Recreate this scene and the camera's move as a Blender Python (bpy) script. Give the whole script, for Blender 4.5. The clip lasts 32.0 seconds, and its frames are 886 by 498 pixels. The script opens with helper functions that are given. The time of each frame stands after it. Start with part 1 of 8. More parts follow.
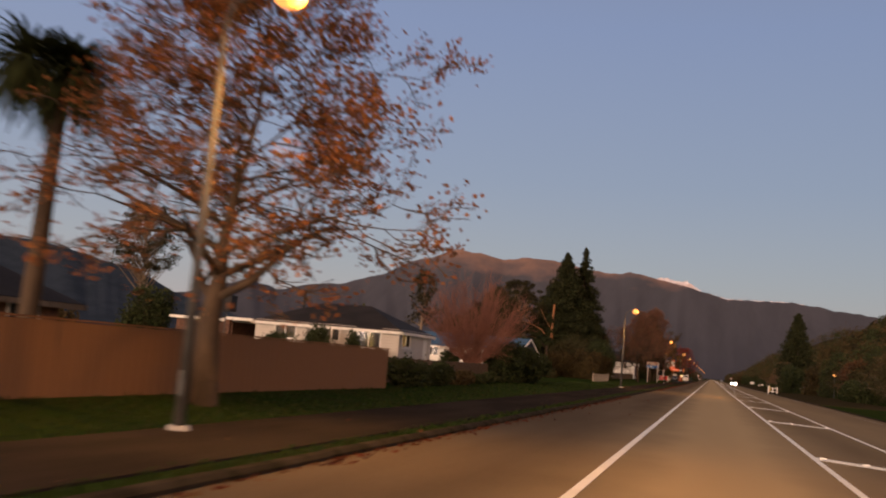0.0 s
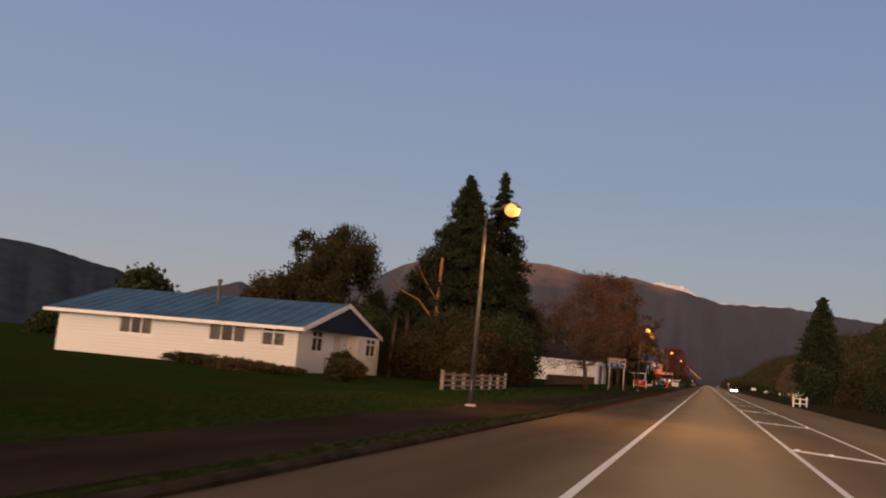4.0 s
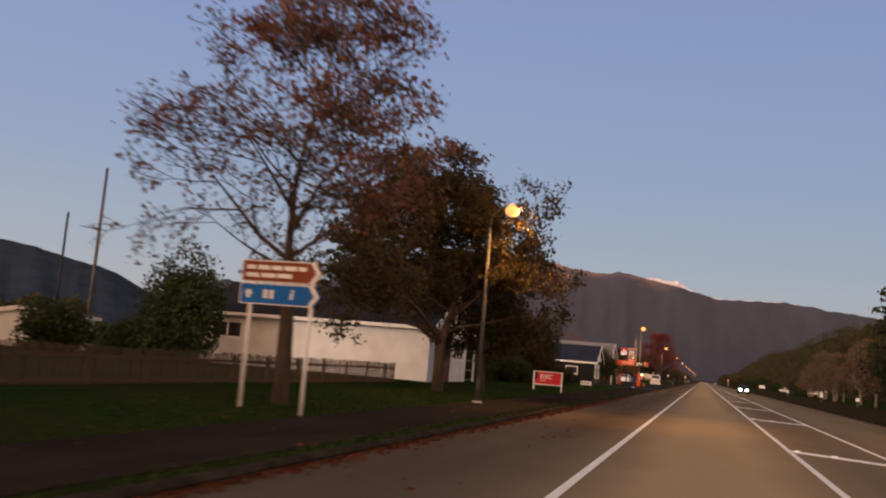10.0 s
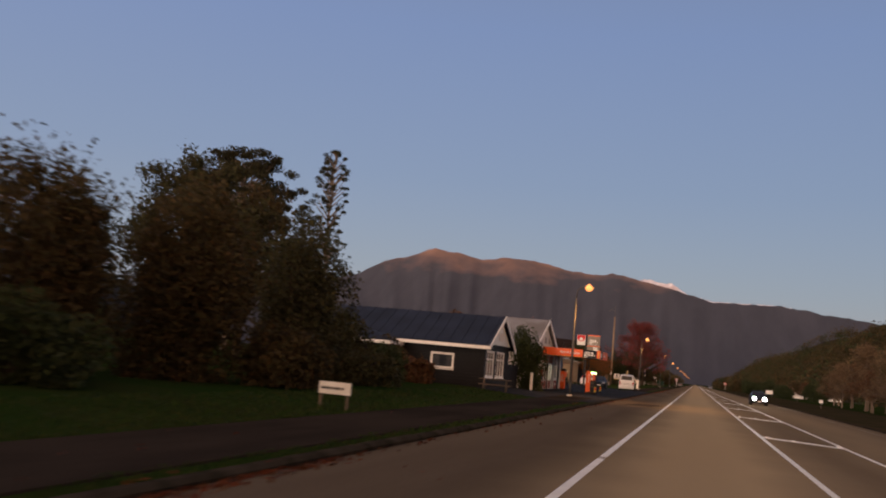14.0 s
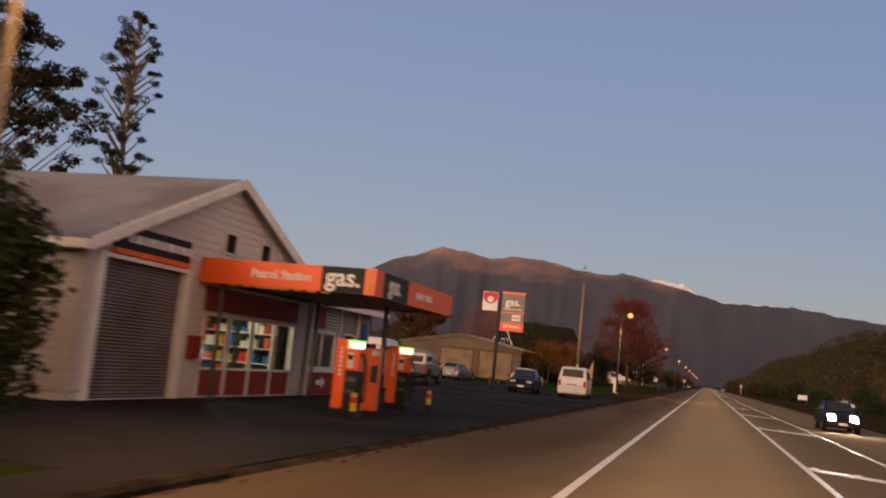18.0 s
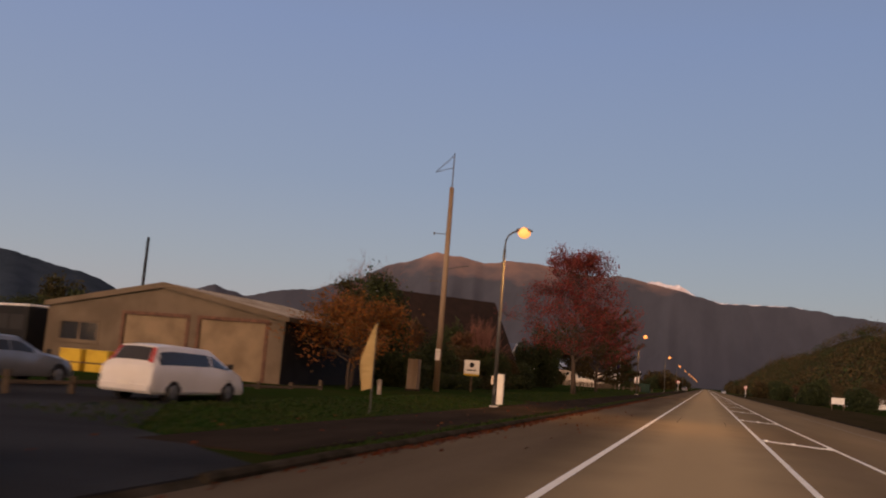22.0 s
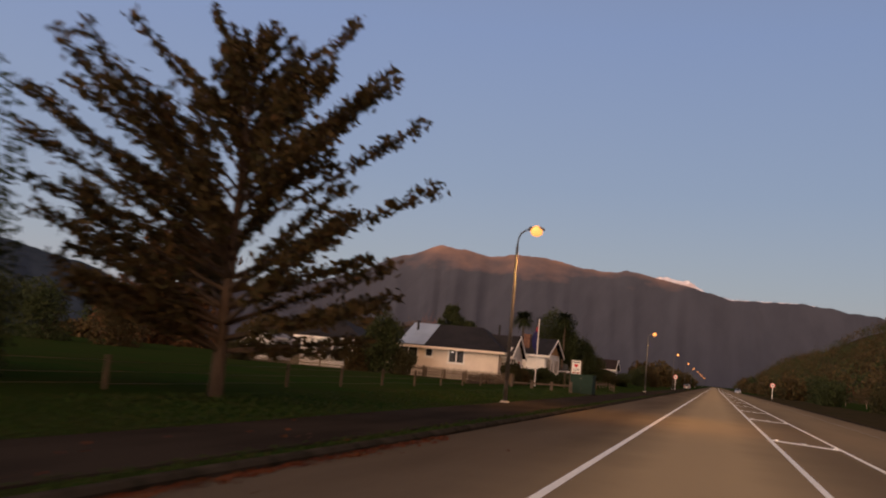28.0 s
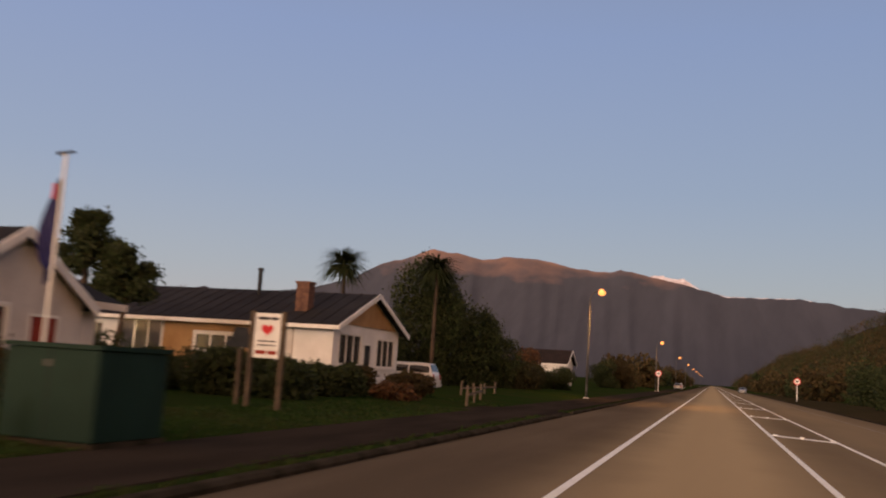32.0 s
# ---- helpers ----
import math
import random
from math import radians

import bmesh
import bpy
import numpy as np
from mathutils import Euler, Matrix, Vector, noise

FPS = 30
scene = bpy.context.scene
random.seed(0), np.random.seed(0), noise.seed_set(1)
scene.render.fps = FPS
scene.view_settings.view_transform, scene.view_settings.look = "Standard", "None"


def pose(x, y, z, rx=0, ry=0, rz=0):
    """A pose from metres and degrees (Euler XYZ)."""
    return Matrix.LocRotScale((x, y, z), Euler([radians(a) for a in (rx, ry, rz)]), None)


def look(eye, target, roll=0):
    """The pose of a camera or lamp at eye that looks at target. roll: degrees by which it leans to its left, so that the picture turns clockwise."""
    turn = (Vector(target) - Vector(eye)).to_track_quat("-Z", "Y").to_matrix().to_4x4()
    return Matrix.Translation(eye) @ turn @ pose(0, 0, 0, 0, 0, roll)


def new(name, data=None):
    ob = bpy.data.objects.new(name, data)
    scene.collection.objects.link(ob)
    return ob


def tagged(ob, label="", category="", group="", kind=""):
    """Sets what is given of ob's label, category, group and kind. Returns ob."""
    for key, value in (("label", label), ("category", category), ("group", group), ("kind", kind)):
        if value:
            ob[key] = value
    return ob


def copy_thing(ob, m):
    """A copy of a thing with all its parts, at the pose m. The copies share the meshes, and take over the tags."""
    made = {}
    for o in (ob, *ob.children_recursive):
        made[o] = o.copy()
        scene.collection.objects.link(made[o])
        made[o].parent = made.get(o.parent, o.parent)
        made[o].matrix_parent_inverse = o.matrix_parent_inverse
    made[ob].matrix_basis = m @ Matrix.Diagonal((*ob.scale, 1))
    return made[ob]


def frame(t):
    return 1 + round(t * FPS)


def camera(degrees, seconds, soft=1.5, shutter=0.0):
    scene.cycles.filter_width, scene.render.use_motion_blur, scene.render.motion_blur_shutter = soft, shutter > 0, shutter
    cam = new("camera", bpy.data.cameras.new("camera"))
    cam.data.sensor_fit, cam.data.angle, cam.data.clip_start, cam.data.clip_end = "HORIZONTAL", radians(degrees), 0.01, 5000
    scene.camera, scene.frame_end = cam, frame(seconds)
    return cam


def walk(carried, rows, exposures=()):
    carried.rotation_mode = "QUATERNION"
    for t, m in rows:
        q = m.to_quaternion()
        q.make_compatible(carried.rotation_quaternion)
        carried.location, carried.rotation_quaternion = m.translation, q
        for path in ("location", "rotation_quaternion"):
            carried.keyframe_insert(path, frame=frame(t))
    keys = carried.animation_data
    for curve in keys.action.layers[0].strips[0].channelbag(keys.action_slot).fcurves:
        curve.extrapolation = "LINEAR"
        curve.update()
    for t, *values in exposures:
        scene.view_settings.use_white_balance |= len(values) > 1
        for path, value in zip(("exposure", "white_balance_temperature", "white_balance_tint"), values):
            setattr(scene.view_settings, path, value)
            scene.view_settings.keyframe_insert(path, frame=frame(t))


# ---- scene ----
cam = camera(52.6, 32.0, soft=2.0, shutter=0.5)
PATH = [
    (0, pose(-0.228, 0.00, 1.6, 96.79, -4.89, 16.54)),
    (0.5, pose(-0.200, 6.86, 1.6, 96.88, -4.64, 16.59)),
    (1, pose(-0.206, 13.69, 1.6, 97.02, -4.51, 16.50)),
    (1.5, pose(-0.202, 20.47, 1.6, 97.02, -4.38, 16.42)),
    (2, pose(-0.215, 27.23, 1.6, 97.00, -4.60, 16.41)),
    (2.5, pose(-0.240, 33.97, 1.6, 96.95, -4.74, 16.37)),
    (4.5, pose(-0.179, 60.95, 1.6, 97.14, -5.18, 16.17)),
    (5, pose(-0.169, 67.69, 1.6, 96.97, -5.22, 15.99)),
    (5.5, pose(-0.177, 74.36, 1.6, 96.88, -5.45, 15.91)),
    (6, pose(-0.102, 80.92, 1.6, 96.76, -5.60, 15.79)),
    (6.5, pose(-0.019, 87.46, 1.6, 96.79, -5.33, 15.81)),
    (7, pose(0.037, 93.95, 1.6, 96.93, -4.93, 16.16)),
    (7.5, pose(0.054, 100.43, 1.6, 97.07, -4.36, 16.24)),
    (8, pose(-0.002, 106.95, 1.6, 97.00, -4.50, 16.20)),
    (8.5, pose(-0.061, 113.52, 1.6, 96.95, -4.59, 16.06)),
    (9, pose(-0.093, 120.18, 1.6, 97.04, -4.76, 15.97)),
    (9.5, pose(-0.094, 126.92, 1.6, 97.08, -4.49, 15.97)),
    (10, pose(-0.116, 133.63, 1.6, 97.02, -4.73, 16.01)),
    (10.5, pose(-0.170, 140.29, 1.6, 96.93, -5.14, 16.06)),
    (11, pose(-0.163, 146.99, 1.6, 96.88, -5.57, 16.13)),
    (11.5, pose(-0.166, 153.67, 1.6, 97.01, -5.35, 16.13)),
    (12, pose(-0.182, 160.33, 1.6, 97.17, -5.12, 16.15)),
    (12.5, pose(-0.195, 166.99, 1.6, 97.22, -5.38, 16.05)),
    (13, pose(-0.157, 173.65, 1.6, 97.15, -5.22, 15.77)),
    (13.5, pose(-0.164, 180.31, 1.6, 97.09, -5.30, 15.59)),
    (15.5, pose(-0.189, 206.82, 1.6, 97.36, -4.88, 15.81)),
    (16, pose(-0.184, 213.43, 1.6, 97.30, -5.12, 15.97)),
    (16.5, pose(-0.221, 219.97, 1.6, 97.23, -5.37, 16.05)),
    (17, pose(-0.160, 226.55, 1.6, 97.15, -5.42, 16.07)),
    (17.5, pose(-0.156, 233.03, 1.6, 97.08, -5.53, 16.18)),
    (18, pose(-0.129, 239.37, 1.6, 97.07, -5.68, 16.26)),
    (18.5, pose(-0.182, 245.57, 1.6, 97.15, -5.44, 16.25)),
    (19, pose(-0.039, 251.86, 1.6, 97.33, -5.04, 16.29)),
    (19.5, pose(-0.024, 258.16, 1.6, 97.45, -4.81, 16.26)),
    (20, pose(0.032, 264.51, 1.6, 97.46, -4.46, 16.31)),
    (20.5, pose(0.084, 270.96, 1.6, 97.43, -4.57, 16.38)),
    (21, pose(0.105, 277.40, 1.6, 97.39, -4.74, 16.32)),
    (21.5, pose(0.158, 283.77, 1.6, 97.39, -4.77, 16.23)),
    (22, pose(0.263, 290.25, 1.6, 97.52, -4.57, 16.19)),
    (22.5, pose(0.280, 296.80, 1.6, 97.42, -4.48, 16.21)),
    (23, pose(0.232, 303.42, 1.6, 97.24, -4.77, 16.00)),
    (23.5, pose(0.284, 310.22, 1.6, 97.10, -4.97, 16.17)),
    (24, pose(0.352, 317.16, 1.6, 97.29, -4.74, 16.35)),
    (24.5, pose(0.336, 324.12, 1.6, 97.28, -4.35, 16.53)),
    (26.5, pose(0.282, 352.05, 1.6, 97.24, -4.12, 16.69)),
    (27, pose(0.249, 359.07, 1.6, 97.17, -4.46, 16.74)),
    (27.5, pose(0.237, 366.10, 1.6, 97.23, -4.65, 16.72)),
    (28, pose(0.243, 373.15, 1.6, 97.17, -5.15, 16.71)),
    (28.5, pose(0.232, 380.24, 1.6, 97.34, -4.83, 16.69)),
    (29, pose(0.225, 387.37, 1.6, 97.38, -4.30, 16.61)),
    (29.5, pose(0.220, 394.58, 1.6, 97.29, -3.79, 16.65)),
    (30, pose(0.200, 401.77, 1.6, 97.22, -3.70, 16.39)),
    (30.5, pose(0.206, 408.91, 1.6, 97.37, -3.42, 16.47)),
    (31, pose(0.169, 415.99, 1.6, 97.40, -3.50, 16.58)),
    (31.5, pose(0.141, 423.08, 1.6, 97.53, -3.41, 16.60)),
    (32, pose(0.156, 430.18, 1.6, 97.54, -3.66, 16.57)),
]
walk(cam, PATH, ((0, 0.0, 7300, 13), (0.7, -0.05, 6800, 12), (2, -0.05, 6700, 12), (5, -0.1, 7200, 13), (7, 0.12, 7000, 12), (10, 0.12, 6800, 12), (12, -0.1, 6350, 11), (13.5, -0.1, 6500, 11), (16, -0.05, 6900, 12), (18, -0.02, 7100, 13), (24, -0.1, 7000, 12), (27, 0.1, 6800, 12), (28, 0.0, 6900, 12), (29, -0.15, 7000, 12), (30, -0.2, 7000, 12), (31, 0.1, 7150, 12), (32, 0.15, 7150, 12)))

# ---- world and large lights ----
world = bpy.data.worlds.new("dusk_sky")
scene.world = world
world.use_nodes = True
wn, wl = world.node_tree.nodes, world.node_tree.links
bg = wn["Background"]
sky = wn.new("ShaderNodeTexSky")
sky.sky_type = "NISHITA"
sky.sun_disc = False
sky.sun_elevation, sky.sun_rotation = radians(2.0), radians(200)
sky.air_density, sky.dust_density, sky.ozone_density = 1.0, 0.6, 2.5
coord = wn.new("ShaderNodeTexCoord")
sep = wn.new("ShaderNodeSeparateXYZ")
ramp = wn.new("ShaderNodeValToRGB")
ramp.color_ramp.elements[0].position, ramp.color_ramp.elements[0].color = 0.0, (0.38, 0.37, 0.42, 1)
ramp.color_ramp.elements[1].position, ramp.color_ramp.elements[1].color = 0.8, (0.16, 0.165, 0.21, 1)
for stop_at, tone in ((0.10, (0.305, 0.345, 0.44, 1)), (0.20, (0.25, 0.31, 0.46, 1)), (0.36, (0.212, 0.28, 0.485, 1))):
    stop = ramp.color_ramp.elements.new(stop_at)
    stop.color = tone
mixer = wn.new("ShaderNodeMix")
mixer.data_type = "RGBA"
mixer.inputs[0].default_value = 0.94
wl.new(coord.outputs["Generated"], sep.inputs[0])
wl.new(sep.outputs[2], ramp.inputs[0])
wl.new(sky.outputs[0], mixer.inputs[6])
# a little brighter on the side of the set sun
tilt, dim = wn.new("ShaderNodeMapRange"), wn.new("ShaderNodeVectorMath")
tilt.inputs["From Min"].default_value, tilt.inputs["From Max"].default_value = -0.7, 0.4
tilt.inputs["To Min"].default_value, tilt.inputs["To Max"].default_value = 1.03, 0.88
dim.operation = "SCALE"
wl.new(sep.outputs[0], tilt.inputs[0])
wl.new(ramp.outputs[0], dim.inputs[0])
wl.new(tilt.outputs[0], dim.inputs["Scale"])
wl.new(dim.outputs[0], mixer.inputs[7])
# the afterglow of the set sun, low behind the start of the drive
back, low, both = wn.new("ShaderNodeMapRange"), wn.new("ShaderNodeMapRange"), wn.new("ShaderNodeMath")
for node, lo, hi in ((back, 0.12, -0.85), (low, 1.05, 0.0)):
    node.inputs["From Min"].default_value, node.inputs["From Max"].default_value = lo, hi
both.operation = "MULTIPLY"
wl.new(sep.outputs[1], back.inputs[0])
wl.new(sep.outputs[2], low.inputs[0])
wl.new(back.outputs[0], both.inputs[0])
wl.new(low.outputs[0], both.inputs[1])
after = wn.new("ShaderNodeMix")
after.data_type = "RGBA"
after.inputs[7].default_value = (2.75, 1.54, 0.8, 1)
wl.new(both.outputs[0], after.inputs[0])
wl.new(mixer.outputs[2], after.inputs[6])
wl.new(after.outputs[2], bg.inputs[0])
bg.inputs[1].default_value = 1.0

sun = new("sun", bpy.data.lights.new("sun", "SUN"))
sun.data.energy, sun.data.angle, sun.data.color = 1.7, radians(20), (1.0, 0.84, 0.75)
sun.matrix_world = look((0, 0, 50), (40, 160, 33))
SODIUM = (1.0, 0.47, 0.13)
LAMP_POWER = 1500.0

# ---- materials ----
def mat(name, col, rough=0.8, col2=None, scale=6.0, metal=0.0, bump=0.0, fine=60.0, spec=0.15, stretch=(1, 1, 1), contrast=0.5):
    """A surface with two scales of tone and a little relief, in metres."""
    m = bpy.data.materials.new(name)
    m.use_nodes = True
    n, l = m.node_tree.nodes, m.node_tree.links
    b = n["Principled BSDF"]
    b.inputs["Roughness"].default_value, b.inputs["Metallic"].default_value = rough, metal
    b.inputs["Specular IOR Level"].default_value = spec
    c2 = col2 or tuple(min(1.0, v * 0.72) for v in col)
    tc, mp = n.new("ShaderNodeTexCoord"), n.new("ShaderNodeMapping")
    mp.inputs["Scale"].default_value = stretch
    big, small = n.new("ShaderNodeTexNoise"), n.new("ShaderNodeTexNoise")
    big.inputs["Scale"].default_value, small.inputs["Scale"].default_value = scale, fine
    big.inputs["Detail"].default_value, small.inputs["Detail"].default_value = 6, 3
    l.new(tc.outputs["Object"], mp.inputs[0])
    l.new(mp.outputs[0], big.inputs[0])
    l.new(mp.outputs[0], small.inputs[0])
    add = n.new("ShaderNodeMath")
    add.operation = "MULTIPLY_ADD"
    add.inputs[1].default_value = 0.35
    l.new(small.outputs[0], add.inputs[0])
    l.new(big.outputs[0], add.inputs[2])
    r = n.new("ShaderNodeValToRGB")
    r.color_ramp.elements[0].position, r.color_ramp.elements[0].color = 0.68 - contrast / 4, (*col, 1)
    r.color_ramp.elements[1].position, r.color_ramp.elements[1].color = 0.68 + contrast / 4, (*c2, 1)
    l.new(add.outputs[0], r.inputs[0])
    l.new(r.outputs[0], b.inputs["Base Color"])
    if bump:
        bp = n.new("ShaderNodeBump")
        bp.inputs["Strength"].default_value, bp.inputs["Distance"].default_value = bump, 0.02
        l.new(small.outputs[0], bp.inputs["Height"])
        l.new(bp.outputs[0], b.inputs["Normal"])
    return m


def leaf_mat(name, tones, rough=0.65):
    """Leaves, each with a tone of its own, that let a little light through."""
    m = bpy.data.materials.new(name)
    m.use_nodes = True
    n, l = m.node_tree.nodes, m.node_tree.links
    b = n["Principled BSDF"]
    g, r = n.new("ShaderNodeNewGeometry"), n.new("ShaderNodeValToRGB")
    e = r.color_ramp.elements
    e[0].color, e[1].color = (*tones[0], 1), (*tones[-1], 1)
    for i, tone in enumerate(tones[1:-1], 1):
        e.new(i / (len(tones) - 1)).color = (*tone, 1)
    l.new(g.outputs["Random Per Island"], r.inputs[0])
    l.new(r.outputs[0], b.inputs["Base Color"])
    b.inputs["Roughness"].default_value = rough
    b.inputs["Specular IOR Level"].default_value = 0.1
    t, s = n.new("ShaderNodeBsdfTranslucent"), n.new("ShaderNodeMixShader")
    s.inputs[0].default_value = 0.25
    l.new(r.outputs[0], t.inputs[0])
    l.new(b.outputs[0], s.inputs[1])
    l.new(t.outputs[0], s.inputs[2])
    l.new(s.outputs[0], n["Material Output"].inputs[0])
    return m


def glow(name, col, power):
    m = bpy.data.materials.new(name)
    m.use_nodes = True
    b = m.node_tree.nodes["Principled BSDF"]
    b.inputs["Base Color"].default_value = (*col, 1)
    b.inputs["Emission Color"].default_value = (*col, 1)
    b.inputs["Emission Strength"].default_value = power
    return m


def glass(name, tint=(0.03, 0.035, 0.045), clear=0.45):
    m = bpy.data.materials.new(name)
    m.use_nodes = True
    n, l = m.node_tree.nodes, m.node_tree.links
    b = n["Principled BSDF"]
    b.inputs["Base Color"].default_value, b.inputs["Roughness"].default_value = (*tint, 1), 0.06
    t, s = n.new("ShaderNodeBsdfTransparent"), n.new("ShaderNodeMixShader")
    s.inputs[0].default_value = clear
    l.new(b.outputs[0], s.inputs[1])
    l.new(t.outputs[0], s.inputs[2])
    l.new(s.outputs[0], n["Material Output"].inputs[0])
    return m


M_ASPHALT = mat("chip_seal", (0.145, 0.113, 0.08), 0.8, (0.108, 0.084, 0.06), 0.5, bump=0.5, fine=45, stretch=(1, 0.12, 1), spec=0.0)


def headlight_lanes(m, tracks):
    """Chip seal made paler where headlights fall, and slightly where wheels run: tracks are (x, half-width, gain)
    across the road.
    """
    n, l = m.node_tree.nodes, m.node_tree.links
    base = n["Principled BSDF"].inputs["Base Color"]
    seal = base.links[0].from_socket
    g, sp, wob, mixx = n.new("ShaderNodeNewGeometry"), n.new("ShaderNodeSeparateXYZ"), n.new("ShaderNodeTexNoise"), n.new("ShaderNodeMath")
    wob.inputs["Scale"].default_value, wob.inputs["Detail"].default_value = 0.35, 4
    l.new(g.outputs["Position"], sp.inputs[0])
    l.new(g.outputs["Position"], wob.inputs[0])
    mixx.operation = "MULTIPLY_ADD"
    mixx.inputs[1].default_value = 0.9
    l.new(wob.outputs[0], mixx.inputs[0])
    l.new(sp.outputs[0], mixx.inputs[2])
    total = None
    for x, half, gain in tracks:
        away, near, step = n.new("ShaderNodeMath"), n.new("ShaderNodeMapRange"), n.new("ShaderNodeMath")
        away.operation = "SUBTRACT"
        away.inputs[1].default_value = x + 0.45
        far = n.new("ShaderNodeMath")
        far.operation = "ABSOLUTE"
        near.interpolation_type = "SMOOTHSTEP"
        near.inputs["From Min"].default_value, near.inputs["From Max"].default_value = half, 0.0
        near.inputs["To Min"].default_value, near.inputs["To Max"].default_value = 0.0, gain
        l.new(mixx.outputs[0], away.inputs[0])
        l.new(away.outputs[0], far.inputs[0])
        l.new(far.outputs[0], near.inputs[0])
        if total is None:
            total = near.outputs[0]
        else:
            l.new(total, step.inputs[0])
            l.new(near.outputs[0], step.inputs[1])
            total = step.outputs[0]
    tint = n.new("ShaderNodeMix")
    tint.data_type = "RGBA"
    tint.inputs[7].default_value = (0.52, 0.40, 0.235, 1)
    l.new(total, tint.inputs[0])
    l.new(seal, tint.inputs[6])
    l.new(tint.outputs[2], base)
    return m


# wide bands put the headlight pool into the seal's colour; narrow ones are wheel wear
headlight_lanes(M_ASPHALT, ((0.2, 3.7, 0.72), (-0.75, 0.7, 0.08), (0.95, 0.7, 0.08), (6.0, 5.0, 0.28)))
M_FORECOURT = mat("worn_asphalt", (0.036, 0.036, 0.038), 0.85, (0.017, 0.017, 0.0185), 0.22, bump=0.5, fine=40, spec=0.03)
M_PATH = mat("footpath_asphalt", (0.044, 0.035, 0.028), 0.85, (0.03, 0.024, 0.02), 0.8, bump=0.4, fine=40, stretch=(1, 0.25, 1), spec=0.0)
M_KERB = mat("mossy_concrete", (0.06, 0.05, 0.038), 0.9, (0.022, 0.02, 0.014), 1.2, bump=0.6, fine=30, spec=0.0)
M_PAINT = mat("road_paint", (0.95, 0.92, 0.82), 0.5, (0.87, 0.84, 0.73), 1.5, fine=30, bump=0.2)
M_GRASS = mat("mown_grass", (0.017, 0.038, 0.008), 0.95, (0.03, 0.036, 0.012), 0.28, bump=1.0, fine=18, contrast=0.7, spec=0.0)
M_BLADE = leaf_mat("grass_blades", [(0.02, 0.046, 0.009), (0.028, 0.054, 0.012), (0.04, 0.046, 0.016), (0.023, 0.047, 0.01)])
M_WHITE = mat("white_paint", (0.78, 0.76, 0.74), 0.6, (0.66, 0.64, 0.61), 0.7, fine=25, bump=0.15)
M_CREAM = mat("cream_paint", (0.74, 0.66, 0.57), 0.6, (0.63, 0.55, 0.47), 0.7, fine=25, bump=0.15)
M_PALE = mat("pale_cladding", (0.62, 0.58, 0.54), 0.7, (0.5, 0.46, 0.43), 0.9, fine=25, bump=0.2)
M_TRIM = mat("trim_paint", (0.80, 0.78, 0.75), 0.5, (0.70, 0.68, 0.64), 2.0)
M_DARKWALL = mat("black_stained_boards", (0.012, 0.0125, 0.015), 0.75, (0.018, 0.018, 0.02), 1.5, bump=0.3)
M_BROWNWALL = mat("brown_brick_veneer", (0.16, 0.085, 0.06), 0.85, (0.09, 0.05, 0.04), 4.0, bump=0.5, fine=12)
M_TANWALL = mat("tan_stucco", (0.42, 0.25, 0.12), 0.8, (0.33, 0.19, 0.09), 1.0, bump=0.3)
M_BLUEROOF = mat("blue_iron_roof", (0.045, 0.115, 0.20), 0.6, (0.03, 0.08, 0.14), 0.6, spec=0.25, fine=20)
# iron roof with the sky's reflection put into its blue
M_SKYROOF = mat("sky_lit_iron_roof", (0.10, 0.13, 0.19), 0.55, (0.075, 0.095, 0.14), 0.6, spec=0.3)
M_NAVYROOF = mat("navy_iron_roof", (0.02, 0.026, 0.045), 0.65, (0.014, 0.018, 0.03), 0.6, spec=0.2)
M_DARKROOF = mat("charcoal_roof", (0.024, 0.021, 0.021), 0.8, (0.015, 0.013, 0.013), 0.8, bump=0.4, fine=14)
M_GREYROOF = mat("grey_iron_roof", (0.24, 0.23, 0.23), 0.6, (0.16, 0.14, 0.125), 0.5, spec=0.25)
M_BROWNROOF = mat("brown_shingle_roof", (0.026, 0.016, 0.013), 0.9, (0.018, 0.012, 0.01), 1.0, bump=0.6, fine=12)
M_FENCE = mat("tan_stained_boards", (0.235, 0.125, 0.068), 0.85, (0.165, 0.086, 0.048), 1.2, bump=0.3, stretch=(1, 1, 0.15))
M_PALING = mat("weathered_palings", (0.17, 0.13, 0.10), 0.9, (0.10, 0.08, 0.06), 2.0, bump=0.4, stretch=(1, 1, 0.15))
M_RAIL = mat("flaking_white_rails", (0.34, 0.285, 0.235), 0.85, (0.19, 0.155, 0.125), 3.0, bump=0.3)
M_POST = mat("round_timber_posts", (0.12, 0.09, 0.062), 0.9, (0.07, 0.052, 0.038), 3.0, bump=0.4)
M_POLE = mat("pole_timber", (0.26, 0.19, 0.13), 0.9, (0.17, 0.12, 0.08), 2.0, bump=0.4, stretch=(1, 1, 0.1))
M_STEEL = mat("galvanised_steel", (0.13, 0.125, 0.12), 0.65, (0.09, 0.087, 0.084), 2.0, metal=0.6)
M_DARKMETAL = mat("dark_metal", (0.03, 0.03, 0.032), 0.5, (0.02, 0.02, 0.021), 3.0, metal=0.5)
M_BARK = mat("grey_brown_bark", (0.09, 0.064, 0.047), 0.95, (0.045, 0.034, 0.026), 2.0, bump=0.8, fine=14, stretch=(1, 1, 0.3))
M_TWIG = mat("reddish_bare_twigs", (0.27, 0.125, 0.09), 0.9, (0.19, 0.085, 0.065), 1.5)
M_PALEBARK = mat("pale_gum_bark", (0.22, 0.17, 0.13), 0.9, (0.12, 0.095, 0.075), 1.0, bump=0.5, stretch=(1, 1, 0.2))
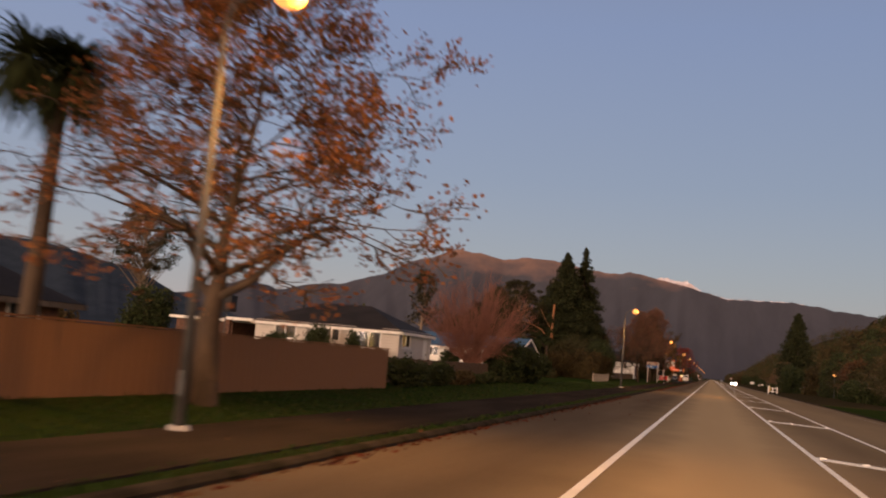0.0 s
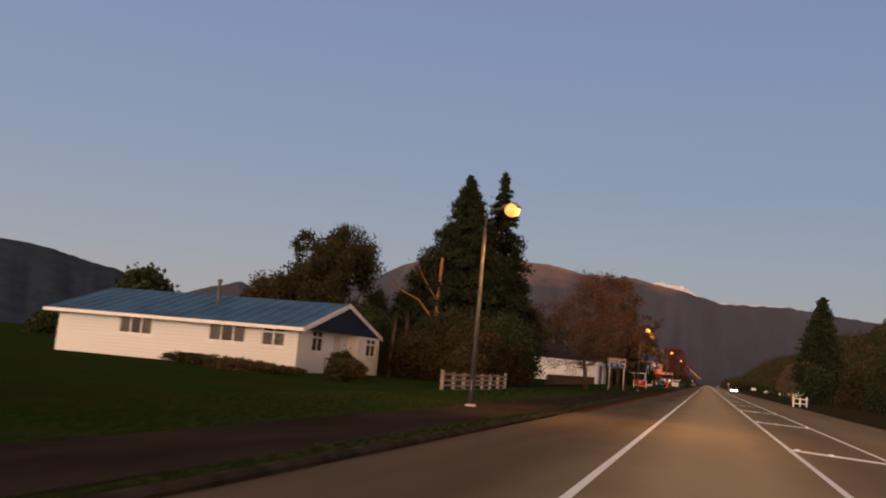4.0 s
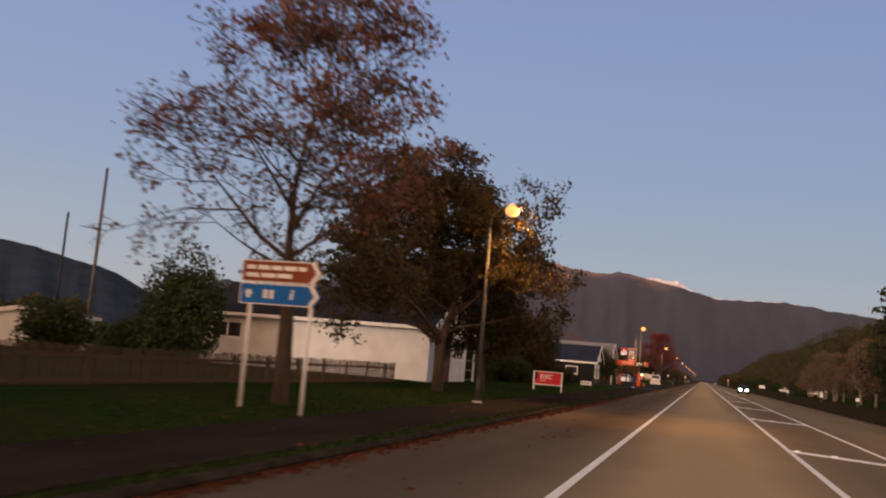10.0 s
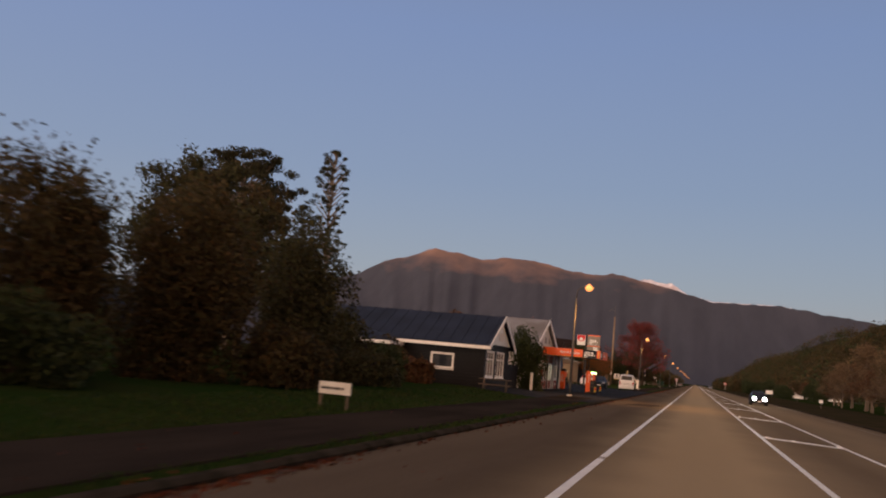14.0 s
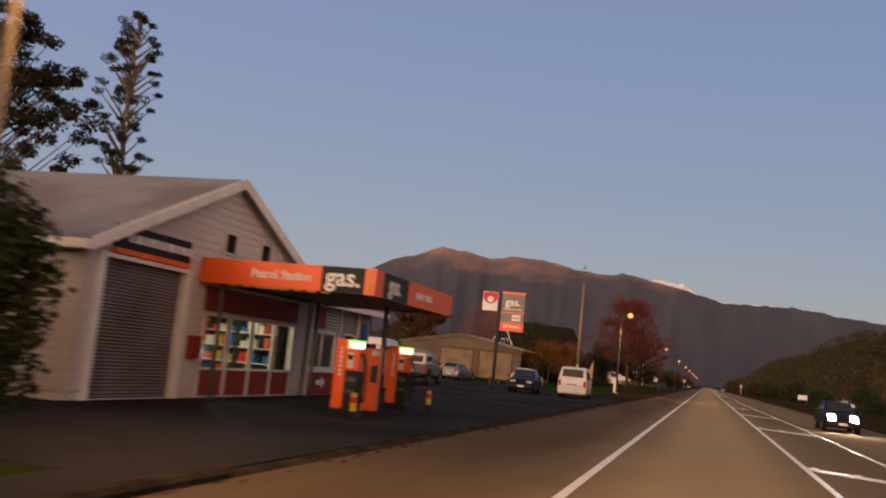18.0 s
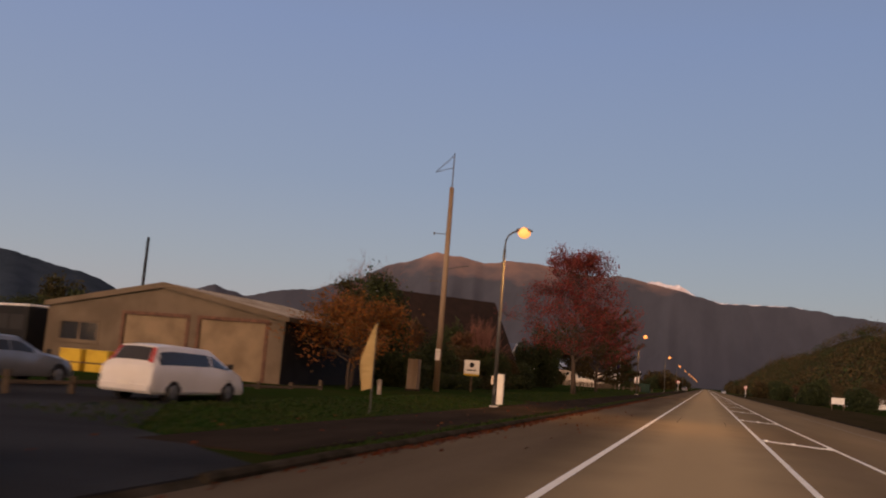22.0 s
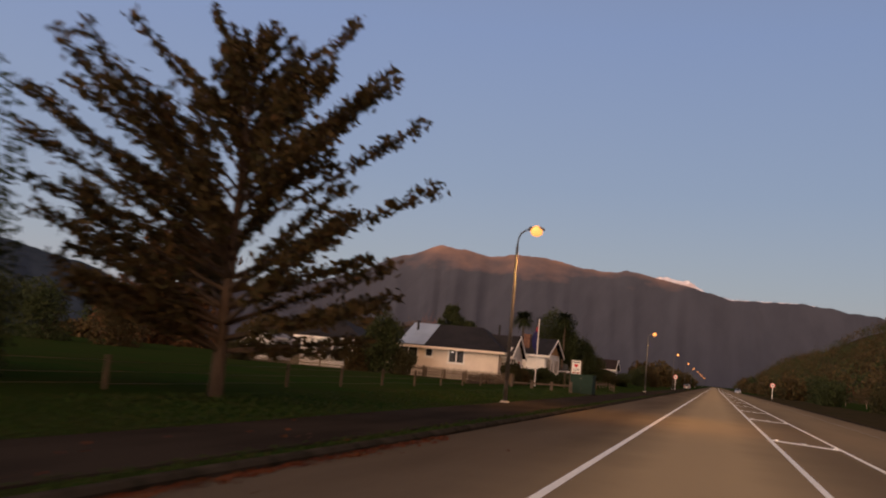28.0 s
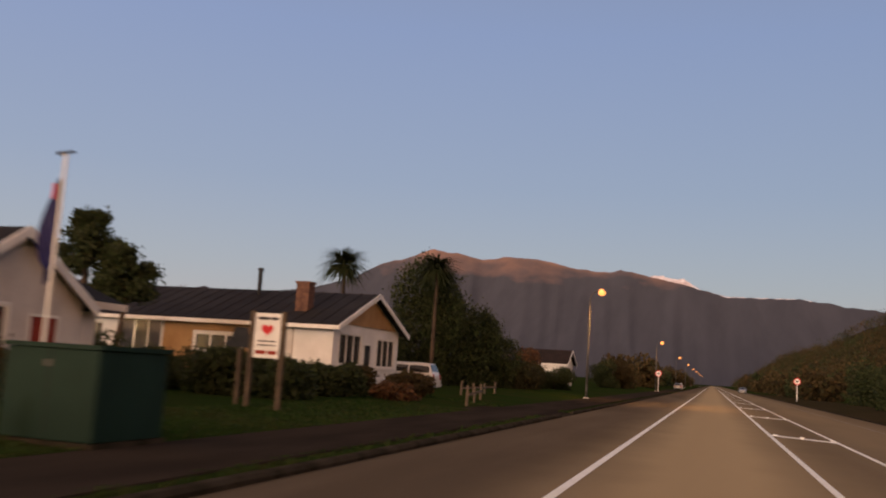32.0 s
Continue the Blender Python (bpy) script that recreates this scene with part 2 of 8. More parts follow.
# dead wood, with the orange light falling on it put into the colour
M_DEADWOOD = mat("orange_lit_deadwood", (0.36, 0.17, 0.08), 0.9, (0.22, 0.11, 0.06), 2.0, bump=0.6, stretch=(1, 1, 0.15))
M_ORANGE = mat("orange_fascia", (0.86, 0.125, 0.012), 0.45, (0.76, 0.105, 0.01), 1.0, spec=0.5)
M_BLACKSIGN = mat("black_fascia", (0.015, 0.014, 0.015), 0.45, (0.02, 0.019, 0.02), 1.0)
# black sign face, lightened in its colour for headlights and afterglow on it
M_LITSIGN = mat("lit_black_sign_face", (0.235, 0.20, 0.155), 0.4, (0.19, 0.165, 0.13), 1.0)
M_REDSIGN = mat("red_sign_face", (0.62, 0.035, 0.04), 0.45, (0.55, 0.03, 0.035), 1.0)
M_NAVYSIGN = mat("navy_sign_patch", (0.02, 0.02, 0.09), 0.45)
M_BLUESIGN = mat("blue_sign_face", (0.01, 0.13, 0.42), 0.4, (0.01, 0.11, 0.37), 1.0)
M_BROWNSIGN = mat("brown_sign_face", (0.23, 0.06, 0.02), 0.4, (0.2, 0.05, 0.018), 1.0)
M_REDPANEL = mat("dull_red_panel", (0.28, 0.04, 0.025), 0.6, (0.22, 0.03, 0.02), 1.0)
M_ROLLER = mat("grey_roller_shutter", (0.21, 0.20, 0.20), 0.55, (0.15, 0.14, 0.14), 1.0, metal=0.3)
M_REDDOOR = mat("oxide_red_door", (0.14, 0.035, 0.028), 0.6, (0.10, 0.025, 0.02), 1.0)
M_TANDOOR = mat("tan_tilting_door", (0.25, 0.185, 0.12), 0.7, (0.17, 0.125, 0.08), 0.8, bump=0.2)
M_SHED = mat("khaki_iron_cladding", (0.15, 0.115, 0.083), 0.7, (0.105, 0.08, 0.057), 0.7, bump=0.2)
M_CURTAIN = mat("net_curtain", (0.55, 0.50, 0.46), 0.95, (0.42, 0.38, 0.35), 3.0, stretch=(6, 6, 0.4))
M_INSIDE = mat("room_lining", (0.30, 0.26, 0.22), 0.9, (0.22, 0.19, 0.16), 1.0)
M_GLASS = glass("window_glass")
M_SHOPGLASS = glass("clear_shop_glass", (0.02, 0.024, 0.024), 0.8)
M_CARGLASS = glass("car_glass", (0.022, 0.02, 0.019), 0.06)
M_TYRE = mat("tyre_rubber", (0.018, 0.018, 0.018), 0.85, (0.03, 0.028, 0.026), 6.0)
M_RIM = mat("alloy_rim", (0.35, 0.35, 0.36), 0.35, (0.25, 0.25, 0.26), 8.0, metal=0.8)
M_CARWHITE = mat("white_car_paint", (0.68, 0.66, 0.65), 0.3, (0.60, 0.58, 0.56), 1.0, spec=0.6)
M_CARNAVY = mat("navy_car_paint", (0.003, 0.007, 0.016), 0.4, (0.0035, 0.006, 0.0125), 1.0, spec=0.15)
M_CARSILVER = mat("silver_car_paint", (0.26, 0.265, 0.275), 0.3, (0.21, 0.215, 0.225), 1.0, metal=0.5)
M_CARBLACK = mat("black_car_paint", (0.008, 0.008, 0.009), 0.5, (0.012, 0.0115, 0.011), 1.0, spec=0.12)
M_CARUTE = mat("silver_grey_truck_paint", (0.19, 0.19, 0.195), 0.4, (0.12, 0.12, 0.122), 1.2)
M_PLASTIC = mat("black_plastic", (0.02, 0.02, 0.02), 0.6, (0.03, 0.029, 0.028), 8.0)
M_LENSRED = mat("red_lamp_lens", (0.45, 0.02, 0.015), 0.2)
M_LENSCLEAR = mat("clear_lamp_lens", (0.6, 0.6, 0.58), 0.15, spec=0.8)
M_YELLOW = mat("yellow_plastic", (0.62, 0.42, 0.05), 0.6, (0.5, 0.33, 0.04), 2.0)
M_FLAGCLOTH = mat("faded_yellow_cloth", (0.46, 0.34, 0.16), 0.85, (0.38, 0.27, 0.12), 1.2)
M_GREENBOX = mat("green_steel_cabinet", (0.012, 0.034, 0.024), 0.55, (0.009, 0.026, 0.018), 1.0)
# forest of the left ridge, with its shade and distance haze in the colour
M_FOREST = mat("hazed_shaded_forest", (0.036, 0.05, 0.072), 0.95, (0.028, 0.04, 0.058), 0.01, fine=0.08, spec=0.0)
M_WORNPAINT = mat("worn_road_paint", (0.34, 0.31, 0.26), 0.8, (0.2, 0.17, 0.14), 1.5, fine=30, spec=0.0)
# blue-grey haze of distance is put into this forest and rock colour
M_MOUNTAIN = mat("hazed_forest_and_rock", (0.074, 0.079, 0.101), 0.95, (0.064, 0.069, 0.089), 0.012, fine=0.06, bump=0.0, contrast=0.6, spec=0.0, stretch=(1, 0.06, 0.4))
M_HILL = mat("bush_clad_hill", (0.038, 0.036, 0.019), 0.95, (0.055, 0.044, 0.025), 0.02, fine=0.2, bump=0.0, spec=0.0)
M_SODIUM = glow("sodium_lens", (1.0, 0.42, 0.12), 1.25)
M_HEADLIGHT = glow("headlight_lens", (1.0, 0.95, 0.85), 300.0)
M_GREENTUBE = glow("cream_pump_lamp", (0.95, 1.0, 0.62), 2.6)
M_GREENCAP = glow("green_pump_cap", (0.12, 0.85, 0.05), 1.5)
M_SHOPLIGHT = glow("shop_ceiling_tube", (1.0, 0.93, 0.75), 14.0)

L_BRONZE = leaf_mat("bronze_leaves", [(0.16, 0.06, 0.03), (0.24, 0.09, 0.035), (0.13, 0.07, 0.035), (0.30, 0.12, 0.04), (0.11, 0.05, 0.03)])
L_RUSSET = leaf_mat("russet_leaves", [(0.16, 0.088, 0.05), (0.20, 0.10, 0.058), (0.12, 0.075, 0.045), (0.19, 0.06, 0.05), (0.14, 0.088, 0.05)])
L_RED = leaf_mat("red_maple_leaves", [(0.19, 0.036, 0.034), (0.26, 0.045, 0.04), (0.13, 0.036, 0.033), (0.17, 0.06, 0.045)])
L_DARKBROWN = leaf_mat("olive_brown_leaves", [(0.05, 0.038, 0.018), (0.07, 0.05, 0.021), (0.038, 0.036, 0.016), (0.085, 0.05, 0.022)])
L_GREEN = leaf_mat("dark_green_leaves", [(0.028, 0.04, 0.015), (0.042, 0.058, 0.021), (0.054, 0.06, 0.026), (0.032, 0.042, 0.02)])
L_OLIVE = leaf_mat("olive_leaves", [(0.04, 0.042, 0.018), (0.055, 0.055, 0.024), (0.06, 0.048, 0.022), (0.035, 0.036, 0.018)])
L_CONIFER = leaf_mat("conifer_needles", [(0.027, 0.036, 0.016), (0.04, 0.047, 0.02), (0.022, 0.029, 0.014), (0.047, 0.047, 0.022)])
L_GUM = leaf_mat("gum_leaves", [(0.035, 0.036, 0.018), (0.05, 0.046, 0.023), (0.03, 0.03, 0.017), (0.055, 0.044, 0.022)])
L_ORANGE = leaf_mat("orange_leaves", [(0.2, 0.075, 0.022), (0.25, 0.095, 0.026), (0.15, 0.066, 0.025), (0.13, 0.075, 0.025)])
L_SCRUB = leaf_mat("brown_scrub", [(0.07, 0.056, 0.025), (0.095, 0.068, 0.03), (0.055, 0.048, 0.022), (0.11, 0.07, 0.034)])
L_PALETWIG = leaf_mat("pale_brown_twigs", [(0.13, 0.085, 0.048), (0.17, 0.11, 0.06), (0.10, 0.07, 0.042), (0.19, 0.125, 0.07)])
L_RUST = leaf_mat("rusty_brown_leaves", [(0.11, 0.055, 0.028), (0.15, 0.068, 0.032), (0.08, 0.045, 0.026), (0.065, 0.05, 0.026)])
L_FERN = leaf_mat("palm_fronds", [(0.028, 0.042, 0.016), (0.04, 0.05, 0.02), (0.03, 0.036, 0.016)])
L_FALLEN = leaf_mat("fallen_leaves", [(0.115, 0.03, 0.016), (0.14, 0.045, 0.019), (0.08, 0.026, 0.015), (0.12, 0.058, 0.024)])

# ---- building blocks ----
def box(bm, x0, x1, y0, y1, z0, z1):
    v = [bm.verts.new(p) for p in ((x0, y0, z0), (x1, y0, z0), (x1, y1, z0), (x0, y1, z0), (x0, y0, z1), (x1, y0, z1), (x1, y1, z1), (x0, y1, z1))]
    for f in ((3, 2, 1, 0), (4, 5, 6, 7), (0, 1, 5, 4), (1, 2, 6, 5), (2, 3, 7, 6), (3, 0, 4, 7)):
        bm.faces.new([v[i] for i in f])
    return bm


def rod(bm, a, b, r0, r1=None, sides=8):
    """A tapered round bar from a to b."""
    a, b = Vector(a), Vector(b)
    r1 = r0 if r1 is None else r1
    d = (b - a).normalized()
    u = d.orthogonal().normalized()
    w = d.cross(u)
    rings = []
    for c, r in ((a, r0), (b, r1)):
        rings.append([bm.verts.new(c + (u * math.cos(k * math.tau / sides) + w * math.sin(k * math.tau / sides)) * r) for k in range(sides)])
    for k in range(sides):
        bm.faces.new((rings[0][k], rings[0][(k + 1) % sides], rings[1][(k + 1) % sides], rings[1][k]))
    bm.faces.new(rings[0][::-1])
    bm.faces.new(rings[1])
    return bm


def prism(bm, outline, axis, lo, hi):
    """A flat outline of (u, v) pairs made solid along axis: 'x' takes (y, z), 'y' takes (x, z), 'z' takes (x, y)."""
    def at(u, v, w):
        return {"x": (w, u, v), "y": (u, w, v), "z": (u, v, w)}[axis]
    a = [bm.verts.new(at(u, v, lo)) for u, v in outline]
    b = [bm.verts.new(at(u, v, hi)) for u, v in outline]
    n = len(a)
    for i in range(n):
        bm.faces.new((a[i], a[(i + 1) % n], b[(i + 1) % n], b[i]))
    bm.faces.new(a[::-1])
    bm.faces.new(b)
    return bm


def finish(name, bm, material, bevel=0.0, smooth=False, segments=2):
    bmesh.ops.recalc_face_normals(bm, faces=bm.faces)
    if bevel:
        bmesh.ops.bevel(bm, geom=bm.edges[:], offset=bevel, segments=segments, affect="EDGES", profile=0.6, clamp_overlap=True)
    me = bpy.data.meshes.new(name)
    bm.to_mesh(me)
    bm.free()
    me.materials.append(material)
    if smooth:
        me.polygons.foreach_set("use_smooth", [True] * len(me.polygons))
    return me


def part(name, bm, material, parent, label="", bevel=0.0, smooth=False, segments=2):
    ob = new(name, finish(name, bm, material, bevel, smooth, segments))
    ob.parent = parent
    return tagged(ob, label)


def piece(name, mesh, parent, m):
    """A small repeated part that shares its mesh."""
    ob = new(name, mesh)
    ob.parent = parent
    ob.matrix_basis = m
    return ob


def thing(name, label, category, m=None, group="", kind=""):
    ob = new(name)
    ob.empty_display_size = 0.2
    ob.matrix_world = m or Matrix()
    return tagged(ob, label, category, group, kind)


def solid(name, bm, material, label, category, kind="", group="", bevel=0.0, smooth=False):
    return tagged(new(name, finish(name, bm, material, bevel, smooth)), label, category, group, kind)


def nb():
    return bmesh.new()


def text_part(name, words, size, material, parent, m, align="CENTER"):
    cu = bpy.data.curves.new(name, "FONT")
    cu.body, cu.size, cu.align_x, cu.align_y, cu.extrude, cu.offset = words, size, align, "CENTER", 0.006, size * 0.02
    cu.materials.append(material)
    ob = new(name, cu)
    ob.parent = parent
    ob.matrix_basis = m
    return ob


def bars(bm, x0, x1, y, z, h, seed, gap=0.02):
    """Lettering too small to read: a row of plain bars facing -y."""
    rnd = random.Random(seed)
    x = x0
    while x < x1 - h:
        w = h * rnd.uniform(0.8, 2.6)
        box(bm, x, min(x + w, x1), y - 0.004, y, z, z + h)
        x += w + h * 0.45
    return bm


def words(parent, material, x0, x1, y, z, h, seed):
    """Lettering too small to read, each word a plain bar of its own."""
    rnd = random.Random(seed)
    x = x0
    while x < x1 - h:
        w = h * rnd.uniform(1.6, 4.2)
        part("word_bar", box(nb(), x, min(x + w, x1), y - 0.004, y, z, z + h), material, parent)
        x += w + h * 0.55


def ground_z(x, y):
    """The height of the verge and gardens: they rise a little away from the footpath."""
    if x > 9.3:
        return 0.06
    if 246 < y < 316 and x > -40:
        return 0.06
    return float(np.interp(-x, (8.5, 10.0, 11.5, 13.5), (0.06, 0.14, 0.24, 0.30)))


UNITS = {}


def unit_of(material):
    if material.name not in UNITS:
        UNITS[material.name] = finish("unit_board", box(nb(), 0, 1, 0, 1, 0, 1), material)
    return UNITS[material.name]


def slab_piece(name, parent, material, x0, x1, y0, y1, z0, z1, tilt=None):
    m = Matrix.Translation((x0, y0, z0)) @ (tilt or Matrix()) @ Matrix.Diagonal((x1 - x0, y1 - y0, z1 - z0, 1))
    return piece(name, unit_of(material), parent, m)

# ---- plants ----
def soup(name, points, quads, material):
    me = bpy.data.meshes.new(name)
    pts = np.asarray(points, dtype=np.float32).reshape(-1, 3)
    me.vertices.add(len(pts))
    me.vertices.foreach_set("co", pts.ravel())
    idx = np.asarray(quads, dtype=np.int32).reshape(-1, 4)
    me.loops.add(idx.size)
    me.loops.foreach_set("vertex_index", idx.ravel())
    me.polygons.add(len(idx))
    me.polygons.foreach_set("loop_start", np.arange(0, idx.size, 4, dtype=np.int32))
    me.update(calc_edges=True)
    me.validate()
    me.materials.append(material)
    return me


def leaves_at(name, centres, size, material, rng, flat=0.0, long=1.5):
    """One small pointed leaf (two bent halves) at each centre."""
    c = np.asarray(centres, dtype=np.float64).reshape(-1, 3)
    n = len(c)
    a = rng.normal(size=(n, 3))
    a[:, 2] *= 1 - flat
    a /= np.linalg.norm(a, axis=1, keepdims=True) + 1e-9
    b = rng.normal(size=(n, 3))
    b -= (b * a).sum(1, keepdims=True) * a
    b /= np.linalg.norm(b, axis=1, keepdims=True) + 1e-9
    s = size * rng.uniform(0.6, 1.35, (n, 1))
    k = np.cross(a, b) * s * 0.18
    p = np.stack([c - a * s * long / 2, c + b * s / 2 + k, c + a * s * long / 2, c - b * s / 2 + k], axis=1)
    return soup(name, p, np.arange(n * 4).reshape(n, 4), material)


def tubes(name, segments, material, sides=5):
    """Limbs: each segment (a, b, r0, r1) is a tapered tube."""
    pts, quads = [], []
    ang = np.arange(sides) * math.tau / sides
    for a, b, r0, r1 in segments:
        a, b = np.asarray(a), np.asarray(b)
        d = (b - a) / (np.linalg.norm(b - a) + 1e-9)
        u = np.cross(d, (0.3, 0.9, 0.31))
        u /= np.linalg.norm(u) + 1e-9
        w = np.cross(d, u)
        off = np.outer(np.cos(ang), u) + np.outer(np.sin(ang), w)
        k = len(pts) * sides
        pts += [a + off * r0, b + off * r1]
        quads += [(k + i, k + (i + 1) % sides, k + sides + (i + 1) % sides, k + sides + i) for i in range(sides)]
    me = soup(name, np.concatenate(pts), quads, material)
    me.polygons.foreach_set("use_smooth", [True] * len(me.polygons))
    return me


def grow(rng, height, trunk, radius, fork=0.25, levels=4, rise=0.55, shoots=4, lean=0.0, upright=0.25, axial=True, cone=0.0):
    """The limbs of a broadleaf tree, and the ends of its twigs."""
    segs, tips = [], []

    def limb(p, d, length, r, level):
        n = 3 if level < levels else 2
        q = p
        for i in range(n):
            d = d + rng.normal(0, 0.13 if level else 0.03, 3) + np.array([0, 0, upright * 0.18 if level else 0.0])
            d /= np.linalg.norm(d)
            e = q + d * length / n
            r1 = r * (1 - 0.62 * (i + 1) / n) if level else r * (1 - 0.25 * (i + 1) / n)
            segs.append((q, e, r * (1 - 0.62 * i / n) if level else r * (1 - 0.25 * i / n), r1))
            q = e
            if level and level < levels:
                for _ in range(1 if i < n - 1 else 2):
                    side = rng.normal(size=3)
                    side -= side @ d * d
                    side /= np.linalg.norm(side) + 1e-9
                    limb(q, d * rng.uniform(0.45, 0.8) + side * rng.uniform(0.5, 0.85), length * rng.uniform(0.48, 0.7), r1 * 0.72, level + 1)
            elif level == levels:
                tips.append(q)
        return q, d

    base = np.array([0.0, 0.0, -0.15])
    top, d = limb(base, np.array([lean, 0, 1.0]), height * fork, trunk, 0)
    turn = rng.uniform(0, math.tau)
    stem = height * (1 - fork)
    if axial:
        q, dd, r = top, d, trunk * 0.75
        for i in range(shoots * 2 + 2):
            f = (i + 1) / (shoots * 2 + 2)
            dd = dd + rng.normal(0, 0.06, 3)
            dd /= np.linalg.norm(dd)
            e = q + dd * stem / (shoots * 2 + 2) * 0.86
            segs.append((q, e, r, r * 0.84))
            q, r = e, r * 0.84
            for _ in range(2):
                turn += 2.4
                lift = rise + 0.5 * f
                out = np.array([math.cos(turn), math.sin(turn), lift])
                reach = radius * (1.05 - 0.62 * f ** 1.6) * (1 - cone * f) * rng.uniform(0.62, 0.9)
                limb(q, out / np.linalg.norm(out), reach * 0.72, r * 0.55, 2)
        tips.append(q)
    else:
        for i in range(shoots):
            turn += math.tau / shoots + rng.uniform(-0.3, 0.3)
            out = np.array([math.cos(turn), math.sin(turn), rise / 0.5 + rng.uniform(-0.2, 0.5)])
            limb(top, out / np.linalg.norm(out), math.hypot(radius, stem) * 0.5, trunk * 0.6, 1)
        limb(top, d, stem * 0.55, trunk * 0.65, 1)
    return segs, np.array(tips)


def broadleaf(name, label, x, y, height, radius, leaf, seed, per_tip=7, size=0.2, spread=0.35, trunk=None, category="tree", group="", bark=None, keep=1.0, sway=(0.0, 0.0), tuft=0.55, **how):
    rng = np.random.default_rng(seed)
    segs, tips = grow(rng, height, trunk or height * 0.026, radius, **how)
    ob = thing(name, label, category, pose(x, y, ground_z(x, y) + 0.02), group)
    top = max(s[1][2] for s in segs)
    fit_z = height / top
    wide = np.quantile(np.hypot(tips[:, 0], tips[:, 1]), 0.95)
    fit_r = radius / wide
    scl = np.array([fit_r, fit_r, fit_z])
    segs = [(a * scl if a[2] > height * 0.12 else a * np.array([1, 1, fit_z]), b * scl, r0, r1) for a, b, r0, r1 in segs]
    tips = tips * scl
    shift = np.append(tips[:, :2].mean(0) / tips[:, 2].mean() * 0.9, 0.0)
    segs = [(a - shift * max(a[2], 0), b - shift * max(b[2], 0), r0, r1) for a, b, r0, r1 in segs]
    tips = tips - shift * tips[:, 2:3]
    drift = np.array([sway[0], sway[1], 0.0]) / (height * 0.6)
    segs = [(a + drift * max(a[2] - height * 0.15, 0), b + drift * max(b[2] - height * 0.15, 0), max(r0, 0.012), max(r1, 0.009)) for a, b, r0, r1 in segs]
    tips = tips + drift * np.maximum(tips[:, 2:3] - height * 0.15, 0)
    tk = new("trunk", tubes("trunk", segs, bark or M_BARK))
    tk.parent = ob
    if per_tip:
        # leaves hang in tufts round the twig ends; some stretches of the crown are barer than others
        patch = np.array([noise.noise(Vector(p) * 0.55 + Vector((seed * 1.7, 0, 0))) for p in tips])
        use = tips[rng.random(len(tips)) < keep * np.clip(0.95 + tuft * 1.5 * patch, 0.15, 1.0)]
        count = np.maximum(2, (per_tip * rng.uniform(0.35, 1.65, len(use))).astype(int))
        cl = np.repeat(use, count, axis=0)
        cl = cl + rng.normal(0, spread * (1 - 0.55 * tuft), cl.shape)
        cr = new("crown", leaves_at("crown", cl, size, leaf, rng))
        cr.parent = ob
    return ob


def conifer(name, label, x, y, height, radius, leaf, seed, tiers=34, size=0.26, bare=0.08, power=0.8, category="tree", droop=0.15, density=1.0, fuzz=1.0, boughs=9, steepen=0.0, spray=1.9):
    """A pointed evergreen: whorls of drooping boughs thick with sprays."""
    rng = np.random.default_rng(seed)
    ob = thing(name, label, category, pose(x, y, ground_z(x, y) + 0.02))
    segs = [((0, 0, -0.2), (0, 0, height * 0.5), height * 0.022, height * 0.013), ((0, 0, height * 0.5), (0, 0, height * 0.985), height * 0.013, 0.02)]
    tips = []
    for i in range(tiers):
        f = (i + rng.uniform(-0.3, 0.3)) / tiers
        z = height * (bare + (0.99 - bare) * max(f, 0))
        reach = radius * (1 - max(f, 0)) ** power * (0.55 + 0.45 * min(1, (max(f, 0) + 0.05) * 6)) + 0.15
        for k in range(boughs):
            a = rng.uniform(0, math.tau)
            ln = reach * rng.uniform(0.55, 1.12)
            end = np.array([math.cos(a) * ln, math.sin(a) * ln, z - ln * droop * (1 + steepen * (max(f, 0) * 2.2 - 0.9)) + rng.uniform(-0.1, 0.25) * ln])
            segs.append(((0, 0, z), end, 0.02 + 0.012 * ln, 0.008))
            m = max(3, int(ln * 16 * density))
            s = rng.uniform(0.12, 1.05, (m, 1)) ** 0.7
            pts = np.array([0, 0, z]) * (1 - s) + end * s
            tips.append(pts + rng.normal(0, (0.10 + 0.06 * ln) * fuzz, (m, 3)) * np.array([1, 1, 0.8]))
    for nm, keep in (("trunk", segs[:2]), ("bough", segs[2:])):
        tk = new(nm, tubes(nm, keep, M_BARK, 7 if nm == "trunk" else 4))
        tk.parent = ob
        tagged(tk, kind="stuff" if nm == "bough" else "")
    cr = new("crown", leaves_at("crown", np.concatenate(tips), size, leaf, rng, long=spray))
    cr.parent = ob
    return ob


def clump_points(rng, rx, ry, rz, count, lumps):
    """Points over the lumpy outer shell of a bush."""
    c = rng.normal(size=(lumps, 3))
    c /= np.linalg.norm(c, axis=1, keepdims=True)
    c[:, 2] = np.abs(c[:, 2]) * 0.9
    c = c * np.array([rx, ry, rz]) * rng.uniform(0.25, 0.75, (lumps, 1))
    c[::3, 2] = rz * rng.uniform(-0.5, -0.1, len(c[::3]))
    r = rng.uniform(0.25, 0.5, lumps)
    pick = rng.integers(0, lumps, count)
    d = rng.normal(size=(count, 3))
    d /= np.linalg.norm(d, axis=1, keepdims=True)
    p = c[pick] + d * r[pick, None] * np.array([rx, ry, rz * 1.1]) * rng.uniform(0.7, 1.1, (count, 1))
    return p


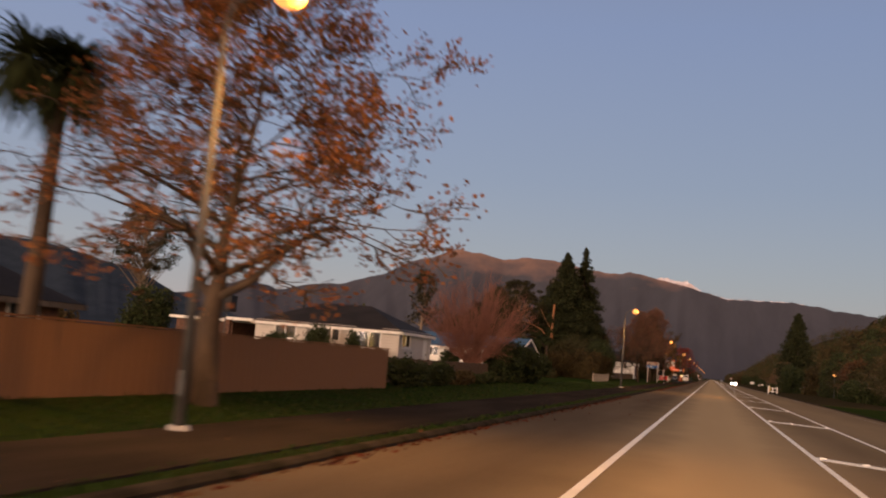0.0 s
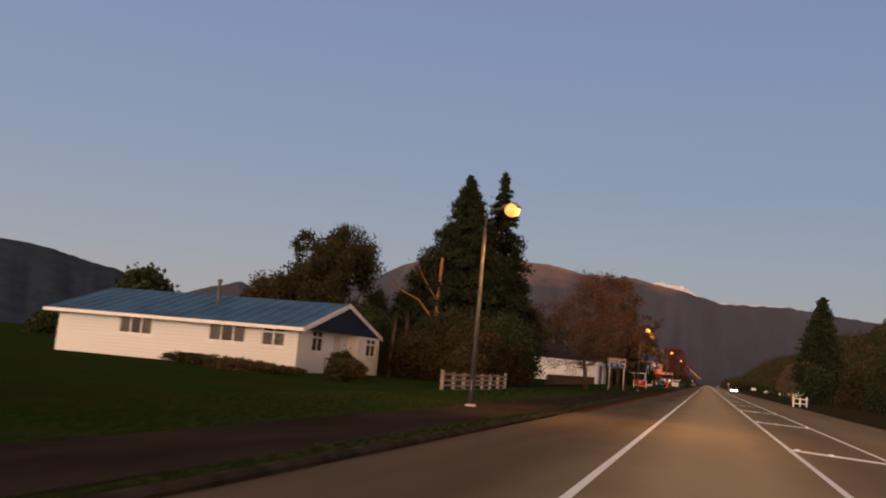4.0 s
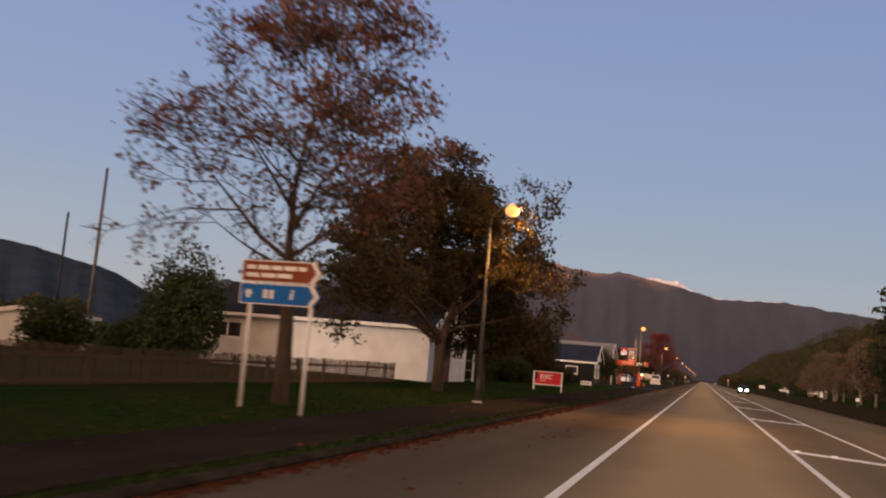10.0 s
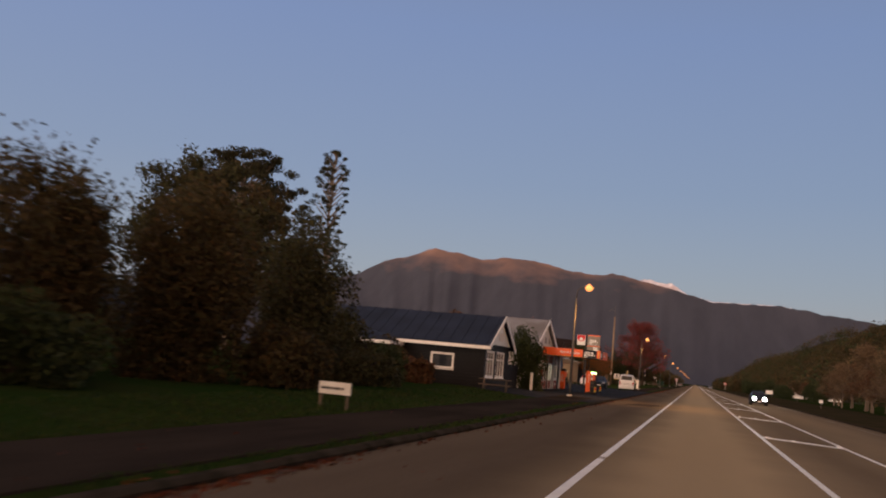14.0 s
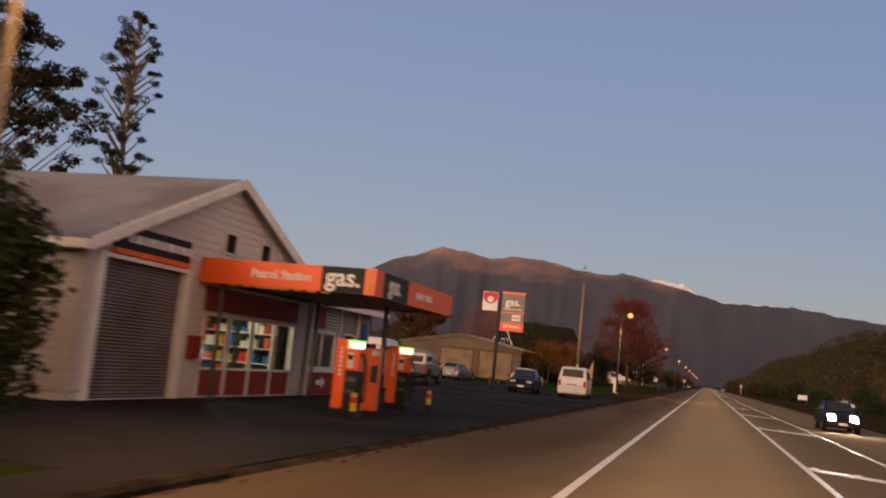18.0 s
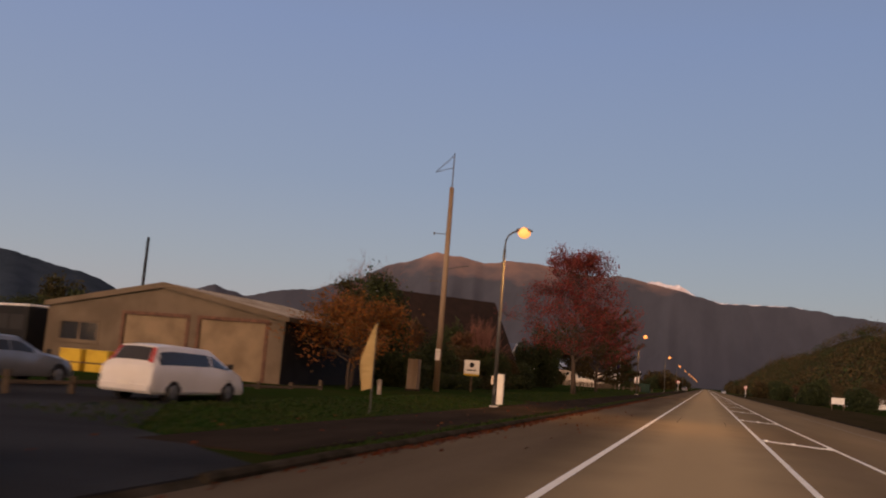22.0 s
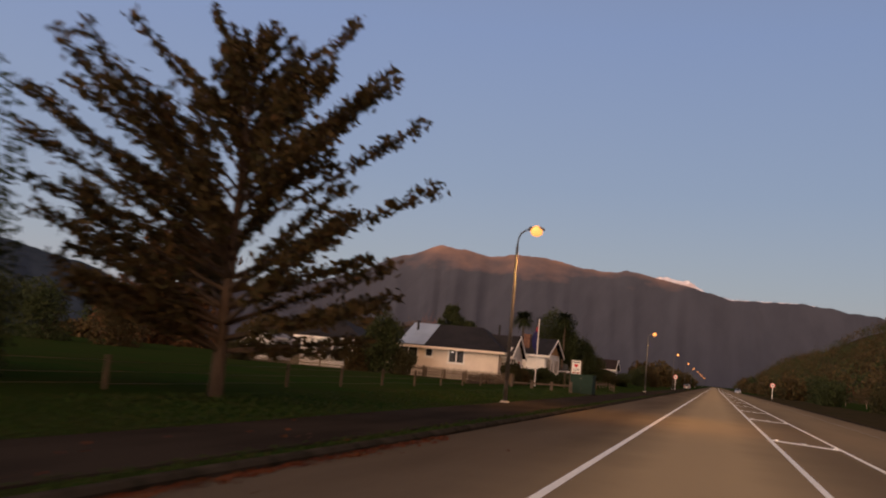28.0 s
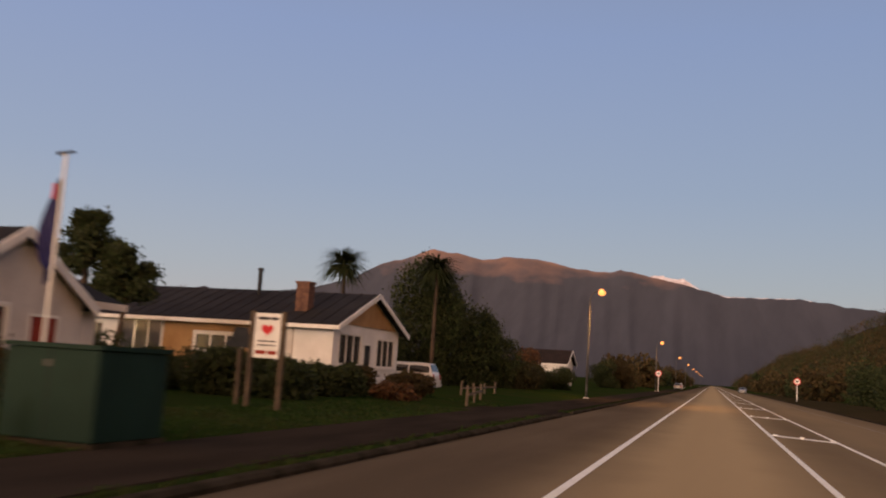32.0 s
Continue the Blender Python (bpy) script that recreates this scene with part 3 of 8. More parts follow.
def bush(name, label, x, y, rx, ry, h, leaf, seed, count=2600, size=0.16, category="bush", group="", base=0.0, lumps=18):
    """A shrub of many small leaves over a few stems."""
    rng = np.random.default_rng(seed)
    ob = thing(name, label, category, pose(x, y, ground_z(x, y)), group)
    p = clump_points(rng, rx, ry, h * 0.62, count, lumps)
    p[:, 2] = np.abs(p[:, 2] + h * 0.34 + base) + 0.02
    for k in range(7):
        a, q = rng.uniform(0, math.tau), rng.uniform(0.2, 0.6)
        if k < 5:
            st = new("stem", tubes("stem", [((0, 0, -0.15), (rx * q * math.cos(a), ry * q * math.sin(a), h * 0.62 + base), 0.05 + 0.012 * h, 0.02)], M_BARK, 5))
            st.parent = ob
    sprig = p[rng.integers(0, count, max(10, count // 90))]
    mid = np.array([0.0, 0.0, h * 0.45])
    out = (sprig - mid) / (np.linalg.norm((sprig - mid) / np.array([rx, ry, h * 0.6]), axis=1, keepdims=True) + 0.3)
    steps = rng.uniform(0.75, 1.28, (len(sprig), 14, 1))
    shoots = mid + out[:, None, :] * steps + rng.normal(0, 0.06 + 0.02 * h, (len(sprig), 14, 3))
    shoots[..., 2] = np.abs(shoots[..., 2]) + 0.02
    p = np.concatenate([p, shoots.reshape(-1, 3)])
    cr = new("foliage", leaves_at("foliage", p, size, leaf, rng))
    cr.parent = ob
    return ob


def gum(name, label, x, y, height, radius, seed, clumps, bare=0.45, per=380, size=0.4, puff=1.0):
    """A tall gum: pale stem, open limbs and separate clumps of leaves."""
    rng = np.random.default_rng(seed)
    ob = thing(name, label, "tree", pose(x, y, ground_z(x, y) + 0.02))
    segs, q, r = [], np.array([0, 0, -0.2]), height * 0.017
    for i in range(8):
        e = np.array([rng.normal(0, 0.25), rng.normal(0, 0.25), height * 0.9 * (i + 1) / 8])
        segs.append((q, e, r, r * 0.82))
        q, r = e, r * 0.82
    pts = []
    for k in range(clumps):
        f = rng.uniform(bare, 1.0) ** 0.75
        a = rng.uniform(0, math.tau)
        w = radius * math.sin(math.pi * min(1, max(0.12, (f - bare * 0.7) / (1.08 - bare * 0.7)))) ** 0.7
        ln = w * rng.uniform(0.35, 1.0)
        c = np.array([math.cos(a) * ln, math.sin(a) * ln, height * f])
        s = np.array([0, 0, max(height * f - ln * 1.1, height * bare * 0.5)])
        segs.append((s, c, 0.05 + height * 0.003, 0.03))
        b = rng.uniform(0.5, 1.0) * (0.5 + radius * 0.17) * puff
        d = rng.normal(size=(per, 3))
        d /= np.linalg.norm(d, axis=1, keepdims=True)
        pts.append(c + d * b * np.array([1.1, 1.1, 0.62]) * rng.uniform(0.3, 1.0, (per, 1)))
    tk = new("trunk", tubes("trunk", segs, M_PALEBARK, 6))
    tk.parent = ob
    cr = new("crown", leaves_at("crown", np.concatenate(pts), size, L_GUM, rng))
    cr.parent = ob
    return ob


def palm(name, label, x, y, height, seed, fronds=26, reach=1.7, heads=1, skirt=0.5, girth=0.17):
    """A cabbage-tree-like palm: bare stem, ball of strap leaves, dead skirt."""
    rng = np.random.default_rng(seed)
    ob = thing(name, label, "palm tree", pose(x, y, ground_z(x, y)))
    segs, pts, quads = [((0, 0, -0.2), (0.05, 0.05, height * 0.85), girth, girth * 0.65)], [], []
    for h in range(heads):
        top = np.array([rng.normal(0, 0.5) * (heads > 1), rng.normal(0, 0.5) * (heads > 1), height * (0.93 if heads > 1 else 0.9)])
        segs.append(((0.05, 0.05, height * 0.7), top, 0.1, 0.07))
        for i in range(fronds * 5):
            a, up = rng.uniform(0, math.tau), rng.uniform(-0.9 * skirt - 0.2, 1.2)
            d = np.array([math.cos(a), math.sin(a), up])
            d /= np.linalg.norm(d)
            ln = reach * rng.uniform(0.6, 1.0)
            side = np.cross(d, (0, 0, 1))
            side = side / (np.linalg.norm(side) + 1e-6) * 0.045
            mid = top + d * ln * 0.55
            end = top + d * ln + np.array([0, 0, -0.28 * ln])
            k = len(pts)
            pts += [top - side * 0.4, top + side * 0.4, mid + side, mid - side, end + side * 0.2, end - side * 0.2]
            quads += [(k, k + 1, k + 2, k + 3), (k + 3, k + 2, k + 4, k + 5)]
    tk = new("trunk", tubes("trunk", segs, M_BARK, 7))
    tk.parent = ob
    cr = new("crown", soup("crown", pts, quads, L_FERN))
    cr.parent = ob
    return ob


def vase_tree(name, label, x, y, height, radius, seed, stems=90):
    """A leafless tree of fine upright twigs that fan out from a short trunk."""
    rng = np.random.default_rng(seed)
    ob = thing(name, label, "tree", pose(x, y, ground_z(x, y)))
    segs = [((0, 0, -0.2), (0, 0, 0.9), 0.17, 0.14)]
    for k in range(stems):
        a, q = rng.uniform(0, math.tau), rng.uniform(0.05, 1.0) ** 0.6
        end = np.array([math.cos(a) * radius * q, math.sin(a) * radius * q, height * (1.0 - 0.42 * q * q) * rng.uniform(0.82, 1.0)])
        p, r = np.array([0, 0, rng.uniform(0.5, 1.0)]), rng.uniform(0.025, 0.045)
        for i in range(1, 6):
            f = i / 5
            e = np.array([end[0] * f ** 0.85, end[1] * f ** 0.85, 0.8 + (end[2] - 0.8) * f ** 1.1]) + rng.normal(0, 0.06, 3)
            segs.append((p, e, r, r * 0.72))
            r *= 0.72
            if i > 1:
                for _ in range(5):
                    b = p + (e - p) * rng.uniform(0, 1)
                    d = (e - p) / np.linalg.norm(e - p) + rng.normal(0, 0.38, 3)
                    ln = rng.uniform(0.35, 1.0)
                    m = b + d * ln * 0.55
                    segs.append((b, m, r * 0.6 + 0.004, 0.006))
                    for _ in range(2):
                        segs.append((m, m + (d + rng.normal(0, 0.35, 3)) * ln * 0.5, 0.007, 0.004))
            p = e
    for nm, keep in (("trunk", [q for q in segs if q[2] > 0.02]), ("crown", [q for q in segs if q[2] <= 0.02])):
        tk = new(nm, tubes(nm, keep, M_TWIG, 3))
        tk.parent = ob
    return ob

# ---- ground, road and distance ----
KERB_X, RIGHT_X = -5.35, 9.2
ROAD_Y0, ROAD_Y1 = -70.0, 1700.0
rng = np.random.default_rng(3)
cols = [-5000, -1500, -500, -200, -90, -50, -41, -39, -32, -20, -13.5, -11.5, -10, -8.5, KERB_X - 0.16, KERB_X - 0.14, RIGHT_X + 0.14, RIGHT_X + 0.16, 14, 25, 60, 200, 500, 1500, 5000]
rows_y = [-3000, -300] + list(range(-70, 620, 6)) + [700, 900, 1300, 1700, 3000, 5200]
gv, gq = [], []
for yy in rows_y:
    for xx in cols:
        road = KERB_X - 0.15 < xx < RIGHT_X + 0.15 and -71 < yy < 1701
        bump_z = noise.noise(Vector((xx * 0.13, yy * 0.13, 0))) * 0.05 if -60 < xx < -9 or 12 < xx < 60 else 0.0
        gv.append((xx, yy, -0.08 if KERB_X - 0.15 < xx < RIGHT_X + 0.15 else ground_z(xx, yy) + bump_z * (0 if 240 < yy < 320 else 1)))
nc = len(cols)
for j in range(len(rows_y) - 1):
    for i in range(nc - 1):
        gq.append((j * nc + i, j * nc + i + 1, (j + 1) * nc + i + 1, (j + 1) * nc + i))
ground = tagged(new("ground", soup("ground", gv, gq, M_GRASS)), "mown grass verges and paddocks reaching the hills", "ground", kind="structure")

road = solid("road", box(nb(), KERB_X, RIGHT_X, ROAD_Y0, ROAD_Y1, -0.2, 0.0), M_ASPHALT, "straight grey chip-sealed highway, headlight glow in its colour, worn wheel tracks", "road", "structure")
M_PATCH = mat("dark_seal_patch", (0.075, 0.06, 0.047), 0.8, (0.06, 0.047, 0.038), 0.6, bump=0.4, fine=40, spec=0.0)
part("seal_patch", prism(nb(), [(-4.25, 243.5), (-3.6, 243.2), (-2.75, 244.0), (-2.05, 248.3), (-2.5, 248.8), (-3.7, 248.1)], "z", 0.0, 0.004), M_PATCH, road, "dark patch of newer seal")

for cx, y0c, y1c in ((-0.9, 332.5, 341.7), (1.22, 332.7, 338.3)):
    part("tar_seam", prism(nb(), [(cx - 0.01, y0c), (cx + 0.005, y0c), (cx + 0.035, (y0c + y1c) / 2), (cx + 0.01, y1c), (cx - 0.002, y1c), (cx + 0.015, (y0c + y1c) / 2)], "z", 0.0, 0.003), M_PATCH, road, "thin dark tar seam")
# painted lines
markings = thing("road_markings", "white painted edge line and hatched flush median", "road marking", kind="structure")
def stripe(name, x0, x1, y0, y1):
    return part(name, box(nb(), x0, x1, y0, y1, 0.002, 0.008), M_PAINT, markings)
edge = nb()
y = ROAD_Y0
box(edge, -1.925, -1.785, ROAD_Y0, 205.0, 0.002, 0.008)
box(edge, -1.925, -1.785, 205.4, ROAD_Y1, 0.002, 0.008)
part("edge_line", edge, M_PAINT, markings)
stripe("median_line", 2.035, 2.165, ROAD_Y0, ROAD_Y1)


def across(y, before, after):
    """The far lane draws in a little past the forecourt."""
    return float(np.interp(y, (285.0, 340.0), (before, after)))


def drawn_line(name, before, after, half, material, label=""):
    ys = (ROAD_Y0, 285.0, 340.0, ROAD_Y1)
    outline = [(across(v, before, after) - half, v) for v in ys] + [(across(v, before, after) + half, v) for v in reversed(ys)]
    part(name, prism(nb(), outline, "z", 0.002, 0.008), material, markings, label)


drawn_line("median_line", 4.5, 4.07, 0.062, M_PAINT)
drawn_line("edge_line", 8.35, 7.28, 0.035, M_WORNPAINT, "worn grey edge line")
HATCH = [-17.5, 2.6, 22.4, 41.5, 61.4, 81.3, 101.1, 121.3, 140.0, 158.6, 179.2, 199.7, 220.3, 240.8, 261.4, 282.0, 302.5, 323.0, 343.6, 364.2, 384.8, 405.3, 425.9, 443.6]
HATCH += [463.8 + 20.0 * k for k in range(30)]
studs = []
for hy in HATCH:
    part("hatch_bar", prism(nb(), [(2.168, hy - 0.36), (2.168, hy + 0.36), (across(hy, 4.436, 4.006), hy - 1.37), (across(hy, 4.436, 4.006), hy - 2.08)], "z", 0.002, 0.008), M_PAINT, markings)
M_STUD = mat("stud_reflector", (0.95, 0.94, 0.9), 0.2, (0.9, 0.89, 0.85), spec=0.9)
stud_mesh = finish("road_stud", prism(nb(), [(-0.06, 0), (0.06, 0), (0.04, 0.03), (-0.04, 0.03)], "x", -0.07, 0.07), M_STUD)
for k, hy in enumerate(HATCH[:34]):
    for sx, sy in ((2.3, 0.1), (3.1, -0.55), (across(hy, 4.4, 3.97), -1.3)):
        stud = tagged(new("road_stud", stud_mesh), "small white reflective stud on the road", "road stud", "studs along the median")
        stud.matrix_world = pose(sx, hy + sy, 0.008)

# kerbs in lengths, with gaps at the drives
kerb = thing("kerb", "worn mossy concrete kerb with leaves in the channel", "kerb", kind="structure")
GAPS = [(86.0, 90.6), (181.5, 188.0), (249.0, 300.5), (337.5, 341.0), (463.5, 468.0)]
kerb_mesh = finish("kerb_stone", prism(nb(), [(KERB_X, -0.03), (KERB_X + 0.02, 0.06), (KERB_X - 0.04, 0.115), (KERB_X - 0.15, 0.12), (KERB_X - 0.15, -0.1), (KERB_X, -0.1)], "y", 0.0, 2.98), M_KERB)
low_mesh = finish("dropped_kerb", prism(nb(), [(KERB_X, -0.03), (KERB_X, 0.012), (KERB_X - 0.15, 0.075), (KERB_X - 0.15, -0.1), (KERB_X, -0.1)], "y", 0.0, 2.98), M_KERB)
ky = -60.0
rk = random.Random(4)
while ky < 640:
    drop = any(a < ky + 1.5 < b for a, b in GAPS)
    piece("kerb_stone", low_mesh if drop else kerb_mesh, kerb, pose(rk.uniform(-0.008, 0.008), ky, rk.uniform(-0.010, 0.006)))
    ky += 3.0
part("far_kerb", box(nb(), KERB_X - 0.15, KERB_X, 640, ROAD_Y1, -0.1, 0.11), M_KERB, kerb)
part("far_kerb", box(nb(), RIGHT_X, RIGHT_X + 0.15, ROAD_Y0, ROAD_Y1, -0.1, 0.07), M_KERB, kerb)

# footpath, drives and forecourt
fp = nb()
box(fp, -8.5, -6.0, -60, 246.5, 0.0, 0.092)
box(fp, -8.5, -6.0, 303, 640, 0.0, 0.092)
vg = nb()
box(vg, RIGHT_X + 0.15, 19.5, 90.0, 660.0, 0.0, 0.088)
solid("verge", vg, mat("leaf_strewn_verge", (0.05, 0.038, 0.022), 0.95, (0.032, 0.03, 0.015), 0.35, bump=0.8, fine=16, spec=0.0), "brown leaf-strewn verge on the far side", "verge", "structure")
solid("footpath", fp, M_PATH, "dark asphalt footpath between grass strips", "footpath", "structure")
dv = nb()
for a, b, depth in ((86.4, 90.4, -21.0), (182.0, 187.6, -15.2), (337.6, 340.9, -20.0), (463.6, 467.8, -16.5)):
    box(dv, depth, -8.5, a, b, 0.0, 0.096)
    box(dv, -6.45, KERB_X - 0.15, a, b, 0.0, 0.082)
solid("driveway", dv, M_PATH, "worn asphalt drives crossing the verge", "driveway", "structure")
fc = nb()
prism(fc, [(KERB_X - 0.15, 247.5), (KERB_X - 0.15, 301.5), (-9.5, 304.5), (-16.0, 316.0), (-17.5, 325.9), (-34.0, 325.9), (-34.0, 270.5), (-12.15, 270.5), (-12.15, 247.5)], "z", -0.02, 0.088)
prism(fc, [(-12.0, ground_z(-12.0, 242.0) + 0.015), (-8.5, 0.1), (-8.5, -0.05), (-12.0, -0.05)], "y", 236.5, 247.49)
box(fc, -6.45, KERB_X - 0.15, 236.5, 247.49, 0.0, 0.1)
solid("forecourt", fc, M_FORECOURT, "broad patched asphalt forecourt and yard", "forecourt", "structure")

# grass blades along the near verges, and fallen leaves in the channel
gx = np.concatenate([rng.uniform(-6.1, -5.52, 15000), -8.55 - rng.uniform(0, 2.2, 70000) ** 1.6])
gy = rng.uniform(-6, 470, len(gx))
ok = ~((gy > 236.4) & (gy < 304))
for a, b in GAPS:
    ok &= ~((gy > a) & (gy < b))
gx, gy = gx[ok], gy[ok]
hh = rng.uniform(0.03, 0.09, len(gx))
th = rng.uniform(0, math.tau, len(gx))
dx, dy = np.cos(th) * 0.022, np.sin(th) * 0.022
z0 = np.interp(-gx, (8.5, 10.0, 11.5, 13.5), (0.05, 0.13, 0.23, 0.29))
gp = np.stack([np.stack([gx - dx, gy - dy, z0], 1), np.stack([gx + dx, gy + dy, z0], 1), np.stack([gx + dx * 1.6 + dy, gy + dy * 1.6, z0 + hh], 1), np.stack([gx - dx * 0.6 + dy, gy - dy * 0.6, z0 + hh * 0.9], 1)], 1)
tagged(new("grass_tufts", soup("grass_tufts", gp, np.arange(len(gx) * 4).reshape(-1, 4), M_BLADE)), "short rough tufts of verge grass", "grass", kind="stuff")
ly = np.concatenate([rng.uniform(92, 200, 6500), rng.uniform(305, 392, 4200), rng.uniform(0, 60, 900), rng.uniform(200, 305, 500)])
lx = KERB_X + np.abs(rng.normal(0, 0.16, len(ly))) + 0.02
far_leaf = rng.random(len(ly)) < 0.07
lx = np.where(far_leaf, rng.uniform(-9.5, -3.0, len(ly)), lx)
lz = np.where(lx < KERB_X, 0.125, 0.02)
fl = leaves_at("fallen_leaves", np.stack([lx, ly, lz], 1), 0.06, L_FALLEN, rng, flat=0.9)
tagged(new("fallen_leaves", fl), "red and brown leaves lying along the kerb", "leaves", kind="stuff")

# mountains: ridges given by bearing and height of the skyline seen from the middle of the road
RANGE = [(-60, 4.0), (-50, 4.6), (-46, 4.9), (-43.0, 4.8), (-41.5, 4.55), (-40.0, 4.2), (-37.6, 3.75), (-36.3, 3.25), (-34.9, 2.5), (-33.3, 2.95), (-32.0, 3.45), (-30.3, 3.85), (-28.5, 3.4), (-27.4, 3.65), (-26.2, 4.0), (-24.4, 4.15), (-22.9, 4.7), (-21.7, 5.05), (-19.9, 6.1),
         (-18.5, 6.45), (-16.9, 7.15), (-15.2, 6.95), (-13.7, 6.65), (-12.5, 6.95), (-10.5, 6.88), (-9.0, 6.62), (-7.2, 6.3), (-6.0, 6.3), (-5.5, 6.48), (-4.3, 6.28), (-1.65, 5.7), (0.7, 5.1), (4.6, 5.1), (7.7, 4.7), (12, 4.1), (18, 3.5), (30, 2.6), (50, 2.0)]
MID_Y, FAR = 215.0, 4650.0
az_list, el_list = [a for a, e in RANGE], [e for a, e in RANGE]
mv, mq = [], []
az_steps = np.arange(-60, 50.01, 0.2)
DEPTHS = 72
for a in az_steps:
    el = np.interp(a, az_list, el_list)
    jag = 0.0
    for o in range(4):
        jag += noise.noise(Vector((a * 0.9 * 2 ** o, o * 7.0, 1.0))) * 0.10 / 1.7 ** o
    crest = FAR * math.tan(radians(el + jag)) + 1.6
    for d in range(DEPTHS):
        f = d / (DEPTHS - 1)
        dist = FAR * (0.70 + 0.30 * f)
        # spurs and gullies that run down from the crest
        bend = a + 1.0 * noise.noise(Vector((a * 0.3, f * 0.9, 7.0)))
        spur = 0.0
        for o, (fr, am) in enumerate(((0.5, 0.20), (1.15, 0.10), (2.3, 0.038), (4.7, 0.012))):
            spur += (0.5 - 2 * abs(noise.noise(Vector((bend * fr, f * 0.3, 5.0 + 3 * o))))) * am
        low_crest = FAR * math.tan(radians(el)) + 1.6
        z = (low_crest + (crest - low_crest) * f ** 8) * dist / FAR * (f ** 1.35) * (1 + spur * (1 - f) * 1.05)
        mv.append((dist * math.sin(radians(a)), MID_Y + dist * math.cos(radians(a)), z - 6 * (1 - f)))
nd = DEPTHS
for i in range(len(az_steps) - 1):
    for d in range(nd - 1):
        mq.append((i * nd + d, (i + 1) * nd + d, (i + 1) * nd + d + 1, i * nd + d + 1))
# forest below, tawny tussock and snow near the tops; the warm tint also carries the sunset glow
mn, ml = M_MOUNTAIN.node_tree.nodes, M_MOUNTAIN.node_tree.links
geo, sepz = mn.new("ShaderNodeNewGeometry"), mn.new("ShaderNodeSeparateXYZ")
ml.new(geo.outputs["Position"], sepz.inputs[0])
wave = mn.new("ShaderNodeTexNoise")
wave.inputs["Scale"].default_value, wave.inputs["Detail"].default_value = 0.006, 8
ml.new(geo.outputs["Position"], wave.inputs[0])
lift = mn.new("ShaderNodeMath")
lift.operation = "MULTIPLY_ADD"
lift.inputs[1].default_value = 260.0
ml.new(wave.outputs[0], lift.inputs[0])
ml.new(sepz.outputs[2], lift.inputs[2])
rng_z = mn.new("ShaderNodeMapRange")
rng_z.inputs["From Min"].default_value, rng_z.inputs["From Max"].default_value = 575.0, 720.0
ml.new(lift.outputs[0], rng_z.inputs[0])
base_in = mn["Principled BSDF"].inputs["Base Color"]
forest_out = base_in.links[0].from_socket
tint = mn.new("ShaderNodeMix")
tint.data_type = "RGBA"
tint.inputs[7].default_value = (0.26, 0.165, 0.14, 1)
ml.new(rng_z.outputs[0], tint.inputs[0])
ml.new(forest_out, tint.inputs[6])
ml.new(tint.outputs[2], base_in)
mount = tagged(new("mountain_range", soup("mountain_range", mv, mq, M_MOUNTAIN)), "forested mountain range, haze in its colour, glow tinted on tawny bare tops", "mountain", kind="structure")
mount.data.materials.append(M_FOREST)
# left ridge set off by colour alone, darker and bluer for shade and haze
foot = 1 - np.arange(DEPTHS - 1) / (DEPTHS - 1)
shaded_ridge_mask = (az_steps[:-1, None] < -34.9 + 7.0 * foot[None, :]).astype(np.int32).ravel()
if len(shaded_ridge_mask) == len(mount.data.polygons):
    mount.data.polygons.foreach_set("material_index", shaded_ridge_mask)
mount.data.polygons.foreach_set("use_smooth", [True] * len(mount.data.polygons))
M_SNOW = mat("old_snow", (0.84, 0.83, 0.9), 0.7, (0.62, 0.53, 0.55), 0.012, fine=0.05)
sv, sq = [], []
for i, a in enumerate(np.arange(-3.7, 5.4, 0.07)):
    el = np.interp(a, az_list, el_list)
    peak_f = max(0.0, 1 - abs((a + 3.0) / 0.8)) * 0.24 + max(0.0, 1 - abs((a + 1.8) / 1.0)) * 0.36 + (0.02 if a > -0.6 else 0.0)
    top = el + peak_f + noise.noise(Vector((a * 6, 2, 2))) * 0.05
    for dist, e in ((FAR - 25, el - 0.22 - 0.1 * noise.noise(Vector((a * 5, 8, 1)))), (FAR + 60, top)):
        sv.append((dist * math.sin(radians(a)), MID_Y + dist * math.cos(radians(a)), dist * math.tan(radians(e)) + 1.6))
for i in range(len(sv) // 2 - 1):
    sq.append((2 * i, 2 * i + 2, 2 * i + 3, 2 * i + 1))
tagged(new("snow_peak", soup("snow_peak", sv, sq, M_SNOW)), "distant snow-dusted summit behind the ridge", "mountain", kind="structure")

# the bush-clad ridge that runs beside the road
hv, hq = [], []
hy_steps = np.concatenate([np.arange(-200, 1200, 20), np.arange(1200, 3000, 60)])
hx_steps = [48, 60, 75, 92, 110, 130, 150, 170, 200, 260]
for yy in hy_steps:
    fade = min(1.0, max(0.0, (yy - 230) / 420)) * (1.0 - 0.15 * math.sin(yy * 0.011) - 0.1 * math.sin(yy * 0.031))
    for k, xx in enumerate(hx_steps):
        prof = (0, 4, 10, 19, 30, 42, 53, 61, 66, 65)[k]
        zz = prof * fade * (1 + 0.15 * noise.noise(Vector((xx * 0.02, yy * 0.01, 3)))) + noise.noise(Vector((xx * 0.11, yy * 0.09, 4))) * 2.0
        hv.append((xx, yy, zz if k else -0.5))
nh = len(hx_steps)
for j in range(len(hy_steps) - 1):
    for i in range(nh - 1):
        hq.append((j * nh + i, j * nh + i + 1, (j + 1) * nh + i + 1, (j + 1) * nh + i))
hill_mesh = soup("hillside", hv, hq, M_HILL)
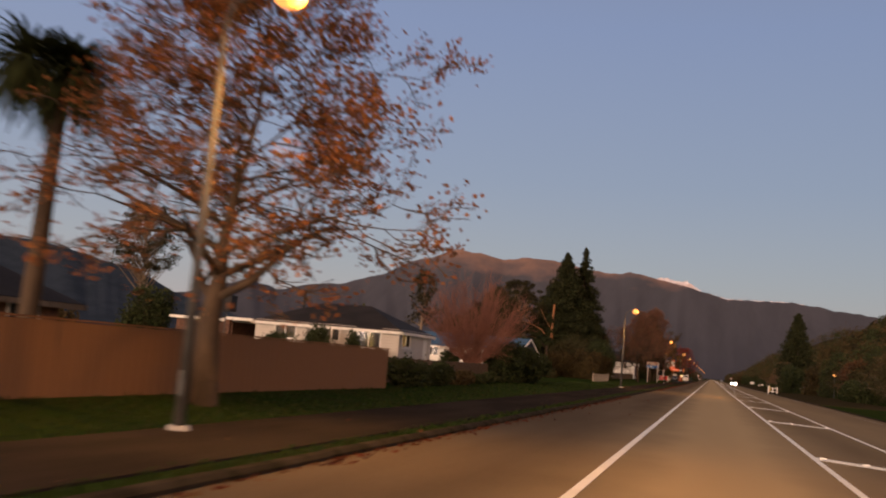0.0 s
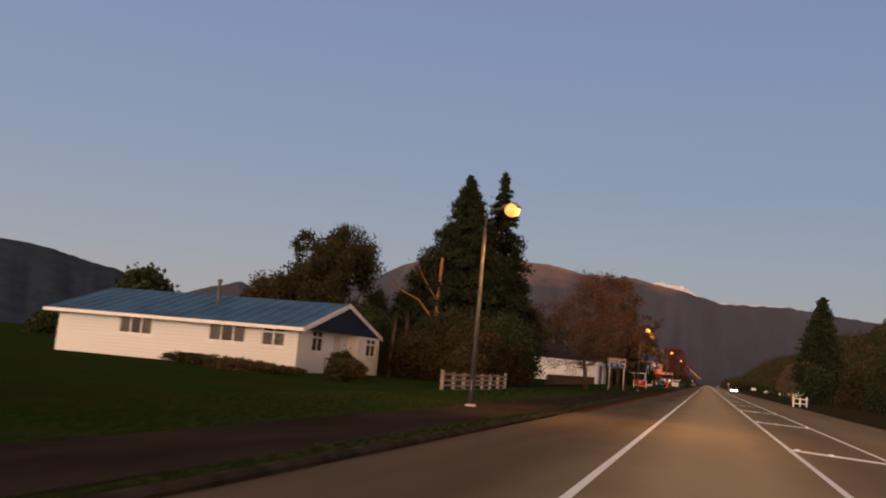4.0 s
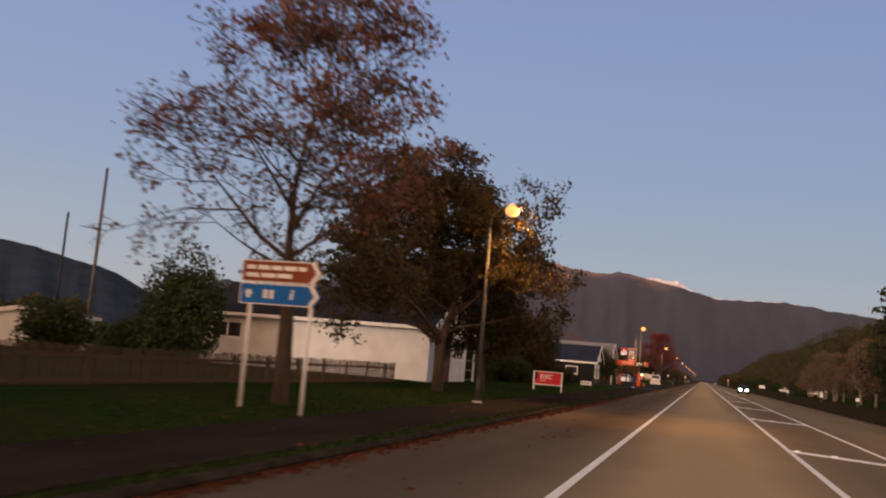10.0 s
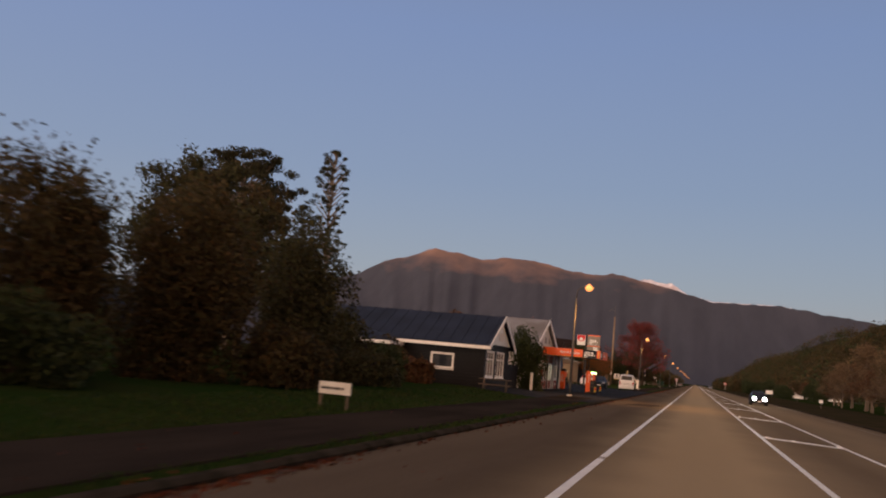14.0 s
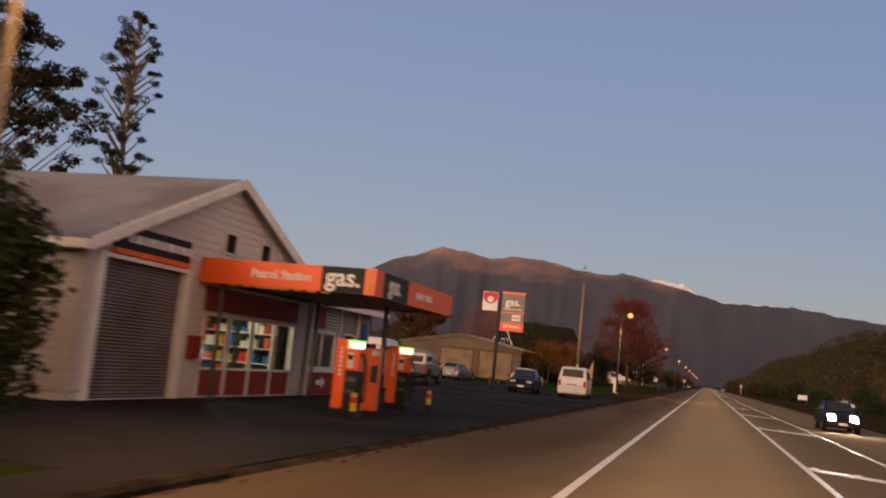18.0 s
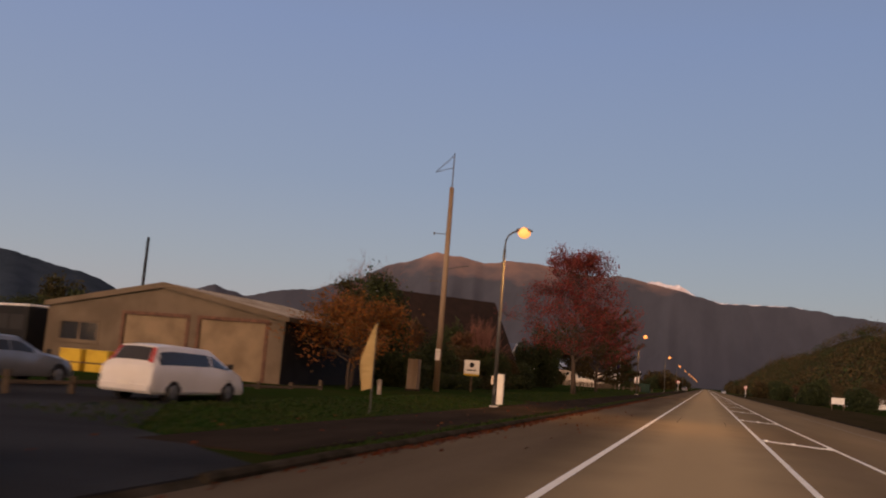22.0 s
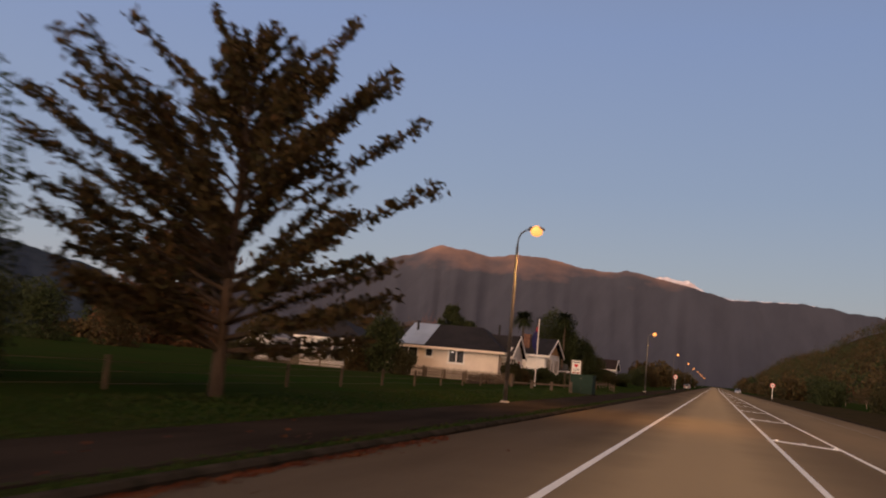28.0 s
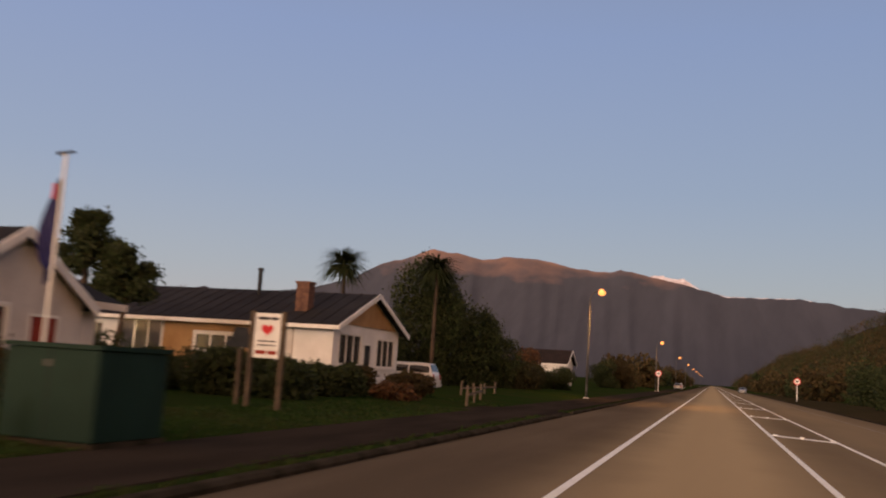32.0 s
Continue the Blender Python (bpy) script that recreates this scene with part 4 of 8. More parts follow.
tagged(new("hillside", hill_mesh), "long bush-covered ridge beside the road", "hill", kind="structure")
# its tree cover, as clumps of foliage over the slope
hvn = np.array(hv).reshape(len(hy_steps), nh, 3)
cover = ([], [], [])
for n in range(8400):
    yy = rng.uniform(200, 1250) if n < 5800 else rng.uniform(1250, 2900)
    xx = rng.uniform(50, 255)
    j = min(int(np.searchsorted(hy_steps, yy)), len(hy_steps) - 1)
    zz = np.interp(xx, hx_steps, hvn[j, :, 2])
    r = rng.uniform(1.8, 4.6) if n < 5800 else rng.uniform(4.0, 9.0)
    if n % 9 == 0:
        r *= 1.7
    d = rng.normal(size=(72, 3)) * (1, 1, 1.0 if n % 4 else 2.2)
    d /= np.linalg.norm(d, axis=1, keepdims=True)
    d[:, 2] = np.abs(d[:, 2])
    cover[(n * 7 // 5) % 3].append(np.array([xx, yy, zz]) + d * r * rng.uniform(0.7, 1.1, (72, 1)) * np.array([1, 1, rng.uniform(1.1, 1.9)]))
for clumps, leaf in zip(cover, (L_SCRUB, L_DARKBROWN, L_GREEN)):
    tagged(new("hillside_bush", leaves_at("hillside_bush", np.concatenate(clumps), 0.95, leaf, rng)), "dense native bush over the slope", "woods", kind="stuff")

# ---- houses ----
def wall_cells(bm, face, fixed, t, u0, u1, z0, z1, holes):
    """A wall of thickness t with real openings, in one piece. face 'S' runs along x at y = fixed, 'E' along y at x = fixed."""
    us = sorted({round(v, 4) for v in (u0, u1, *[h[0] for h in holes], *[h[1] for h in holes]) if u0 <= v <= u1})
    zs = sorted({round(v, 4) for v in (z0, z1, *[h[2] for h in holes], *[h[3] for h in holes]) if z0 <= v <= z1})
    made = {}

    def vert(i, j, k):
        if (i, j, k) not in made:
            d = fixed + t * k if face == "S" else fixed - t * k
            made[i, j, k] = bm.verts.new((us[i], d, zs[j]) if face == "S" else (d, us[i], zs[j]))
        return made[i, j, k]

    def full(i, j):
        if not (0 <= i < len(us) - 1 and 0 <= j < len(zs) - 1):
            return False
        uc, zc = (us[i] + us[i + 1]) / 2, (zs[j] + zs[j + 1]) / 2
        return not any(h[0] < uc < h[1] and h[2] < zc < h[3] for h in holes)

    for i in range(len(us) - 1):
        for j in range(len(zs) - 1):
            if not full(i, j):
                continue
            for k in (0, 1):
                bm.faces.new((vert(i, j, k), vert(i + 1, j, k), vert(i + 1, j + 1, k), vert(i, j + 1, k)))
            for di, dj, a, b in ((-1, 0, (i, j), (i, j + 1)), (1, 0, (i + 1, j), (i + 1, j + 1)), (0, -1, (i, j), (i + 1, j)), (0, 1, (i, j + 1), (i + 1, j + 1))):
                if not full(i + di, j + dj):
                    bm.faces.new((vert(*a, 0), vert(*b, 0), vert(*b, 1), vert(*a, 1)))


def window(parent, face, fixed, u0, u1, z0, z1, panes=2, curtain=True, frame_mat=None, sill=True, transom=False, name="window"):
    """A timber window set in its opening: frame, sashes with bars, panes, sill and a curtain behind."""
    fm = frame_mat or M_TRIM
    def put(bm, a, b, d0, d1, c0, c1):
        # d runs outwards from the wall face
        if face == "S":
            box(bm, a, b, fixed - d1, fixed - d0, c0, c1)
        else:
            box(bm, fixed + d0, fixed + d1, a, b, c0, c1)
    w = 0.075
    fr = nb()
    put(fr, u0 - w, u0, -0.10, 0.035, z0 - w, z1 + w)
    put(fr, u1, u1 + w, -0.10, 0.035, z0 - w, z1 + w)
    put(fr, u0, u1, -0.10, 0.035, z1, z1 + w)
    put(fr, u0, u1, -0.10, 0.035, z0 - w, z0)
    frame_ob = part(name, fr, fm, parent)
    step = (u1 - u0) / panes
    zt = z1 - (z1 - z0) * 0.3
    for k in range(panes):
        a, b = u0 + k * step, u0 + (k + 1) * step
        spans = [(z0, zt), (zt, z1)] if transom else [(z0, z1)]
        for c0, c1 in spans:
            sash = nb()
            put(sash, a, a + 0.045, -0.07, 0.005, c0, c1)
            put(sash, b - 0.045, b, -0.07, 0.005, c0, c1)
            put(sash, a + 0.045, b - 0.045, -0.07, 0.005, c0, c0 + 0.045)
            put(sash, a + 0.045, b - 0.045, -0.07, 0.005, c1 - 0.045, c1)
            part("sash", sash, fm, frame_ob)
            pane = nb()
            put(pane, a + 0.045, b - 0.045, -0.045, -0.038, c0 + 0.045, c1 - 0.045)
            pane_ob = part("pane", pane, M_GLASS, frame_ob)
            pane_ob.visible_shadow = False
    if sill:
        s = nb()
        put(s, u0 - 0.13, u1 + 0.13, 0.0, 0.09, z0 - w - 0.05, z0 - w)
        part("sill", s, fm, frame_ob)
    if curtain:
        folds = 22
        for a, b in (((u0, u0 + (u1 - u0) * 0.34), (u1 - (u1 - u0) * 0.34, u1)) if curtain is True else ((u0, u1),)):
            c = nb()
            top, bot = [], []
            for k in range(folds + 1):
                u = a + (b - a) * k / folds
                d = -0.2 + 0.025 * math.sin(k * 2.1)
                p = (u, fixed - d) if face == "S" else (fixed + d, u)
                bot.append(c.verts.new((*p, z0)))
                top.append(c.verts.new((*p, z1)))
            for k in range(folds):
                c.faces.new((bot[k], bot[k + 1], top[k + 1], top[k]))
            part("curtain", c, M_CURTAIN, frame_ob)
    return frame_ob


def door(parent, face, fixed, u0, u1, z0, z1, material, label="painted panelled door"):
    def put(bm, a, b, d0, d1, c0, c1):
        if face == "S":
            box(bm, a, b, fixed - d1, fixed - d0, c0, c1)
        else:
            box(bm, fixed + d0, fixed + d1, a, b, c0, c1)
    f = nb()
    put(f, u0 - 0.07, u0, -0.1, 0.03, z0, z1 + 0.07)
    put(f, u1, u1 + 0.07, -0.1, 0.03, z0, z1 + 0.07)
    put(f, u0, u1, -0.1, 0.03, z1, z1 + 0.07)
    fr = part("door_frame", f, M_TRIM, parent)
    lf = nb()
    put(lf, u0, u1, -0.06, -0.02, z0, z1)
    for q in (0.12, 0.55):
        put(lf, u0 + 0.12, u1 - 0.12, -0.02, -0.005, z0 + q * (z1 - z0), z0 + (q + 0.32) * (z1 - z0))
    leaf_ob = part("door", lf, material, parent, label)
    h = nb()
    put(h, u1 - 0.12, u1 - 0.08, -0.02, 0.05, z0 + 1.0, z0 + 1.12)
    part("door_handle", h, M_STEEL, leaf_ob)


def roof_shape(bm, x0, x1, y0, y1, ze, rise, kind, over, thick=0.09):
    """Roof slopes as solid sheets. kind: hip, gable_x (ridge along x) or gable_y."""
    a0, a1, b0, b1 = x0 - over, x1 + over, y0 - over, y1 + over
    drop = rise * over / (min(x1 - x0, y1 - y0) / 2)
    zl = ze - drop
    xm, ym = (a0 + a1) / 2, (b0 + b1) / 2
    zr = ze + rise
    if kind == "gable_x":
        slopes = [[(a0, b0, zl), (a1, b0, zl), (a1, ym, zr), (a0, ym, zr)], [(a1, b1, zl), (a0, b1, zl), (a0, ym, zr), (a1, ym, zr)]]
    elif kind == "gable_y":
        slopes = [[(a1, b0, zl), (a1, b1, zl), (xm, b1, zr), (xm, b0, zr)], [(a0, b1, zl), (a0, b0, zl), (xm, b0, zr), (xm, b1, zr)]]
    else:
        if a1 - a0 >= b1 - b0 or kind == "short_hip":
            h = (b1 - b0) / 2 if kind == "hip" else 2.9
            r0, r1 = (a0 + h, ym, zr), (a1 - h, ym, zr)
            slopes = [[(a0, b0, zl), (a1, b0, zl), r1, r0], [(a1, b1, zl), (a0, b1, zl), r0, r1], [(a1, b0, zl), (a1, b1, zl), r1], [(a0, b1, zl), (a0, b0, zl), r0]]
        else:
            h = (a1 - a0) / 2
            r0, r1 = (xm, b0 + h, zr), (xm, b1 - h, zr)
            slopes = [[(a1, b0, zl), (a1, b1, zl), r1, r0], [(a0, b1, zl), (a0, b0, zl), r0, r1], [(a0, b0, zl), (a1, b0, zl), r0], [(a1, b1, zl), (a0, b1, zl), r1]]
    for s in slopes:
        lo = [bm.verts.new(p) for p in s]
        hi = [bm.verts.new((p[0], p[1], p[2] + thick)) for p in s]
        n = len(s)
        bm.faces.new(lo[::-1])
        bm.faces.new(hi)
        for i in range(n):
            bm.faces.new((lo[i], lo[(i + 1) % n], hi[(i + 1) % n], hi[i]))
    return zl, zr, (a0, a1, b0, b1)


def ribs(parent, x0, x1, y0, y1, ze, rise, kind, over, material, gap=0.76):
    """Standing ribs of an iron roof on the slopes that face the road."""
    drop = rise * over / (min(x1 - x0, y1 - y0) / 2)
    a0, a1, b0, b1 = x0 - over, x1 + over, y0 - over, y1 + over
    zl, zr, xm, ym = ze - drop + 0.09, ze + rise + 0.09, (a0 + a1) / 2, (b0 + b1) / 2
    def rib_part(outline, axis, k):
        part("roof_rib", prism(nb(), outline, axis, k, k + 0.05), material, parent)
    if kind == "gable_y":
        k = b0 + 0.2
        while k < b1:
            rib_part([(a1, zl), (a1, zl + 0.03), (xm, zr + 0.03), (xm, zr)], "y", k)
            k += gap
    elif kind == "gable_x":
        k = a0 + 0.2
        while k < a1:
            rib_part([(b0, zl), (b0, zl + 0.03), (ym, zr + 0.03), (ym, zr)], "x", k)
            k += gap
    else:
        h = (b1 - b0) / 2
        k = a0 + 0.25
        while k < a1 and a1 - a0 >= b1 - b0:
            run = min(1.0, (k - a0) / h, (a1 - k) / h)
            rib_part([(b0, zl), (b0, zl + 0.03), (b0 + h * run, zl + 0.03 + (zr - zl) * run), (b0 + h * run, zl + (zr - zl) * run)], "x", k)
            k += gap


def house(label, x0, x1, y0, y1, ze, rise, kind, wall_m, roof_m, s_open=(), e_open=(), over=0.5, z0=0.0, name="house", boards=None, fascia=None, rib=True, category="house"):
    """A one-storey house: four walls with openings, lining, floor, roof with fascia and gutters, windows and doors."""
    ob = thing(name, label, category)
    t = 0.14
    zb = z0 + 0.02
    for face, fixed, u0, u1, opens in (("S", y0, x0, x1, s_open), ("E", x1, y0 + t, y1, e_open)):
        holes = [(o[1], o[2], o[3], o[4]) for o in opens]
        bm = nb()
        wall_cells(bm, face, fixed, t, u0, u1, zb, ze, holes)
        part("wall", bm, wall_m, ob)
        for o in opens:
            if o[0] == "w":
                window(ob, face, fixed, *o[1:5], **(o[5] if len(o) > 5 else {}))
            elif o[0] == "d":
                door(ob, face, fixed, *o[1:5], o[5] if len(o) > 5 else M_TRIM)
    bm = nb()
    box(bm, x0, x0 + t, y0 + t, y1, zb, ze)
    part("wall", bm, wall_m, ob)
    bm = nb()
    box(bm, x0 + t, x1 - t, y1 - t, y1, zb, ze)
    part("wall", bm, wall_m, ob)
    bm = nb()
    box(bm, x0 + t, x1 - t, y0 + t, y1 - t, z0 + 0.3, z0 + 0.36)
    part("floor", bm, M_INSIDE, ob)
    bm = nb()
    box(bm, x0 + t, x1 - t, y0 + t, y1 - t, ze - 0.12, ze - 0.06)
    part("lining", bm, M_INSIDE, ob)
    bm = nb()
    box(bm, x0 + t, x1 - t, y0 + t + 3.2, y0 + t + 3.26, z0 + 0.36, ze - 0.125)
    part("partition", bm, M_INSIDE, ob)
    bm = nb()
    zl, zr, (a0, a1, b0, b1) = roof_shape(bm, x0, x1, y0, y1, ze, rise, kind, over)
    part("roof", bm, roof_m, ob)
    if rib:
        ribs(ob, x0, x1, y0, y1, ze, rise, kind, over, roof_m)
    fm = fascia or M_TRIM
    fa = nb()
    if kind != "gable_y":
        box(fa, a0, a1, b0 - 0.11, b0 + 0.02, zl - 0.13, zl + 0.06)
    if kind != "gable_x":
        box(fa, a1 - 0.02, a1 + 0.11, b0, b1, zl - 0.13, zl + 0.06)
    if fa.verts:
        part("gutter", fa, fm, ob)
    else:
        fa.free()
    ym, xm = (y0 + y1) / 2, (x0 + x1) / 2
    if kind == "gable_x":
        g = nb()
        prism(g, [(y0, ze), (y1, ze), (ym, zr - 0.02)], "x", x1 - t, x1)
        part("gable", g, wall_m, ob)
        g = nb()
        prism(g, [(y0, ze), (y1, ze), (ym, zr - 0.02)], "x", x0, x0 + t)
        part("gable", g, wall_m, ob)
        v = nb()
        prism(v, [(b0, zl - 0.16), (b0, zl + 0.1), (ym, zr + 0.12), (ym, zr - 0.14)], "x", a1 - 0.03, a1 + 0.025)
        prism(v, [(b1, zl - 0.16), (b1, zl + 0.1), (ym, zr + 0.12), (ym, zr - 0.14)], "x", a1 - 0.03, a1 + 0.025)
        part("bargeboard", v, fm, ob)
    if kind == "gable_y":
        g = nb()
        prism(g, [(x0, ze), (x1, ze), (xm, zr - 0.02)], "y", y0, y0 + t)
        part("gable", g, wall_m, ob)
        g = nb()
        prism(g, [(x0, ze), (x1, ze), (xm, zr - 0.02)], "y", y1 - t, y1)
        part("gable", g, wall_m, ob)
        v = nb()
        prism(v, [(a0, zl - 0.16), (a0, zl + 0.1), (xm, zr + 0.12), (xm, zr - 0.14)], "y", b0 - 0.025, b0 + 0.03)
        prism(v, [(a1, zl - 0.16), (a1, zl + 0.1), (xm, zr + 0.12), (xm, zr - 0.14)], "y", b0 - 0.025, b0 + 0.03)
        part("bargeboard", v, fm, ob)
    if boards:
        # lapped weatherboards on the two walls that face the road
        for face, fixed, u0, u1, opens in (("S", y0, x0, x1, s_open), ("E", x1, y0, y1, e_open)):
            z = zb + 0.25
            while z < ze - 0.05:
                cuts = sorted((o[1] - 0.08, o[2] + 0.08) for o in opens if o[3] - 0.1 < z + 0.1 < o[4] + 0.1)
                u = u0
                for c0, c1 in [*cuts, (u1, u1)]:
                    if c0 - u > 0.05:
                        if face == "S":
                            slab_piece("weatherboard", ob, boards, u, c0, fixed - 0.028, fixed - 0.002, z, z + 0.175, Matrix.Rotation(radians(3), 4, "X"))
                        else:
                            slab_piece("weatherboard", ob, boards, fixed + 0.002, fixed + 0.028, u, c0, z, z + 0.175, Matrix.Rotation(radians(3), 4, "Y"))
                    u = max(u, c1)
                z += 0.19
        if kind == "gable_x":
            z = ze
            while z < zr - 0.25:
                f = (z + 0.19 - ze) / (zr - ze)
                slab_piece("weatherboard", ob, boards, x1 + 0.002, x1 + 0.028, y0 + (ym - y0) * f, y1 - (y1 - ym) * f, z, z + 0.175, Matrix.Rotation(radians(3), 4, "Y"))
                z += 0.19
    return ob


def chimney(parent, x, y, z0, z1, r=0.11, material=None, cap=True):
    c = rod(nb(), (x, y, z0), (x, y, z1), r, r, 10)
    flue = part("chimney_flue", c, material or M_DARKMETAL, parent)
    if cap:
        part("cowl", rod(nb(), (x, y, z1), (x, y, z1 + 0.16), r * 1.5, r * 1.3, 10), material or M_DARKMETAL, flue)


W3 = dict(panes=3)
W2 = dict(panes=2)
WT = dict(panes=3, transom=True)
WARM = (1.0, 0.62, 0.25)


def room_lamp(name, x, y, z, watts, col=WARM):
    lamp = new(name, bpy.data.lights.new(name, "POINT"))
    lamp.data.energy, lamp.data.color, lamp.data.shadow_soft_size = watts, col, 0.15
    lamp.matrix_world = pose(x, y, z)
    return tagged(lamp, "ceiling lamp inside a lit room", "lamp")


house("dark roofed pale bungalow behind the tan fence", -36.0, -22.6, 19.6, 26.8, 2.55, 1.9, "hip", M_BROWNWALL, M_DARKROOF,
                fascia=M_PALING, e_open=[("w", 21.4, 23.2, 1.2, 2.2, dict(panes=2)), ("w", 24.4, 25.8, 1.2, 2.2, dict(panes=2))], over=0.6)
house_a = house("pale weatherboard bungalow with a dark hipped roof behind a fence", -31.5, -20.6, 57.8, 65.0, 3.0, 1.65, "hip", M_PALE, M_DARKROOF,
                s_open=[("w", -29.95, -28.35, 1.9, 2.92, W2), ("w", -26.2, -25.0, 2.0, 2.92, W2), ("w", -23.65, -21.95, 1.7, 2.94, dict(panes=2, curtain=True))],
                e_open=[("w", 58.5, 60.2, 1.95, 2.85, W2), ("d", 63.2, 64.1, 0.5, 2.6, M_TRIM)], over=0.22, boards=M_PALE, rib=False)
house("low flat-roofed wing with a white fascia beside the bungalow", -38.4, -33.7, 58.4, 64.0, 2.9, 0.22, "hip", M_BROWNWALL, M_DARKROOF,
               over=0.35, rib=False, name="house_wing")
entry = thing("porch", "shaded entry porch with a white beam on brick piers", "porch")
part("beam", box(nb(), -33.7, -31.5, 57.2, 57.4, 2.86, 3.06), M_TRIM, entry)
part("porch_roof", box(nb(), -33.68, -31.52, 57.4, 62.0, 2.98, 3.06), M_DARKROOF, entry)
part("brick_pier", box(nb(), -33.7, -33.3, 57.2, 57.6, 0.2, 2.86), M_BROWNWALL, entry)
part("back_wall", box(nb(), -33.68, -31.52, 62.0, 62.12, 0.2, 2.98), M_PALE, entry)
part("front_door", box(nb(), -33.1, -32.2, 61.93, 61.99, 0.4, 2.5), M_BROWNWALL, entry, "dark front door")
tank = thing("pole_box", "dark square box standing on a thin pole", "box", pose(-23.6, 40.0, 0.28))
part("pole", rod(nb(), (0, 0, -0.1), (0, 0, 2.6), 0.04), M_STEEL, tank)
part("box", box(nb(), -0.4, 0.4, -0.3, 0.3, 2.6, 3.42), M_DARKMETAL, tank, bevel=0.02)
chimney(house_a, -29.9, 62.0, 4.2, 5.5)
room_lamp("room_lamp", -22.8, 59.4, 2.4, 460, (1.0, 0.72, 0.3))
house_b = house("long white weatherboard house with a blue iron roof", -36.0, -20.9, 97.6, 108.2, 2.78, 1.5, "gable_x", M_WHITE, M_BLUEROOF,
                s_open=[("w", -31.9, -29.8, 1.6, 2.62, W3), ("w", -26.2, -24.0, 1.62, 2.64, W3), ("w", -23.0, -21.65, 1.6, 2.64, dict(panes=2, transom=True))],
                e_open=[("w", 99.4, 100.8, 1.5, 2.6, dict(panes=2, transom=True)), ("d", 102.3, 103.3, 0.45, 2.5, M_PALE)], over=0.6, boards=M_WHITE, fascia=M_TRIM)
part("gable_boarding", prism(nb(), [(97.1, 2.62), (108.7, 2.62), (102.9, 4.26)], "x", -20.34, -20.3), M_NAVYROOF, house_b, "dark blue boarded gable")
part("porch_soffit", box(nb(), -20.9, -20.34, 97.4, 108.5, 2.62, 2.66), M_TRIM, house_b)
part("bay_wall", box(nb(), -20.86, -20.3, 104.5, 104.6, 0.3, 2.6), M_WHITE, house_b, "white south wall of the projecting room")
bw = nb()
wall_cells(bw, "E", -20.26, 0.12, 104.6, 108.2, 0.3, 2.6, [(105.9, 107.5, 1.45, 2.5)])
part("bay_wall", bw, M_WHITE, house_b)
window(house_b, "E", -20.26, 105.9, 107.5, 1.45, 2.5, panes=2, transom=True)
for k in range(3):
    slab_piece("porch_step", house_b, M_KERB, -20.3, -19.0 - 0.3 * k, 101.9, 103.7, 0.28 - 0.12 * k, 0.4 - 0.12 * k)
pr = nb()
for py in (98.4, 100.2, 101.7):
    rod(pr, (-19.6, py, 0.2), (-19.6, py, 1.2), 0.025)
rod(pr, (-19.6, 98.4, 1.2), (-19.6, 101.7, 1.2), 0.025)
part("porch_rail", pr, M_PALING, house_b)
chimney(house_b, -27.6, 100.5, 3.6, 5.0, 0.1, M_STEEL)
hall = house("white community hall with an oxide red door and dark roof", -29.0, -14.7, 181.5, 189.5, 3.5, 1.9, "gable_x", M_WHITE, M_DARKROOF,
             s_open=[("w", -28.2, -26.4, 1.9, 2.8, dict(panes=2))], e_open=[("d", 182.5, 186.0, 0.1, 2.9, M_REDDOOR), ("w", 186.7, 189.0, 1.65, 2.85, W3)], over=0.45, name="community_hall", category="hall")
depot = house("low grey building with an iron roof tinted for reflected sky", -27.0, -19.6, 192.5, 209.0, 2.98, 2.4, "gable_y", M_PALE, M_SKYROOF,
              e_open=[("d", 193.2, 194.2, 0.2, 2.3, M_DARKMETAL)], name="outbuilding", category="building")
chimney(depot, -22.4, 200.3, 4.6, 6.4, 0.16, M_STEEL)
porch = thing("porch", "small white lattice porch beside the hall", "porch")
pb = nb()
prism(pb, [(189.6, 3.15), (192.4, 2.62), (192.4, 2.9), (189.6, 3.45)], "x", -17.5, -14.55)
part("porch_roof", pb, M_WHITE, porch)
for py in (189.75, 192.15):
    part("porch_post", box(nb(), -14.85, -14.73, py, py + 0.12, 0.08, 2.68), M_TRIM, porch)
for k in range(4):
    slab_piece("lattice_slat", porch, M_PALE, -14.82, -14.78, 189.87, 192.15, 0.4 + k * 0.62, 0.43 + k * 0.62)

shop = house("black weatherboard shop with white gable and tall white windows", -22.5, -12.1, 238.5, 245.4, 2.85, 1.75, "gable_x", M_DARKWALL, M_NAVYROOF,
             s_open=[("w", -15.3, -14.0, 1.25, 2.05, dict(panes=1))], e_open=[("w", 238.95, 240.95, 0.95, 2.4, WT), ("w", 241.75, 243.95, 0.95, 2.4, WT)], over=0.4, name="shop", category="shop", boards=M_DARKWALL)
gb = nb()
prism(gb, [(238.45, 2.87), (245.45, 2.87), (241.95, 4.55)], "x", -12.07, -12.0)
part("gable_boarding", gb, M_TRIM, shop, "white boarded gable")
z = 2.9
while z < 4.3:
    f = (z + 0.16 - 2.87) / 1.68
    slab_piece("weatherboard", shop, M_TRIM, -11.998, -11.975, 238.5 + 3.45 * f, 245.4 - 3.45 * f, z, z + 0.15, Matrix.Rotation(radians(3), 4, "Y"))
    z += 0.165
part("notice", box(nb(), -11.96, -11.93, 241.4, 242.6, 3.15, 3.65), M_CREAM, shop, "small blank notice on the gable")
lean = house("low dark wing of the shop with pale gutter", -23.5, -17.5, 236.2, 238.4, 2.55, 0.4, "hip", M_DARKWALL, M_NAVYROOF, over=0.3, rib=False, name="shop_wing", category="shop")

